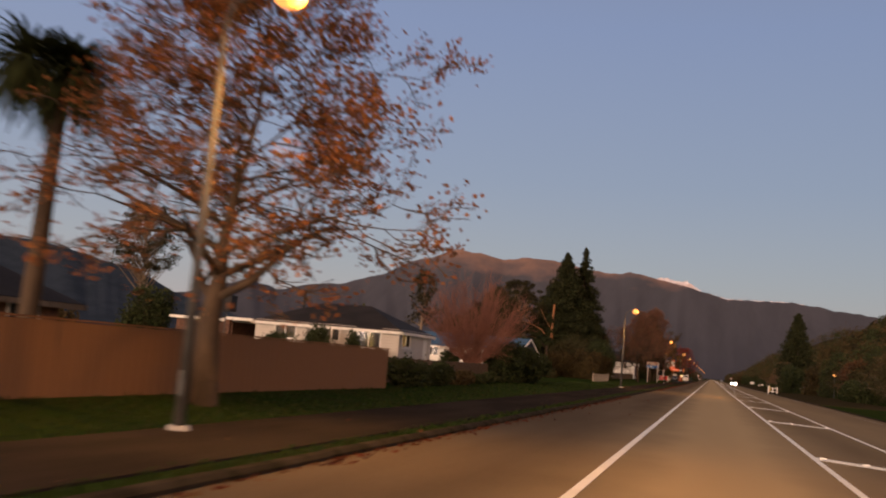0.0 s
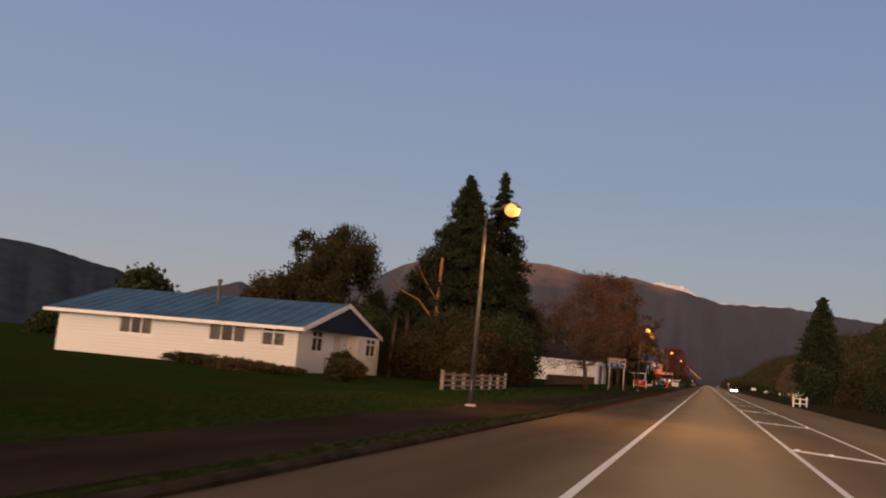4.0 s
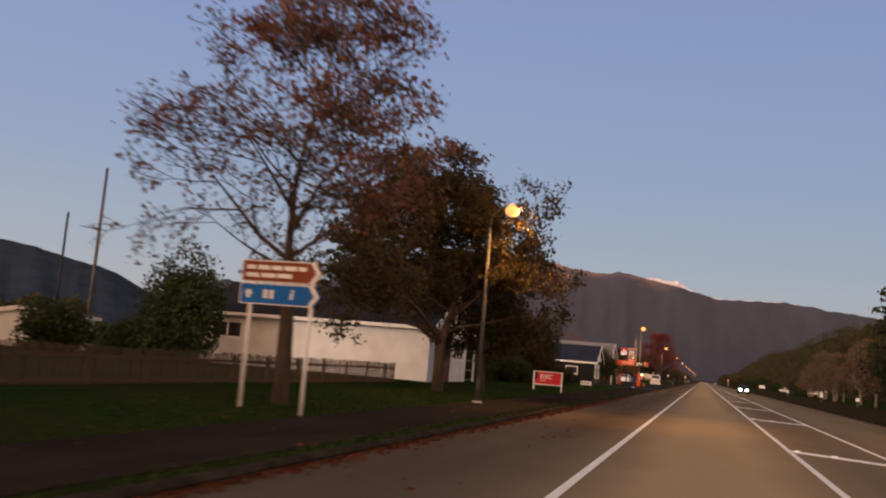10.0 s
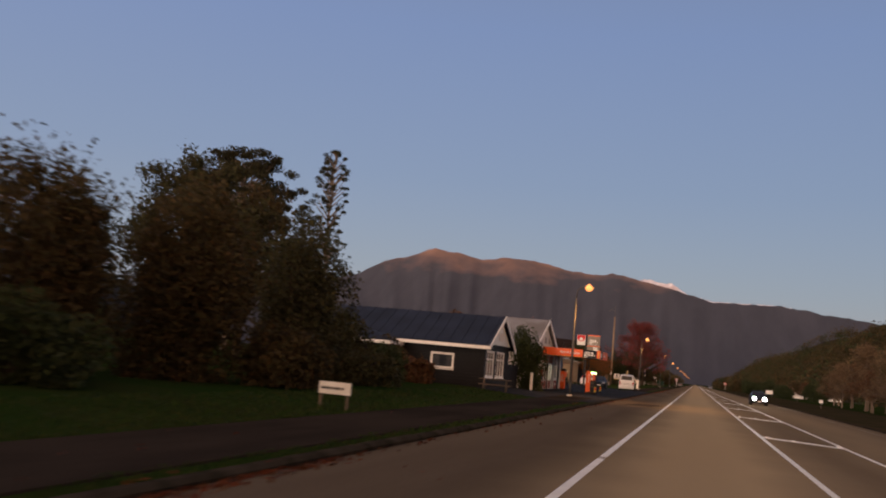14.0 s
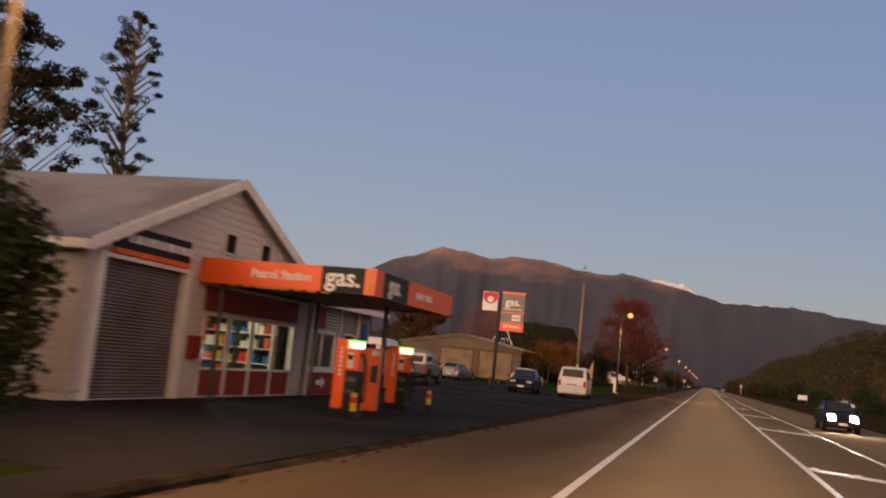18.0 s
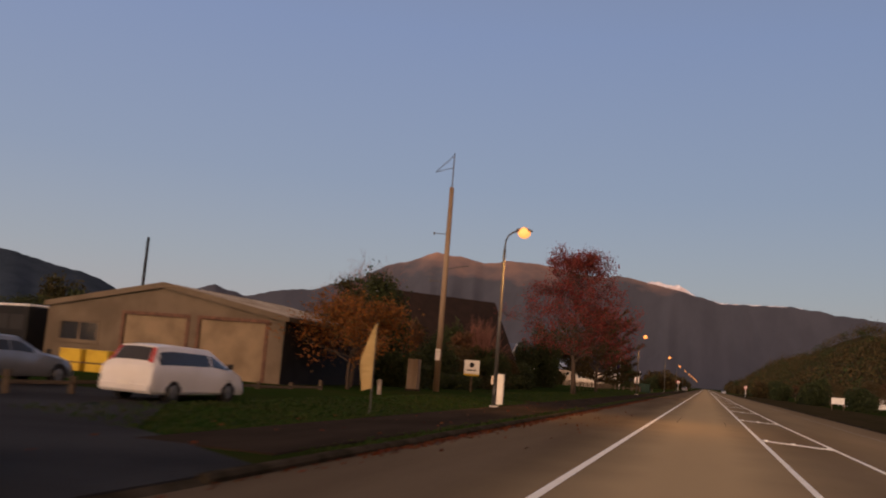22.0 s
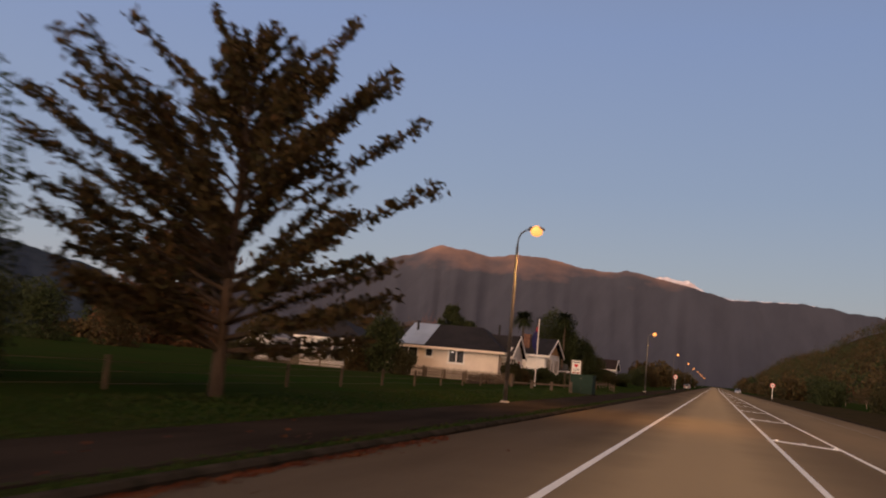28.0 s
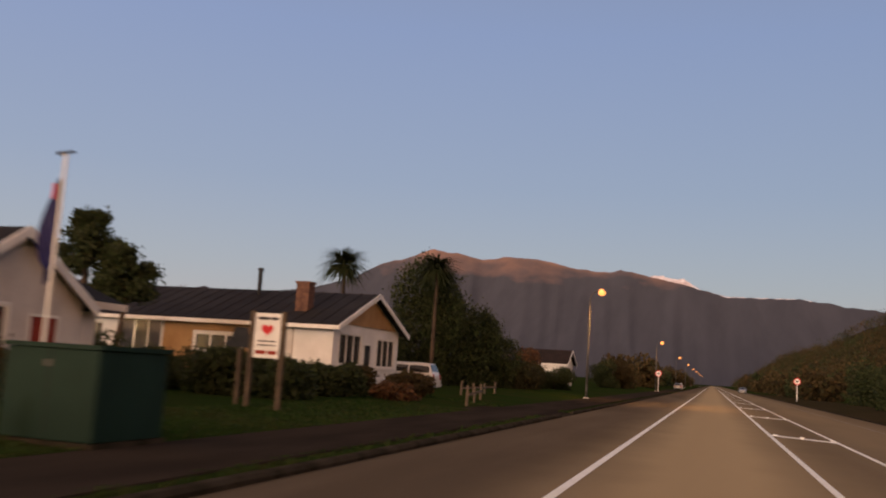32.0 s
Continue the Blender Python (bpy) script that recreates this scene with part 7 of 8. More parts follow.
# ---- far end: cabinet, heart sign, flag ----
gx = thing("green_cabinet", "dark green steel roadside cabinet on concrete", "cabinet", pose(-9.3, 442.0, 0.05))
part("body", box(nb(), -0.85, 0.85, -0.55, 1.2, 0.12, 1.48), M_GREENBOX, gx, bevel=0.025)
part("lid", box(nb(), -0.9, 0.9, -0.6, 1.25, 1.482, 1.55), M_GREENBOX, gx)
part("plinth", box(nb(), -0.9, 0.9, -0.6, 1.25, -0.05, 0.118), M_KERB, gx)
part("label_plate", box(nb(), -0.1, 0.0, -0.562, -0.552, 1.2, 1.3), M_STEEL, gx)
for sx in (-0.02,):
    part("door_seam", box(nb(), sx, sx + 0.02, -0.558, -0.552, 0.16, 1.44), M_DARKMETAL, gx)
hs = thing("heart_sign", "white panel sign with a red heart on two timber posts", "sign", pose(-11.3, 452.0, 0.05))
for x in (-0.46, 0.46):
    part("post", box(nb(), x - 0.06, x + 0.06, -0.06, 0.06, -0.1, 2.75), M_POST, hs)
hpn = part("panel", box(nb(), -0.39, 0.39, -0.03, 0.03, 1.5, 2.7), M_TRIM, hs)
outline = []
for k in range(28):
    a = k * math.tau / 28
    outline.append((0.0145 * 16 * math.sin(a) ** 3 * 0.75, 2.26 + 0.011 * (13 * math.cos(a) - 5 * math.cos(2 * a) - 2 * math.cos(3 * a) - math.cos(4 * a))))
part("heart", prism(nb(), outline, "y", -0.038, -0.032), M_REDSIGN, hpn)
words(hpn, M_DARKMETAL, -0.3, 0.3, -0.032, 2.52, 0.08, 2)
words(hpn, M_DARKMETAL, -0.26, 0.26, -0.032, 1.93, 0.04, 3)
words(hpn, M_DARKMETAL, -0.24, 0.24, -0.032, 1.82, 0.04, 8)
words(hpn, M_REDPANEL, -0.32, 0.32, -0.032, 1.6, 0.1, 5)
fp_ob = thing("flagpole", "white flagpole with a drooping dark flag", "flagpole", pose(-13.8, 446.5, 0.05))
part("pole", rod(nb(), (0, 0, -0.1), (0, 0, 5.75), 0.05, 0.035, 10), M_TRIM, fp_ob)
part("finial", rod(nb(), (-0.22, 0, 5.75), (0.22, 0, 5.8), 0.05, 0.03), M_DARKMETAL, fp_ob)
fb = nb()
rows_f = []
for k in range(13):
    z = 5.35 - 2.2 * k / 12
    w = 0.16 + 0.34 * math.sin(math.pi * min(1, k / 10)) ** 0.7
    rows_f.append([fb.verts.new((-w * j / 4, 0.07 * math.sin(j * 2.0 + k * 0.3), z - 0.1 * j)) for j in range(5)])
for a, b in zip(rows_f, rows_f[1:]):
    for j in range(4):
        fb.faces.new((a[j], a[j + 1], b[j + 1], b[j]))
part("flag", fb, M_NAVYSIGN, fp_ob, "drooping navy flag with a little red")
fs = nb()
box(fs, -0.15, -0.08, -0.11, -0.1, 4.7, 5.05)
part("flag_stripe", fs, M_REDSIGN, fp_ob)
hb = thing("hat_sign", "dark bush-hat shaped sign on a post", "sign", pose(-12.3, 452.4, 0.05))
part("post", box(nb(), -0.05, 0.05, -0.05, 0.05, -0.1, 1.7), M_POST, hb)
part("board", prism(nb(), [(-0.5, 1.85), (-0.3, 1.75), (0.3, 1.75), (0.5, 1.85), (0.28, 1.95), (0.2, 2.3), (-0.2, 2.3), (-0.28, 1.95)], "y", -0.06, -0.03), M_DARKMETAL, hb)

# ---- vehicles ----
def vehicle(name, label, category, m, W, stations, paint, glass_at, side_glass, lamps, wheel=0.31, axles=(-1.3, 1.3), lit=False, mirror=None, plates=((1, 0.42), (-1, 0.5))):
    """A lofted car or van, front at +y. stations: (y, floor z, belt z, top z, low, belt and top half-width as shares of W/2).
    glass_at: (windscreen, rear window) as spans of station numbers; side_glass: spans along the side; lamps: (head, tail) as (span, inner, outer)."""
    ob = thing(name, label, category, m)
    hw = W / 2
    st = np.array(stations, float)
    st[:, 4:] *= hw

    def station(p):
        i = min(max(int(p), 0), len(st) - 2)
        return st[i] + (st[i + 1] - st[i]) * (p - i)

    def ring(p):
        y, zf, zb, zt, wl, wb, wt = station(p)
        r = min(0.09, (zt - zb) * 0.35)
        mid = zf + (zb - zf) * 0.5
        half = [(0, zf), (wl * 0.93, zf), (wl, zf + 0.07), (max(wl, wb) + 0.012, mid), (wb, zb), ((wb + wt) / 2 + 0.006, (zb + zt - r) / 2), (wt, zt - r), (wt * 0.95, zt - r * 0.35), (wt * 0.82, zt), (wt * 0.45, zt + 0.012), (0, zt + 0.016)]
        return y, half

    def over(p, f):
        y, half = ring(p)
        top = half[6:]
        wt = top[0][0]
        z = np.interp(abs(f) * wt, [q[0] for q in top[::-1]], [q[1] for q in top[::-1]])
        return Vector((f * wt, y, z))

    def beside(p, v, sx):
        y, half = ring(p)
        a, b, c = half[4], half[5], half[6]
        x, z = (np.interp(v, (0, 0.5, 1), (a[0], b[0], c[0])), np.interp(v, (0, 0.5, 1), (a[1], b[1], c[1])))
        return Vector((sx * x, y, z))

    steps = sorted(set([float(k) for k in range(len(st))] + [k + 0.5 for k in range(len(st) - 1)]))
    c = nb()
    rows = []
    for p in steps:
        y, half = ring(p)
        pts = half + [(-x, z) for x, z in half[-2:0:-1]]
        rows.append([c.verts.new((x, y, z)) for x, z in pts])
    n = len(rows[0])
    for a, b in zip(rows, rows[1:]):
        for k in range(n):
            c.faces.new((a[k], a[(k + 1) % n], b[(k + 1) % n], b[k]))
    c.faces.new(rows[0])
    c.faces.new(rows[-1][::-1])
    body = part("body", c, paint, ob, smooth=True)
    body.data.set_sharp_from_angle(angle=radians(38))

    def patch(nm, surface, u0, u1, v0, v1, material, parent, lift=0.007, nu=6, nv=5, cut=0.0, label=""):
        g = nb()
        def spot(i, k):
            u, v = u0 + (u1 - u0) * i / nu, v0 + (v1 - v0) * k / nv
            e = 0.02
            p0 = surface(u, v)
            nrm = (surface(u + e, v) - surface(u - e, v)).cross(surface(u, v + e) - surface(u, v - e))
            nrm = nrm.normalized() if nrm.length > 1e-9 else Vector((0, 0, 1))
            if nrm.dot(p0 - Vector((0, p0.y * 0.7, 0.6))) < 0:
                nrm = -nrm
            return p0 + nrm * lift, p0 - nrm * 0.01
        grid = [[spot(i, k) for k in range(nv + 1)] for i in range(nu + 1)]
        vs = [[g.verts.new(q[0]) for q in r] for r in grid]
        for i in range(nu):
            for k in range(nv):
                g.faces.new((vs[i][k], vs[i + 1][k], vs[i + 1][k + 1], vs[i][k + 1]))
        loop = [(i, 0) for i in range(nu)] + [(nu, k) for k in range(nv)] + [(i, nv) for i in range(nu, 0, -1)] + [(0, k) for k in range(nv, 0, -1)]
        low = [g.verts.new(grid[i][k][1]) for i, k in loop]
        for q in range(len(loop)):
            (i, k), (i2, k2) = loop[q], loop[(q + 1) % len(loop)]
            g.faces.new((vs[i][k], low[q], low[(q + 1) % len(loop)], vs[i2][k2]))
        return part(nm, g, material, parent, label)
    patch("windscreen", over, *glass_at[0], -0.84, 0.84, M_CARGLASS, ob)
    if glass_at[1]:
        patch("rear_window", over, *glass_at[1], -0.8, 0.8, M_CARGLASS, ob)
    for sx in (-1, 1):
        for u0, u1, v0, v1 in side_glass:
            patch("side_window", lambda p, v: beside(p, v, sx), u0, u1, v0, v1, M_CARGLASS, ob)
        (h0, h1), hi, ho = lamps[0]
        patch("headlight", over, h0, h1, sx * hi, sx * ho, M_HEADLIGHT if lit else M_LENSCLEAR, ob, 0.012, label="bright headlight" if lit else "")
        (t0, t1), ti, to = lamps[1]
        patch("tail_light", over, t0, t1, sx * ti, sx * to, M_LENSRED, ob, 0.012)
        for y in axles:
            w = nb()
            rod(w, (sx * (hw - 0.2), y, wheel), (sx * (hw + 0.012), y, wheel), wheel, wheel * 0.97, 22)
            tyre = part("wheel", w, M_TYRE, ob)
            part("rim", rod(nb(), (sx * (hw + 0.004), y, wheel), (sx * (hw + 0.024), y, wheel), wheel * 0.64, wheel * 0.56, 14), M_RIM, tyre)
            arch = nb()
            prism(arch, [(y + math.cos(q * math.pi / 8) * wheel * 1.16, wheel + math.sin(q * math.pi / 8) * wheel * 1.16) for q in range(9)], "x", sx * (hw - 0.012), sx * (hw + 0.006))
            part("wheel_arch", arch, M_PLASTIC, ob)
        if mirror:
            my, mz = mirror
            part("mirror", box(nb(), sx * (hw + 0.07) - 0.09, sx * (hw + 0.07) + 0.07, my - 0.05, my + 0.05, mz, mz + 0.16), M_PLASTIC, ob, bevel=0.03)
    front, back = st[-1][0], st[0][0]
    part("front_intake", box(nb(), -0.42, 0.42, front - 0.03, front + 0.012, 0.3, 0.42), M_PLASTIC, ob, bevel=0.01)
    part("rear_bumper", box(nb(), -hw * 0.93, hw * 0.93, back - 0.05, back + 0.03, 0.32, 0.5), paint, ob, bevel=0.03)
    for way, z in plates:
        y = front + 0.02 if way > 0 else back - 0.058
        part("plate_bar", box(nb(), -0.2, 0.2, y - 0.006, y + 0.006, z - 0.055, z + 0.055), M_TRIM, ob)
    return ob


def hatch(L, tall=1.44, bonnet=0.0, roof=0.5):
    """Stations of a hatchback or wagon; roof: where its roof ends, from the tail."""
    h = L / 2
    b = bonnet
    return [(-h, 0.32, 0.5, 0.58, 0.9, 0.9, 0.84), (-h + 0.03, 0.27, 0.78 + b, 0.92 + b, 0.96, 0.96, 0.88), (-h + 0.1, 0.25, 0.9 + b, 1.0 + b, 0.98, 0.97, 0.86), (-h + roof, 0.24, 0.94 + b, tall - 0.05, 1, 0.98, 0.7), (-h + roof + 0.7, 0.24, 0.94 + b, tall, 1, 0.98, 0.72),
            (h - 2.15, 0.24, 0.93 + b, tall - 0.02, 1, 0.98, 0.72), (h - 1.25, 0.24, 0.9 + b, 0.98 + b, 1, 0.97, 0.82), (h - 0.6, 0.23, 0.8 + b, 0.9 + b, 0.99, 0.95, 0.8), (h - 0.14, 0.22, 0.62 + b, 0.75 + b, 0.95, 0.91, 0.8), (h - 0.02, 0.24, 0.46, 0.56, 0.88, 0.86, 0.78), (h, 0.28, 0.38, 0.42, 0.84, 0.82, 0.76)]


HATCH_GLASS = ((5.1, 5.92), (2.15, 2.9))
HATCH_SIDE = ((2.75, 4.35, 0.14, 0.86), (4.42, 5.5, 0.14, 0.86))
HATCH_LAMPS = (((7.85, 8.5), 0.5, 0.97), ((0.35, 1.6), 0.68, 0.98))
VAN = [(-2.25, 0.34, 0.4, 0.46, 0.9, 0.9, 0.88), (-2.27, 0.3, 0.6, 0.68, 0.95, 0.95, 0.93), (-2.26, 0.28, 0.92, 1.06, 0.97, 0.97, 0.95), (-2.22, 0.27, 1.04, 1.16, 0.99, 0.98, 0.94), (-2.07, 0.27, 1.1, 1.7, 1, 0.99, 0.88), (-1.93, 0.27, 1.1, 1.82, 1, 0.99, 0.86),
       (-1.0, 0.27, 1.1, 1.88, 1, 0.99, 0.87), (0.4, 0.27, 1.1, 1.87, 1, 0.99, 0.87), (1.15, 0.27, 1.08, 1.8, 1, 0.99, 0.85), (2.0, 0.27, 1.04, 1.14, 1, 0.98, 0.86), (2.18, 0.28, 0.8, 0.92, 0.97, 0.96, 0.86), (2.25, 0.3, 0.5, 0.6, 0.92, 0.92, 0.86)]
van = vehicle("van", "white passenger van parked on the forecourt, seen from behind", "van", pose(-7.95, 296.1, 0.09, 0, 0, 3), 1.72, VAN, M_CARWHITE, ((8.1, 8.9), (3.2, 4.15)), ((4.6, 6.35, 0.12, 0.8), (6.42, 7.35, 0.12, 0.8), (7.5, 8.5, 0.12, 0.82)), (((9.6, 10.6), 0.55, 0.95), ((1.15, 2.2), 0.83, 1.0)), 0.32, (-1.25, 1.45), mirror=(1.45, 1.12), plates=((1, 0.5),))
part("tailgate_handle", box(nb(), -0.32, 0.32, -2.285, -2.262, 0.8, 0.85), M_BLACKSIGN, van, bevel=0.008)
part("plate_bar", box(nb(), -0.16, 0.16, -2.287, -2.275, 0.64, 0.74), M_TRIM, van)
part("door_badge", box(nb(), 0.868, 0.876, -0.7, -0.1, 0.9, 0.94), M_LENSRED, van, "dark red strip on the side")
vehicle("hatchback", "near-black navy wagon parked facing the road", "car", pose(-11.12, 296.0, 0.09, 0, 0, 184), 1.7, hatch(4.2, 1.42, -0.02, 0.45), M_CARNAVY, HATCH_GLASS, HATCH_SIDE, HATCH_LAMPS, mirror=(0.85, 0.92))
vehicle("people_mover", "white people mover parked on the grass edge", "car", pose(-14.25, 313.1, 0.04, 0, 0, -4), 1.72, hatch(4.5, 1.56, 0.04, 0.42)[:5] + [(0.55, 0.24, 0.98, 1.5, 1, 0.98, 0.72), (1.55, 0.24, 0.92, 1.0, 1, 0.97, 0.82), (1.9, 0.23, 0.8, 0.86, 0.98, 0.95, 0.8), (2.15, 0.22, 0.6, 0.7, 0.95, 0.91, 0.8), (2.24, 0.24, 0.46, 0.56, 0.88, 0.86, 0.78), (2.26, 0.28, 0.38, 0.42, 0.84, 0.82, 0.76)], M_CARWHITE, HATCH_GLASS, ((2.8, 4.9, 0.1, 0.84), (4.95, 5.65, 0.1, 0.84)), (((7.3, 8.4), 0.5, 0.96), ((2.1, 2.95), 0.83, 0.99)), mirror=(1.2, 0.98))
vehicle("hatchback", "silver hatchback parked before the shed, seen from behind", "car", pose(-20.2, 313.0, 0.09, 0, 0, -7), 1.68, hatch(4.0), M_CARSILVER, HATCH_GLASS, HATCH_SIDE, HATCH_LAMPS, mirror=(0.75, 0.95))
UTE = [(-0.5, 0.55, 1.0, 1.08, 1, 1, 0.92), (-0.45, 0.5, 1.14, 1.2, 1, 0.98, 0.88), (-0.3, 0.5, 1.16, 1.72, 1, 0.98, 0.74), (0.0, 0.5, 1.16, 1.78, 1, 0.98, 0.75), (0.5, 0.5, 1.15, 1.75, 1, 0.98, 0.74), (1.1, 0.5, 1.12, 1.2, 1, 0.97, 0.86), (2.1, 0.5, 1.0, 1.08, 0.98, 0.95, 0.84), (2.3, 0.48, 0.8, 0.92, 0.95, 0.93, 0.84), (2.36, 0.5, 0.62, 0.7, 0.9, 0.9, 0.84)]
ute = vehicle("pickup_truck", "lifted grey pickup truck with a white canopy on its tray", "pickup truck", pose(-16.2, 290.0, 0.12, 0, 0, 4), 1.76, UTE, M_CARUTE, ((4.12, 4.9), (1.2, 1.9)), ((1.95, 2.9, 0.14, 0.84), (3.0, 4.5, 0.14, 0.84)), (((6.5, 7.3), 0.55, 0.95), ((0.2, 0.8), 0.9, 0.98)), 0.42, (-1.55, 1.45), mirror=(0.75, 1.16), plates=())
tray = part("tray", box(nb(), -0.87, 0.87, -2.38, -0.53, 0.62, 1.16), M_CARUTE, ute, "silver-grey tray", bevel=0.03)
part("tailgate", box(nb(), -0.74, 0.74, -2.41, -2.382, 0.68, 1.1), M_CARUTE, tray, bevel=0.012)
for sx in (-1, 1):
    part("tail_light", box(nb(), sx * 0.8 - 0.05, sx * 0.8 + 0.05, -2.405, -2.382, 0.78, 1.04), M_LENSRED, tray)
    part("flare", prism(nb(), [(-1.55 + math.cos(q * math.pi / 8) * 0.52, 0.44 + math.sin(q * math.pi / 8) * 0.5) for q in range(9)], "x", sx * 0.872, sx * 0.91), M_PLASTIC, tray)
part("rear_step", box(nb(), -0.8, 0.8, -2.5, -2.42, 0.5, 0.6), M_DARKMETAL, tray)
part("plate_bar", box(nb(), -0.2, 0.2, -2.425, -2.412, 0.7, 0.81), M_TRIM, tray)
hard = nb()
prism(hard, [(-2.34, 1.165), (-0.55, 1.165), (-0.55, 1.72), (-0.7, 1.76), (-2.0, 1.76), (-2.14, 1.7)], "x", -0.78, 0.78)
hard_top = part("canopy", hard, M_CARWHITE, ute, "white canopy on the tray", bevel=0.05)
for sx in (-1, 1):
    part("canopy_window", box(nb(), sx * 0.784 - 0.006, sx * 0.784 + 0.006, -1.95, -0.75, 1.34, 1.6), M_BLACKSIGN, hard_top, "dark canopy window")
rearg = nb()
prism(rearg, [(-2.325, 1.25), (-2.30, 1.25), (-2.165, 1.6), (-2.19, 1.6)], "x", -0.62, 0.62)
part("canopy_rear_window", rearg, M_CARGLASS, hard_top)
CAMPER = [(-2.76, 0.4, 0.46, 0.52, 0.95, 0.95, 0.93), (-2.8, 0.36, 0.8, 0.9, 0.97, 0.97, 0.95), (-2.78, 0.34, 1.2, 1.4, 0.99, 0.99, 0.95), (-2.72, 0.34, 1.32, 2.1, 1, 0.99, 0.91), (-2.6, 0.34, 1.32, 2.42, 1, 0.99, 0.86), (-1.0, 0.34, 1.32, 2.48, 1, 0.99, 0.87), (0.7, 0.34, 1.32, 2.42, 1, 0.99, 0.86), (1.25, 0.34, 1.3, 2.2, 1, 0.99, 0.84), (2.1, 0.34, 1.2, 1.3, 1, 0.98, 0.86), (2.65, 0.32, 0.9, 1.02, 0.97, 0.95, 0.84), (2.8, 0.34, 0.5, 0.62, 0.93, 0.92, 0.84)]
camper = vehicle("campervan", "tall white campervan with a roof rack", "campervan", pose(-19.4, 291.6, 0.09, 0, 0, 5), 1.95, CAMPER, M_CARWHITE, ((7.1, 7.92), None), ((4.25, 4.95, 0.08, 0.66), (5.02, 5.75, 0.08, 0.66), (6.3, 7.45, 0.06, 0.7)), (((8.6, 9.5), 0.5, 0.95), ((1.0, 1.75), 0.86, 1.0)), 0.35, (-1.75, 1.85), mirror=(1.6, 1.32))
rk_bm = nb()
for k in range(6):
    rod(rk_bm, (-0.8, -2.4 + k * 0.6, 2.55), (0.8, -2.4 + k * 0.6, 2.55), 0.02)
for sx in (-0.8, 0.8):
    rod(rk_bm, (sx, -2.45, 2.55), (sx, 0.7, 2.55), 0.02)
    rod(rk_bm, (sx, -2.4, 2.43), (sx, -2.4, 2.55), 0.02)
    rod(rk_bm, (sx, 0.6, 2.43), (sx, 0.6, 2.55), 0.02)
part("roof_rack", rk_bm, M_STEEL, camper)
M_CURTAINED = mat("curtained_glass", (0.20, 0.15, 0.11), 0.2, (0.15, 0.11, 0.08), 2.0, spec=0.6)
for sx in (-1, 1):
    rw = nb()
    prism(rw, [(-2.80, 1.42), (-2.76, 1.42), (-2.712, 2.05), (-2.752, 2.05)], "x", sx * 0.41 - 0.32, sx * 0.41 + 0.32)
    part("rear_door_window", rw, M_CURTAINED, camper, "curtained rear door window", bevel=0.01)
bus = thing("bus", "dark long bus with a white roof parked by the paddock", "bus", pose(-38.5, 332.3, 0.3, 0, 0, 72))
part("body", box(nb(), -1.2, 1.2, -5.0, 5.0, 0.4, 2.75), M_CARBLACK, bus, bevel=0.08)
part("roof", box(nb(), -1.18, 1.18, -4.95, 4.95, 2.752, 2.88), M_CARWHITE, bus, bevel=0.05)
for k in range(5):
    for sx in (-1, 1):
        part("window", box(nb(), sx * 1.2 - 0.008, sx * 1.2 + 0.008, -4.6 + k * 1.5, -3.3 + k * 1.5, 1.5, 2.3), M_BLACKSIGN, bus, "dark window")
part("windscreen", box(nb(), -1.05, 1.05, 4.995, 5.01, 1.3, 2.4), M_CARGLASS, bus)
# white and red of the bus's front, placed on its side to fit the camera's view
part("front_panel", box(nb(), -1.215, -1.202, 3.75, 4.95, 1.3, 2.5), M_CARWHITE, bus, "white panel for the bus's front, set on the side in view")
part("red_stripe", box(nb(), -1.215, -1.202, 3.5, 4.95, 0.95, 1.28), M_REDPANEL, bus)
for yy in (-3.2, 3.0):
    for sx in (-1, 1):
        part("wheel", rod(nb(), (sx * 0.9, yy, 0.45), (sx * 1.22, yy, 0.45), 0.45, 0.45, 18), M_TYRE, bus)
vehicle("suv", "white four-wheel drive parked beside the gabled house", "car", pose(-18.1, 482.7, 0.12, 0, 0, 90), 1.85, hatch(4.6, 1.7, 0.1, 0.35), M_CARWHITE, HATCH_GLASS, HATCH_SIDE, HATCH_LAMPS, 0.36, (-1.4, 1.4), mirror=(0.95, 1.05))
vehicle("oncoming_car", "oncoming car with its headlights on", "car", pose(6.4, 290.0, 0.0, 0, 0, 180), 1.75, hatch(4.4, 1.48), M_CARBLACK, HATCH_GLASS, HATCH_SIDE, (((7.4, 8.9), 0.5, 0.96), ((0.35, 1.6), 0.68, 0.98)), lit=True, mirror=(0.9, 0.95))
for sx in (-0.6, 0.6):
    beam = new("headlamp_beam", bpy.data.lights.new("headlamp_beam", "SPOT"))
    beam.data.energy, beam.data.color, beam.data.spot_size, beam.data.spot_blend, beam.data.shadow_soft_size = 2600.0, (1.0, 0.95, 0.85), radians(54), 0.9, 0.08
    beam.matrix_world = look((6.4 + sx, 287.7, 0.68), (6.4 + sx * 2, 268.0, 0.0))
for k, (x, y, rz) in enumerate(((-7.2, 640.0, 2), (-7.4, 655.0, 0), (7.0, 655.0, 180))):
    vehicle("parked_car", "pale car parked far along the road", "car", pose(x, y, 0.05, 0, 0, rz), 1.7, hatch(4.2), M_CARWHITE if k % 2 else M_CARSILVER, HATCH_GLASS, HATCH_SIDE, HATCH_LAMPS)

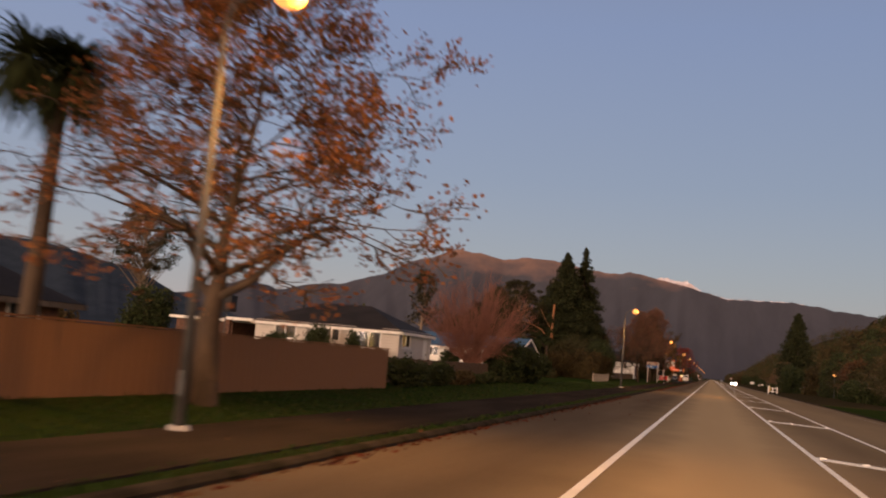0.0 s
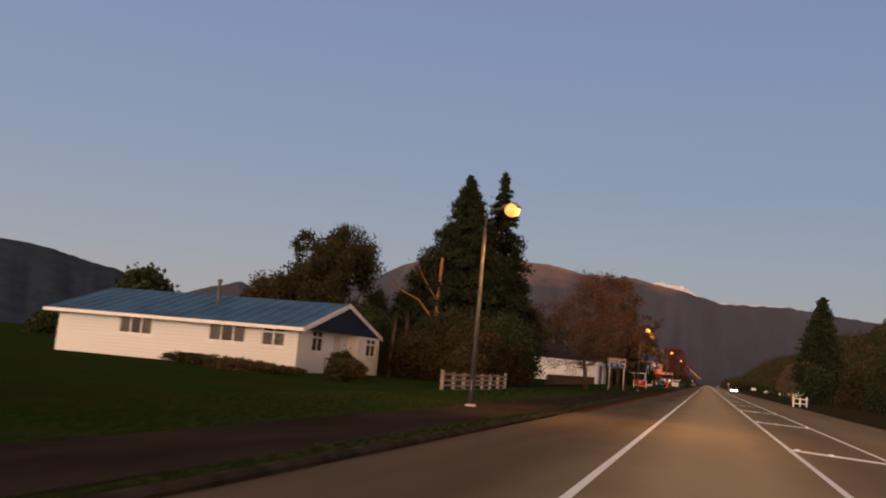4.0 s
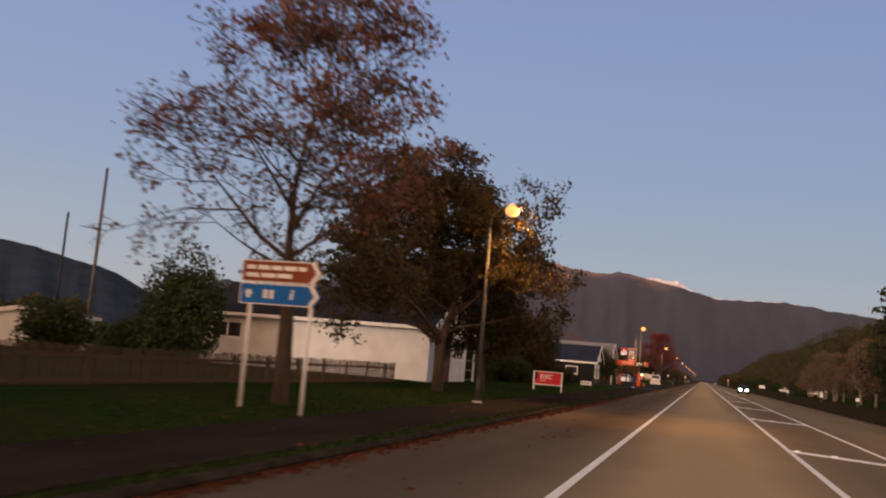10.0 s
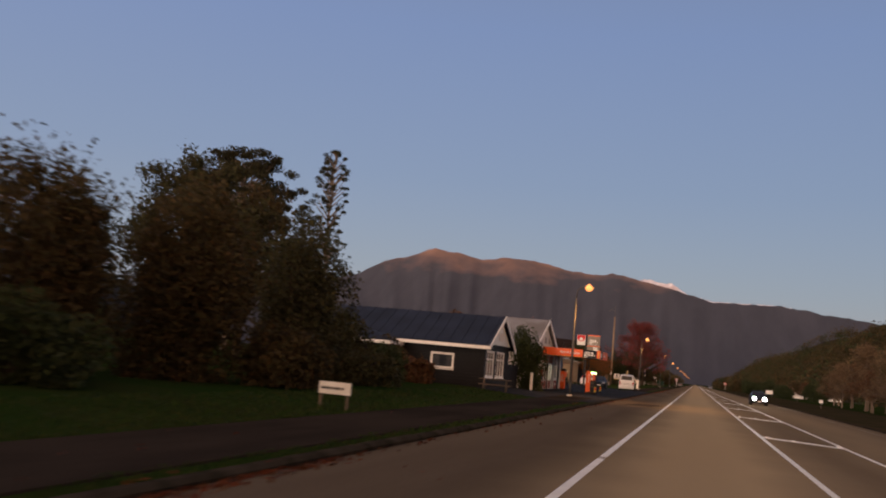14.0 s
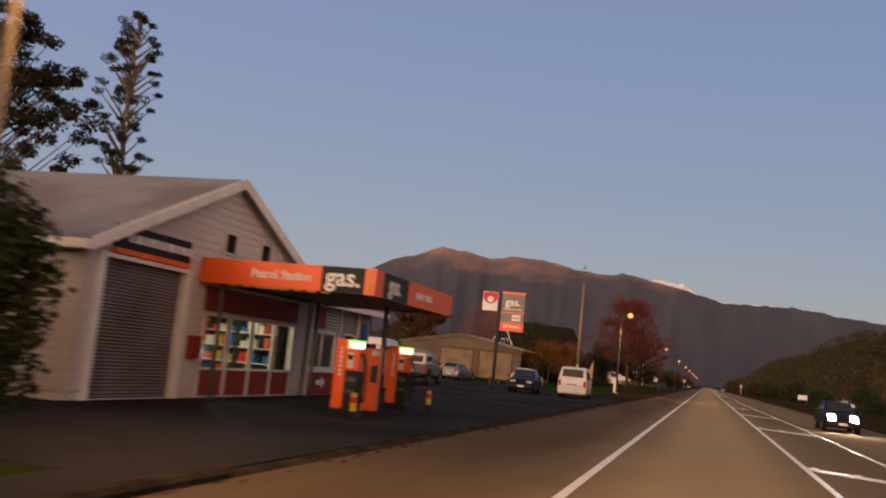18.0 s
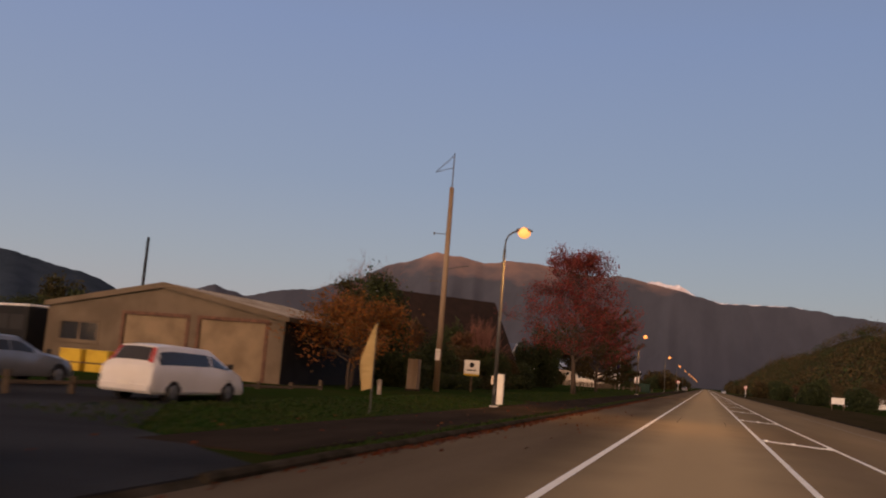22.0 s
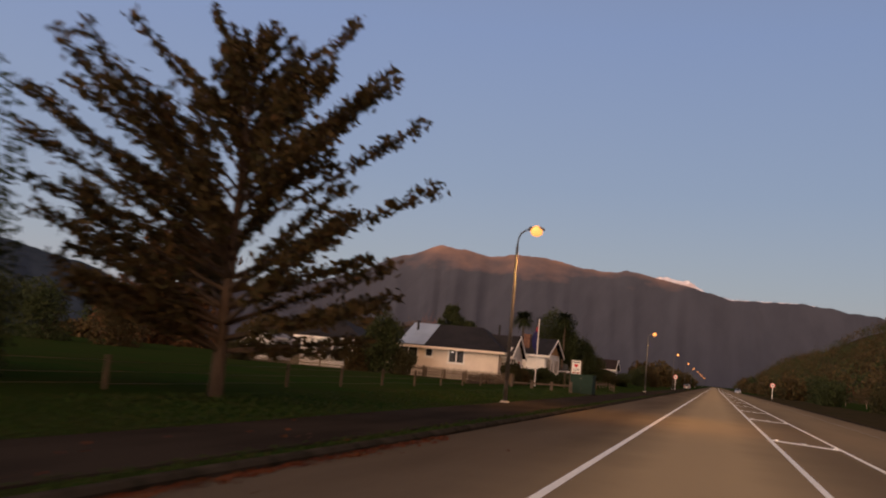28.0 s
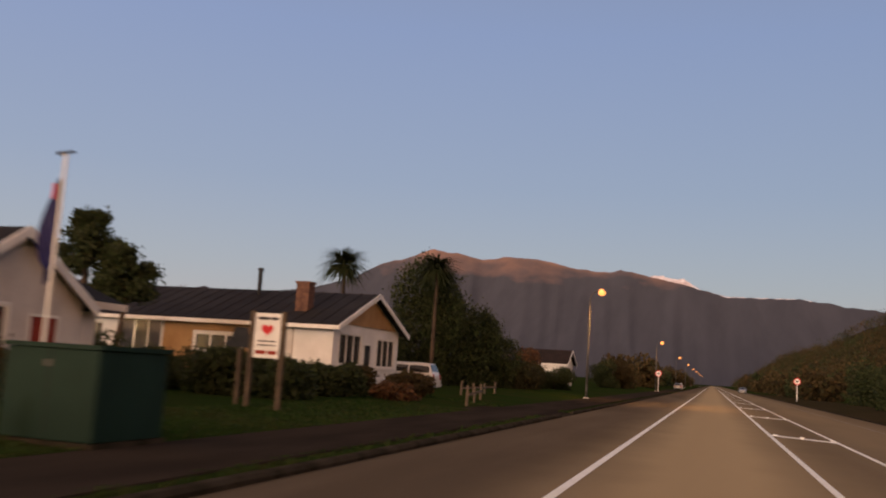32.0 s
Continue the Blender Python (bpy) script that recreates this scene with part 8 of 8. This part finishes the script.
# ---- trees and bushes, from the start of the drive to its end ----
broadleaf("autumn_tree", "spreading autumn tree with thin orange-brown leaves", -10.3, 16.7, 10.6, 4.4, L_BRONZE, 11, per_tip=8, size=0.085, spread=0.2, sway=(0.4, 0.0), tuft=0.6, levels=5, fork=0.18, rise=0.45, shoots=6, trunk=0.34, keep=0.8)
palm("palm_tree", "tall cabbage palm with shaggy dead skirt", -14.9, 16.6, 7.7, 5, 60, 1.6, 3, 1.5, 0.25)
gum("gum_tree", "slender gum tree with sparse tufts against the sky", -83.4, 116.8, 20.2, 5.6, 21, 110, 0.42, 120, 0.17)
bush("dark_tree", "dark rounded tree under the gum", -80.0, 114.0, 5.0, 4.0, 9.0, L_GREEN, 22, count=5200, size=0.3, category="tree")
vase_tree("bare_tree", "leafless reddish twiggy tree fanning out behind a fence", -14.2, 53.3, 6.3, 3.3, 31, 130)
palm("cabbage_tree", "cabbage tree with a rusty brown head behind the bare tree", -15.0, 57.0, 5.2, 10, 46, 0.95, 1, 1.0)
for k, (x, y, rx, ry, h, leaf) in enumerate((
        (-12.8, 56.2, 1.6, 3.0, 3.0, L_GREEN), (-12.4, 60.0, 1.8, 3.4, 2.7, L_GREEN), (-14.5, 66.0, 1.8, 2.6, 2.4, L_GREEN), (-25.5, 55.4, 1.5, 1.2, 2.8, L_GREEN), (-23.2, 55.8, 0.75, 0.8, 2.6, L_GREEN), (-28.2, 55.0, 1.6, 1.2, 2.2, L_GREEN), (-21.6, 56.6, 0.3, 0.3, 1.7, L_GREEN), (-16.6, 56.6, 1.0, 1.0, 1.9, L_GREEN), (-17.2, 199.6, 0.8, 1.2, 2.4, L_GREEN), (-15.9, 195.0, 0.8, 2.2, 1.5, L_GREEN), (-15.6, 198.8, 0.9, 2.2, 1.6, L_GREEN),
        (-12.3, 47.4, 0.5, 5.0, 0.6, L_GREEN), (-11.8, 34.0, 0.5, 2.8, 1.35, L_GREEN), (-11.9, 38.5, 0.45, 2.6, 1.2, L_GREEN), (-11.9, 43.0, 0.4, 2.4, 0.8, L_SCRUB),
        (-15.6, 91.0, 0.7, 0.8, 0.9, L_OLIVE), (-16.8, 95.0, 0.8, 0.9, 1.1, L_SCRUB), (-18.6, 98.5, 1.0, 1.2, 1.5, L_OLIVE), (-24.0, 94.5, 3.4, 1.0, 0.6, L_OLIVE), (-20.0, 92.0, 3.0, 1.2, 0.5, L_SCRUB),
        (-14.8, 112.0, 2.6, 4.8, 4.2, L_DARKBROWN), (-13.6, 117.0, 2.2, 5.0, 3.4, L_DARKBROWN), (-17.6, 109.4, 2.6, 3.0, 3.4, L_DARKBROWN), (-14.6, 118.0, 2.4, 4.4, 5.4, L_GREEN), (-14.4, 123.5, 2.0, 3.6, 4.4, L_GREEN), (-17.5, 115.0, 3.0, 4.0, 5.4, L_OLIVE), (-18.0, 123.0, 3.0, 4.6, 6.6, L_OLIVE), (-17.4, 131.5, 2.6, 4.0, 6.0, L_GREEN), (-14.4, 107.8, 1.6, 2.2, 2.6, L_SCRUB),
        (-24.5, 115.0, 3.5, 4.0, 5.2, L_GREEN), (-23.0, 139.0, 4.0, 4.5, 3.2, L_GREEN), (-27.0, 150.0, 4.5, 5.0, 3.4, L_OLIVE), (-31.6, 172.0, 2.4, 2.0, 3.0, L_GREEN), (-27.5, 176.5, 3.2, 2.2, 6.6, L_GREEN), (-33.0, 181.0, 3.0, 1.6, 2.6, L_GREEN))):
    bush("bush", "dense dark shrub at the garden's edge" if leaf is L_GREEN else "rough brown-green shrub on the boundary", x, y, rx, ry, h, leaf, 100 + k, count=int((1500 + 900 * rx * ry ** 0.5 * h ** 0.5) * (1.7 if x > -18 else 1.0)), size=0.1 if h < 3 or x > -18 else 0.14, group="boundary shrubs")
palm("cabbage_tree", "cabbage tree with dry hanging leaves among shrubs", -19.5, 108.5, 4.6, 8, 30, 1.0, 2, 1.0)
palm("cabbage_tree", "pale stemmed cabbage tree beside the shrubs", -20.5, 114.0, 5.2, 9, 30, 1.0, 2, 1.0)
conifer("redwood_tree", "tall dense dark conifer with a broad base", -20.96, 129.3, 17.9, 7.2, L_CONIFER, 41, tiers=70, size=0.105, power=0.98, density=3.8, fuzz=0.85, spray=3.4)
conifer("conifer_tree", "tall open conifer with a ragged outline", -19.0, 134.2, 19.6, 5.0, L_CONIFER, 42, tiers=48, size=0.105, power=0.98, droop=0.35, density=3.4, fuzz=0.7, spray=3.4)
broadleaf("side_conifer", "half-bare brownish tree beside the conifers", -24.0, 128.0, 10.0, 2.6, L_OLIVE, 43, per_tip=5, size=0.16, spread=0.35, fork=0.2, rise=0.5, shoots=4)
snag = thing("dead_snag", "broken orange-brown dead trunk with bare limbs", "dead tree", pose(-22.0, 125.3, 0.2))
sg_segs = [((0, 0, -0.2), (0.1, 0.15, 5.0), 0.27, 0.2), ((0.1, 0.15, 5.0), (0.2, 0.2, 9.9), 0.2, 0.13), ((0.1, 0.1, 4.4), (-1.2, -0.9, 6.2), 0.13, 0.08), ((-1.2, -0.9, 6.2), (-2.6, -1.9, 6.9), 0.08, 0.05), ((-2.6, -1.9, 6.9), (-3.4, -2.7, 8.2), 0.05, 0.02), ((-2.0, -1.4, 6.6), (-3.6, -2.2, 7.2), 0.05, 0.02), ((0.1, 0.15, 6.2), (-1.0, -0.6, 8.0), 0.08, 0.04), ((-1.0, -0.6, 8.0), (-1.5, -1.3, 9.2), 0.04, 0.015)]
sn = new("trunk", tubes("trunk", sg_segs[:2], M_DEADWOOD, 9))
sn.parent = snag
for sg_seg in sg_segs[2:]:
    sn = new("limb", tubes("limb", [sg_seg], M_DEADWOOD, 7))
    sn.parent = snag
broadleaf("macrocarpa_tree", "large dark rounded evergreen behind the houses", -28.6, 120.0, 11.2, 3.7, L_OLIVE, 51, per_tip=60, size=0.13, tuft=0.9, spread=0.6, fork=0.22, rise=0.6, shoots=5, axial=False)
broadleaf("macrocarpa_tree", "brownish spreading evergreen behind the houses", -33.6, 120.5, 7.6, 3.4, L_DARKBROWN, 55, per_tip=50, size=0.13, tuft=0.9, spread=0.6, fork=0.22, rise=0.6, shoots=5, axial=False)
broadleaf("macrocarpa_tree", "dark rounded evergreen far behind the white house", -52.0, 128.0, 7.0, 2.6, L_GREEN, 52, per_tip=22, size=0.34, spread=0.6, fork=0.22, rise=0.6, shoots=5, axial=False)
broadleaf("bare_gum", "thin grey half-bare tree against the sky", -56.0, 171.0, 18.0, 3.4, L_GUM, 53, per_tip=5, size=0.28, spread=0.4, fork=0.3, rise=0.8, shoots=4, bark=M_PALEBARK)
# roadside plane trees by the hall
broadleaf("plane_tree", "tall roadside tree with sparse russet leaves", -10.4, 134.6, 10.8, 4.5, L_RUSSET, 61, tuft=0.3, per_tip=5, size=0.09, spread=0.22, levels=5, fork=0.16, rise=0.6, shoots=6, trunk=0.24, keep=0.9, group="roadside autumn trees")
broadleaf("plane_tree", "tall roadside tree with thin reddish leaves", -10.3, 154.5, 12.4, 4.2, L_RUSSET, 62, tuft=0.5, keep=0.72, per_tip=6, size=0.095, spread=0.2, levels=5, cone=0.35, sway=(0.5, 0.0), fork=0.2, rise=0.8, shoots=6, trunk=0.24, group="roadside autumn trees")
broadleaf("pin_oak", "broad roadside oak with dense brown leaves", -11.0, 170.9, 10.7, 5.6, L_DARKBROWN, 63, keep=0.9, per_tip=17, size=0.11, spread=0.28, levels=5, tuft=0.75, sway=(-0.5, 0.0), fork=0.18, rise=0.5, shoots=6, trunk=0.3, group="roadside autumn trees")
broadleaf("pin_oak", "smaller roadside oak with brown leaves", -10.6, 177.4, 7.0, 2.7, L_DARKBROWN, 64, keep=0.8, per_tip=30, size=0.11, spread=0.26, fork=0.2, rise=0.35, shoots=5, trunk=0.2, group="roadside autumn trees")
for k, (x, y, rx, ry, h, leaf) in enumerate((
        (-16.6, 199.5, 2.2, 2.2, 4.6, L_GREEN), (-16.2, 206.0, 2.4, 3.2, 7.0, L_DARKBROWN), (-15.6, 212.0, 2.6, 3.4, 7.4, L_DARKBROWN), (-15.0, 218.5, 2.2, 3.4, 7.2, L_OLIVE), (-17.0, 225.0, 2.6, 3.0, 3.6, L_OLIVE), (-14.2, 203.0, 1.6, 2.4, 2.4, L_GREEN), (-13.4, 215.0, 1.5, 4.0, 2.2, L_DARKBROWN), (-13.8, 222.5, 1.5, 3.0, 1.6, L_OLIVE),
        (-15.4, 230.0, 1.6, 2.4, 2.2, L_GREEN), (-19.5, 233.5, 1.6, 1.6, 2.6, L_GREEN), (-14.6, 234.4, 1.0, 1.0, 1.5, L_RUST), (-16.8, 235.2, 1.6, 0.7, 1.9, L_RUST), (-19.8, 234.6, 1.6, 0.8, 2.2, L_RUST), (-22.6, 234.4, 1.6, 0.9, 2.4, L_GREEN), (-18.0, 236.6, 2.0, 1.2, 2.7, L_DARKBROWN),
        (-11.9, 251.4, 1.5, 1.5, 5.0, L_GREEN),
        (-19.4, 342.0, 2.6, 2.8, 7.4, L_GREEN), (-16.0, 338.6, 2.4, 1.0, 2.3, L_GREEN), (-20.5, 339.4, 2.4, 0.9, 2.6, L_GREEN), (-23.5, 346.0, 2.4, 2.4, 5.0, L_GREEN), (-17.6, 348.0, 2.0, 3.0, 3.4, L_GREEN), (-17.0, 354.0, 2.0, 3.2, 3.2, L_SCRUB), (-16.8, 361.0, 2.2, 3.4, 3.6, L_GREEN), (-17.0, 368.0, 2.2, 3.4, 3.2, L_DARKBROWN), (-17.0, 375.0, 2.2, 3.4, 2.7, L_GREEN), (-18.5, 382.0, 2.6, 3.4, 2.5, L_GREEN), (-20.5, 352.0, 2.0, 3.0, 4.6, L_RUST), (-22.5, 357.0, 2.2, 2.4, 5.4, L_DARKBROWN), (-19.0, 361.0, 1.6, 2.4, 5.0, L_RUST), (-21.0, 366.0, 2.0, 2.4, 5.6, L_GREEN), (-16.6, 388.4, 2.1, 2.8, 8.0, L_GREEN), (-18.6, 385.8, 2.0, 2.6, 4.8, L_GREEN), (-19.5, 381.0, 1.8, 2.2, 2.4, L_GREEN), (-14.8, 346.0, 0.9, 5.0, 1.2, L_GREEN), (-14.6, 356.0, 0.9, 5.0, 1.2, L_OLIVE), (-14.9, 366.0, 0.9, 5.0, 1.3, L_GREEN),
        (-33.0, 341.0, 3.0, 2.4, 3.4, L_GREEN), (-40.0, 345.0, 4.0, 2.4, 3.0, L_OLIVE), (-60.0, 360.0, 9.0, 3.0, 5.0, L_GREEN), (-44.0, 372.0, 5.0, 3.0, 4.0, L_GREEN),
        (-24.7, 439.0, 2.0, 1.6, 5.2, L_GREEN), (-22.9, 439.4, 1.2, 1.2, 2.8, L_OLIVE), (-26.2, 438.6, 1.4, 1.2, 3.2, L_DARKBROWN), (-15.2, 443.6, 1.0, 1.2, 1.8, L_OLIVE), (-14.8, 446.0, 0.9, 0.9, 1.3, L_SCRUB), (-36.0, 438.0, 2.0, 1.6, 2.4, L_OLIVE),
        (-15.2, 458.0, 1.2, 3.4, 1.7, L_GREEN), (-20.5, 457.0, 2.2, 1.0, 1.8, L_GREEN), (-23.6, 457.4, 2.2, 1.0, 1.9, L_DARKBROWN), (-11.6, 463.5, 0.9, 1.6, 0.8, L_RUST), (-12.6, 468.0, 1.2, 1.6, 1.1, L_DARKBROWN), (-13.6, 462.0, 1.3, 2.6, 1.4, L_GREEN), (-18.4, 460.5, 2.6, 1.2, 1.7, L_GREEN), (-15.0, 467.0, 1.2, 2.0, 1.3, L_DARKBROWN), (-13.0, 457.4, 1.0, 2.2, 1.4, L_GREEN), (-15.0, 456.2, 1.6, 0.9, 1.6, L_GREEN), (-17.8, 456.4, 1.6, 0.9, 1.6, L_GREEN),
        (-20.6, 495.0, 5.0, 3.4, 10.0, L_GREEN), (-22.5, 489.5, 2.6, 2.4, 5.6, L_GREEN), (-17.4, 499.0, 3.2, 3.0, 6.6, L_GREEN), (-14.5, 503.0, 2.2, 4.0, 2.6, L_OLIVE), (-13.5, 512.0, 2.0, 4.0, 2.2, L_GREEN), (-19.5, 527.0, 2.4, 3.0, 4.6, L_RUST), (-13.0, 562.0, 2.6, 4.0, 4.5, L_DARKBROWN), (-13.8, 556.0, 2.6, 5.0, 4.0, L_GREEN))):
    bush("bush", "dense dark shrub at the garden's edge" if leaf is L_GREEN else "rough brown-green shrub on the boundary", x, y, rx, ry, h, leaf, 200 + k, count=int((1500 + 900 * rx * ry ** 0.5 * h ** 0.5) * (1.7 if x > -18 else 1.0)), size=0.1 if h < 3 or x > -18 else 0.14, group="boundary shrubs")
gum("gum_tree", "broad crowned tall gum behind the shop", -65.5, 303.0, 29.0, 11.0, 71, 190, 0.3, 210, 0.22, 0.62)
gum("gum_tree", "slender gum with a tufted top behind the shop", -54.2, 310.0, 31.2, 3.2, 72, 85, 0.4, 90, 0.16, 0.75)
broadleaf("brown_tree", "broad brown-leaved tree behind the shop", -41.0, 262.0, 15.5, 5.6, L_DARKBROWN, 75, per_tip=34, size=0.2, spread=0.45, fork=0.22, rise=0.55, shoots=5, axial=False)
broadleaf("dark_tree", "tall dark tree with open drooping limbs", -41.0, 251.0, 15.5, 5.8, L_OLIVE, 76, per_tip=22, size=0.19, spread=0.45, fork=0.2, rise=0.55, shoots=5, axial=False)
broadleaf("weeping_tree", "leaning dark tree with trailing limbs behind the shop", -30.0, 236.0, 12.5, 5.5, L_OLIVE, 74, per_tip=18, size=0.17, spread=0.4, fork=0.2, rise=0.5, shoots=5)
broadleaf("orange_shrub_tree", "small orange-leaved tree on the verge", -15.1, 328.1, 4.0, 3.3, L_ORANGE, 81, per_tip=70, size=0.085, spread=0.34, tuft=0.4, fork=0.3, rise=0.35, shoots=4, levels=3, trunk=0.1)
broadleaf("pale_conifer", "thin pale-tipped young tree behind the orange one", -16.2, 331.0, 5.2, 1.4, L_OLIVE, 82, per_tip=14, size=0.1, spread=0.18, fork=0.2, rise=0.9, shoots=4, levels=3)
vase_tree("bare_tree", "leafless spreading tree behind the chalet", -33.4, 377.0, 12.0, 5.4, 83, 190)
vase_tree("bare_tree", "bare pinkish garden tree before the chalet", -17.6, 362.5, 5.4, 2.0, 84, 60)
broadleaf("red_maple", "tall sparse maple with dark red leaves", -10.9, 370.2, 13.0, 5.0, L_RED, 91, tuft=0.08, per_tip=9, size=0.09, spread=0.26, levels=5, fork=0.18, rise=0.65, shoots=6, trunk=0.27, keep=0.95)
conifer("dark_maple", "broad dark tree with upswept leafy branches", -11.6, 393.2, 9.0, 6.6, L_DARKBROWN, 92, tiers=21, size=0.12, bare=0.12, power=0.85, droop=-0.6, steepen=0.85, density=3.6, fuzz=0.32, boughs=6)
broadleaf("garden_tree", "brown-leaved tree beyond the paddock", -86.0, 503.0, 19.5, 11.0, L_RUST, 93, per_tip=46, size=0.36, spread=0.8, tuft=0.8, fork=0.2, rise=0.5, shoots=4)
broadleaf("garden_tree", "round topped dark tree behind the cream house", -26.2, 463.0, 7.0, 1.3, L_GREEN, 94, per_tip=60, size=0.13, spread=0.24, fork=0.62, rise=0.3, shoots=3, levels=3)
broadleaf("garden_tree", "small dense round tree behind the cream house", -24.2, 463.0, 5.4, 1.3, L_GREEN, 95, per_tip=60, size=0.13, spread=0.24, fork=0.55, rise=0.3, shoots=3, levels=3)
vase_tree("bare_tree", "bare grey tree between the two bungalows", -29.0, 464.0, 5.6, 2.2, 96, 50)
palm("palm_tree", "fan-leaved palm behind the gabled house", -23.0, 484.0, 8.4, 6, 110, 2.2, 1, 0.5)
palm("palm_tree", "fan-leaved palm among dark shrubs", -19.0, 491.5, 9.2, 7, 110, 2.3, 1, 0.5)
for k, (x, y, rx, h, leaf) in enumerate(((-38.6, 163.0, 2.4, 9.4, L_GREEN), (-36.6, 165.5, 1.7, 8.6, L_OLIVE), (-43.0, 168.0, 3.0, 7.0, L_GREEN), (-34.0, 160.5, 2.0, 4.6, L_GREEN), (-62.0, 446.0, 4.4, 7.0, L_GREEN), (-55.0, 448.0, 4.0, 6.0, L_DARKBROWN), (-72.0, 450.0, 5.0, 8.0, L_GREEN), (-48.0, 520.0, 6.0, 8.5, L_PALETWIG), (-38.0, 524.0, 5.0, 7.5, L_SCRUB), (-60.0, 522.0, 6.0, 9.0, L_PALETWIG), (-70.0, 524.0, 6.0, 9.0, L_SCRUB), (-54.0, 530.0, 6.0, 9.0, L_PALETWIG))):
    bush("garden_conifer" if k in (0, 3) else "garden_evergreen", "dark dense evergreen beyond the garden", x, y, rx, rx * 1.1, h, leaf, 250 + k, count=5200, size=0.17, group="dark evergreens", category="tree")
for k, (x, y, rx, h, leaf) in enumerate(((-96.0, 506.0, 8.0, 13.0, L_RUST), (-80.0, 500.0, 7.0, 10.5, L_RUST), (-88.0, 498.0, 8.0, 9.0, L_RUST), (-62.0, 515.0, 9.0, 9.5, L_DARKBROWN), (-50.0, 512.0, 8.0, 8.0, L_DARKBROWN), (-72.0, 508.0, 5.0, 7.0, L_SCRUB), (-104.0, 510.0, 7.0, 9.0, L_GREEN))):
    bush("paddock_tree", "brown-leaved tree beyond the paddock", x, y, rx, rx, h, leaf, 270 + k, count=6500, size=0.3, group="paddock trees", category="tree")
for k, (x, y, rx, h, leaf) in enumerate(((-62.4, 366.5, 3.6, 8.2, L_OLIVE), (-45.5, 347.5, 1.7, 5.3, L_GREEN), (-47.6, 348.5, 1.9, 4.4, L_GREEN), (-70.0, 372.0, 3.0, 5.4, L_GREEN))):
    bush("yard_tree", "dark loose-crowned tree behind the parked bus", x, y, rx, rx, h, leaf, 285 + k, count=5200, size=0.22, group="trees behind the bus", category="tree")
# far left skyline of trees across the paddocks
r2 = np.random.default_rng(8)
for k in range(26):
    x, y = -r2.uniform(55, 130), r2.uniform(40, 560)
    bush("far_tree", "dark shelter-belt tree beyond the paddocks", x, y, r2.uniform(3, 6), r2.uniform(3, 6), r2.uniform(3.0, 6.0), L_GREEN if k % 3 else L_SCRUB, 300 + k, count=1500, size=0.45, group="shelter belt", category="tree")
# trees and scrub on the far side of the road
conifer("pine_tree", "tall dark pine on the far side of the road", 18.3, 220.0, 18.4, 5.0, L_CONIFER, 44, tiers=44, size=0.22, power=0.75, bare=0.12, density=1.8)
WINTER = []
for k, (leaf, hgt, rad) in enumerate(((L_PALETWIG, 7.2, 3.1), (L_SCRUB, 6.4, 3.4), (L_PALETWIG, 8.0, 2.9), (L_RUST, 6.0, 3.0), (L_OLIVE, 5.6, 2.8))):
    WINTER.append(broadleaf("winter_tree", "brown winter tree with fine pale twigs along the far verge", 23.0 + 2.5 * (k % 2), 226.0 + 6.0 * k, hgt, rad, leaf, 410 + k, per_tip=11, size=0.13, spread=0.3, fork=0.16, rise=0.6, shoots=4, tuft=0.6, group="scrub along the far side", bark=M_PALEBARK))
for k in range(74):
    y = 112 + k * 6.3 + r2.uniform(-2.0, 2.0)
    if 196 < y < 256:
        continue
    late = y > 372
    if late and k % 3 == 1:
        continue
    x = 21.0 + r2.uniform(-1.2, 5.0) + (4.0 if late else 0.0)
    pick = WINTER[(3, 4, 1)[k % 3]] if y < 225 or late else WINTER[k % 4]
    big = r2.uniform(0.55, 0.85) if late else r2.uniform(0.85, 1.2)
    copy_thing(pick, pose(x, y, 0.06, 0, 0, r2.uniform(0, 360)) @ Matrix.Diagonal((big, big, big * r2.uniform(0.85, 1.1), 1)))
for k, (x, y, rx, ry, h, leaf) in enumerate(((15.2, 196.0, 3.6, 4.6, 6.2, L_GREEN), (19.5, 188.0, 3.5, 5.0, 7.0, L_DARKBROWN), (22.0, 176.0, 4.0, 5.0, 9.5, L_GREEN), (26.0, 164.0, 4.0, 6.0, 10.5, L_GREEN), (21.5, 145.0, 3.0, 5.0, 6.5, L_OLIVE), (19.0, 131.0, 2.6, 4.0, 3.4, L_GREEN), (26.0, 208.0, 4.0, 5.0, 7.5, L_DARKBROWN), (25.5, 400.0, 3.0, 4.0, 4.5, L_GREEN), (21.0, 428.0, 2.6, 3.6, 3.6, L_GREEN), (19.5, 470.0, 3.2, 4.6, 5.4, L_GREEN), (22.0, 500.0, 3.6, 5.0, 6.4, L_OLIVE), (18.5, 530.0, 3.0, 5.0, 4.6, L_GREEN), (20.0, 560.0, 3.4, 5.0, 6.0, L_GREEN))):
    bush("roadside_shrub", "dark rounded evergreen shrub on the far verge" if leaf is L_GREEN else "rough brown shrub on the far verge", x, y, rx, ry, h, leaf, 430 + k, count=6500, size=0.2, group="evergreens along the far side", category="tree")
for k in range(24):
    y = 595 + k * 17
    for sx in (-15.0, 18.0):
        bush("far_roadside_tree", "brown tree far down the road" if k % 2 else "dark tree far down the road", sx + r2.uniform(-2.5, 2.5), y + r2.uniform(-4, 4), 4.0, 5.0, r2.uniform(5, 8.5), (L_DARKBROWN, L_SCRUB, L_GREEN)[k % 3], 500 + 2 * k + (sx > 0), count=1100, size=0.5, group="trees far down the road", category="tree")
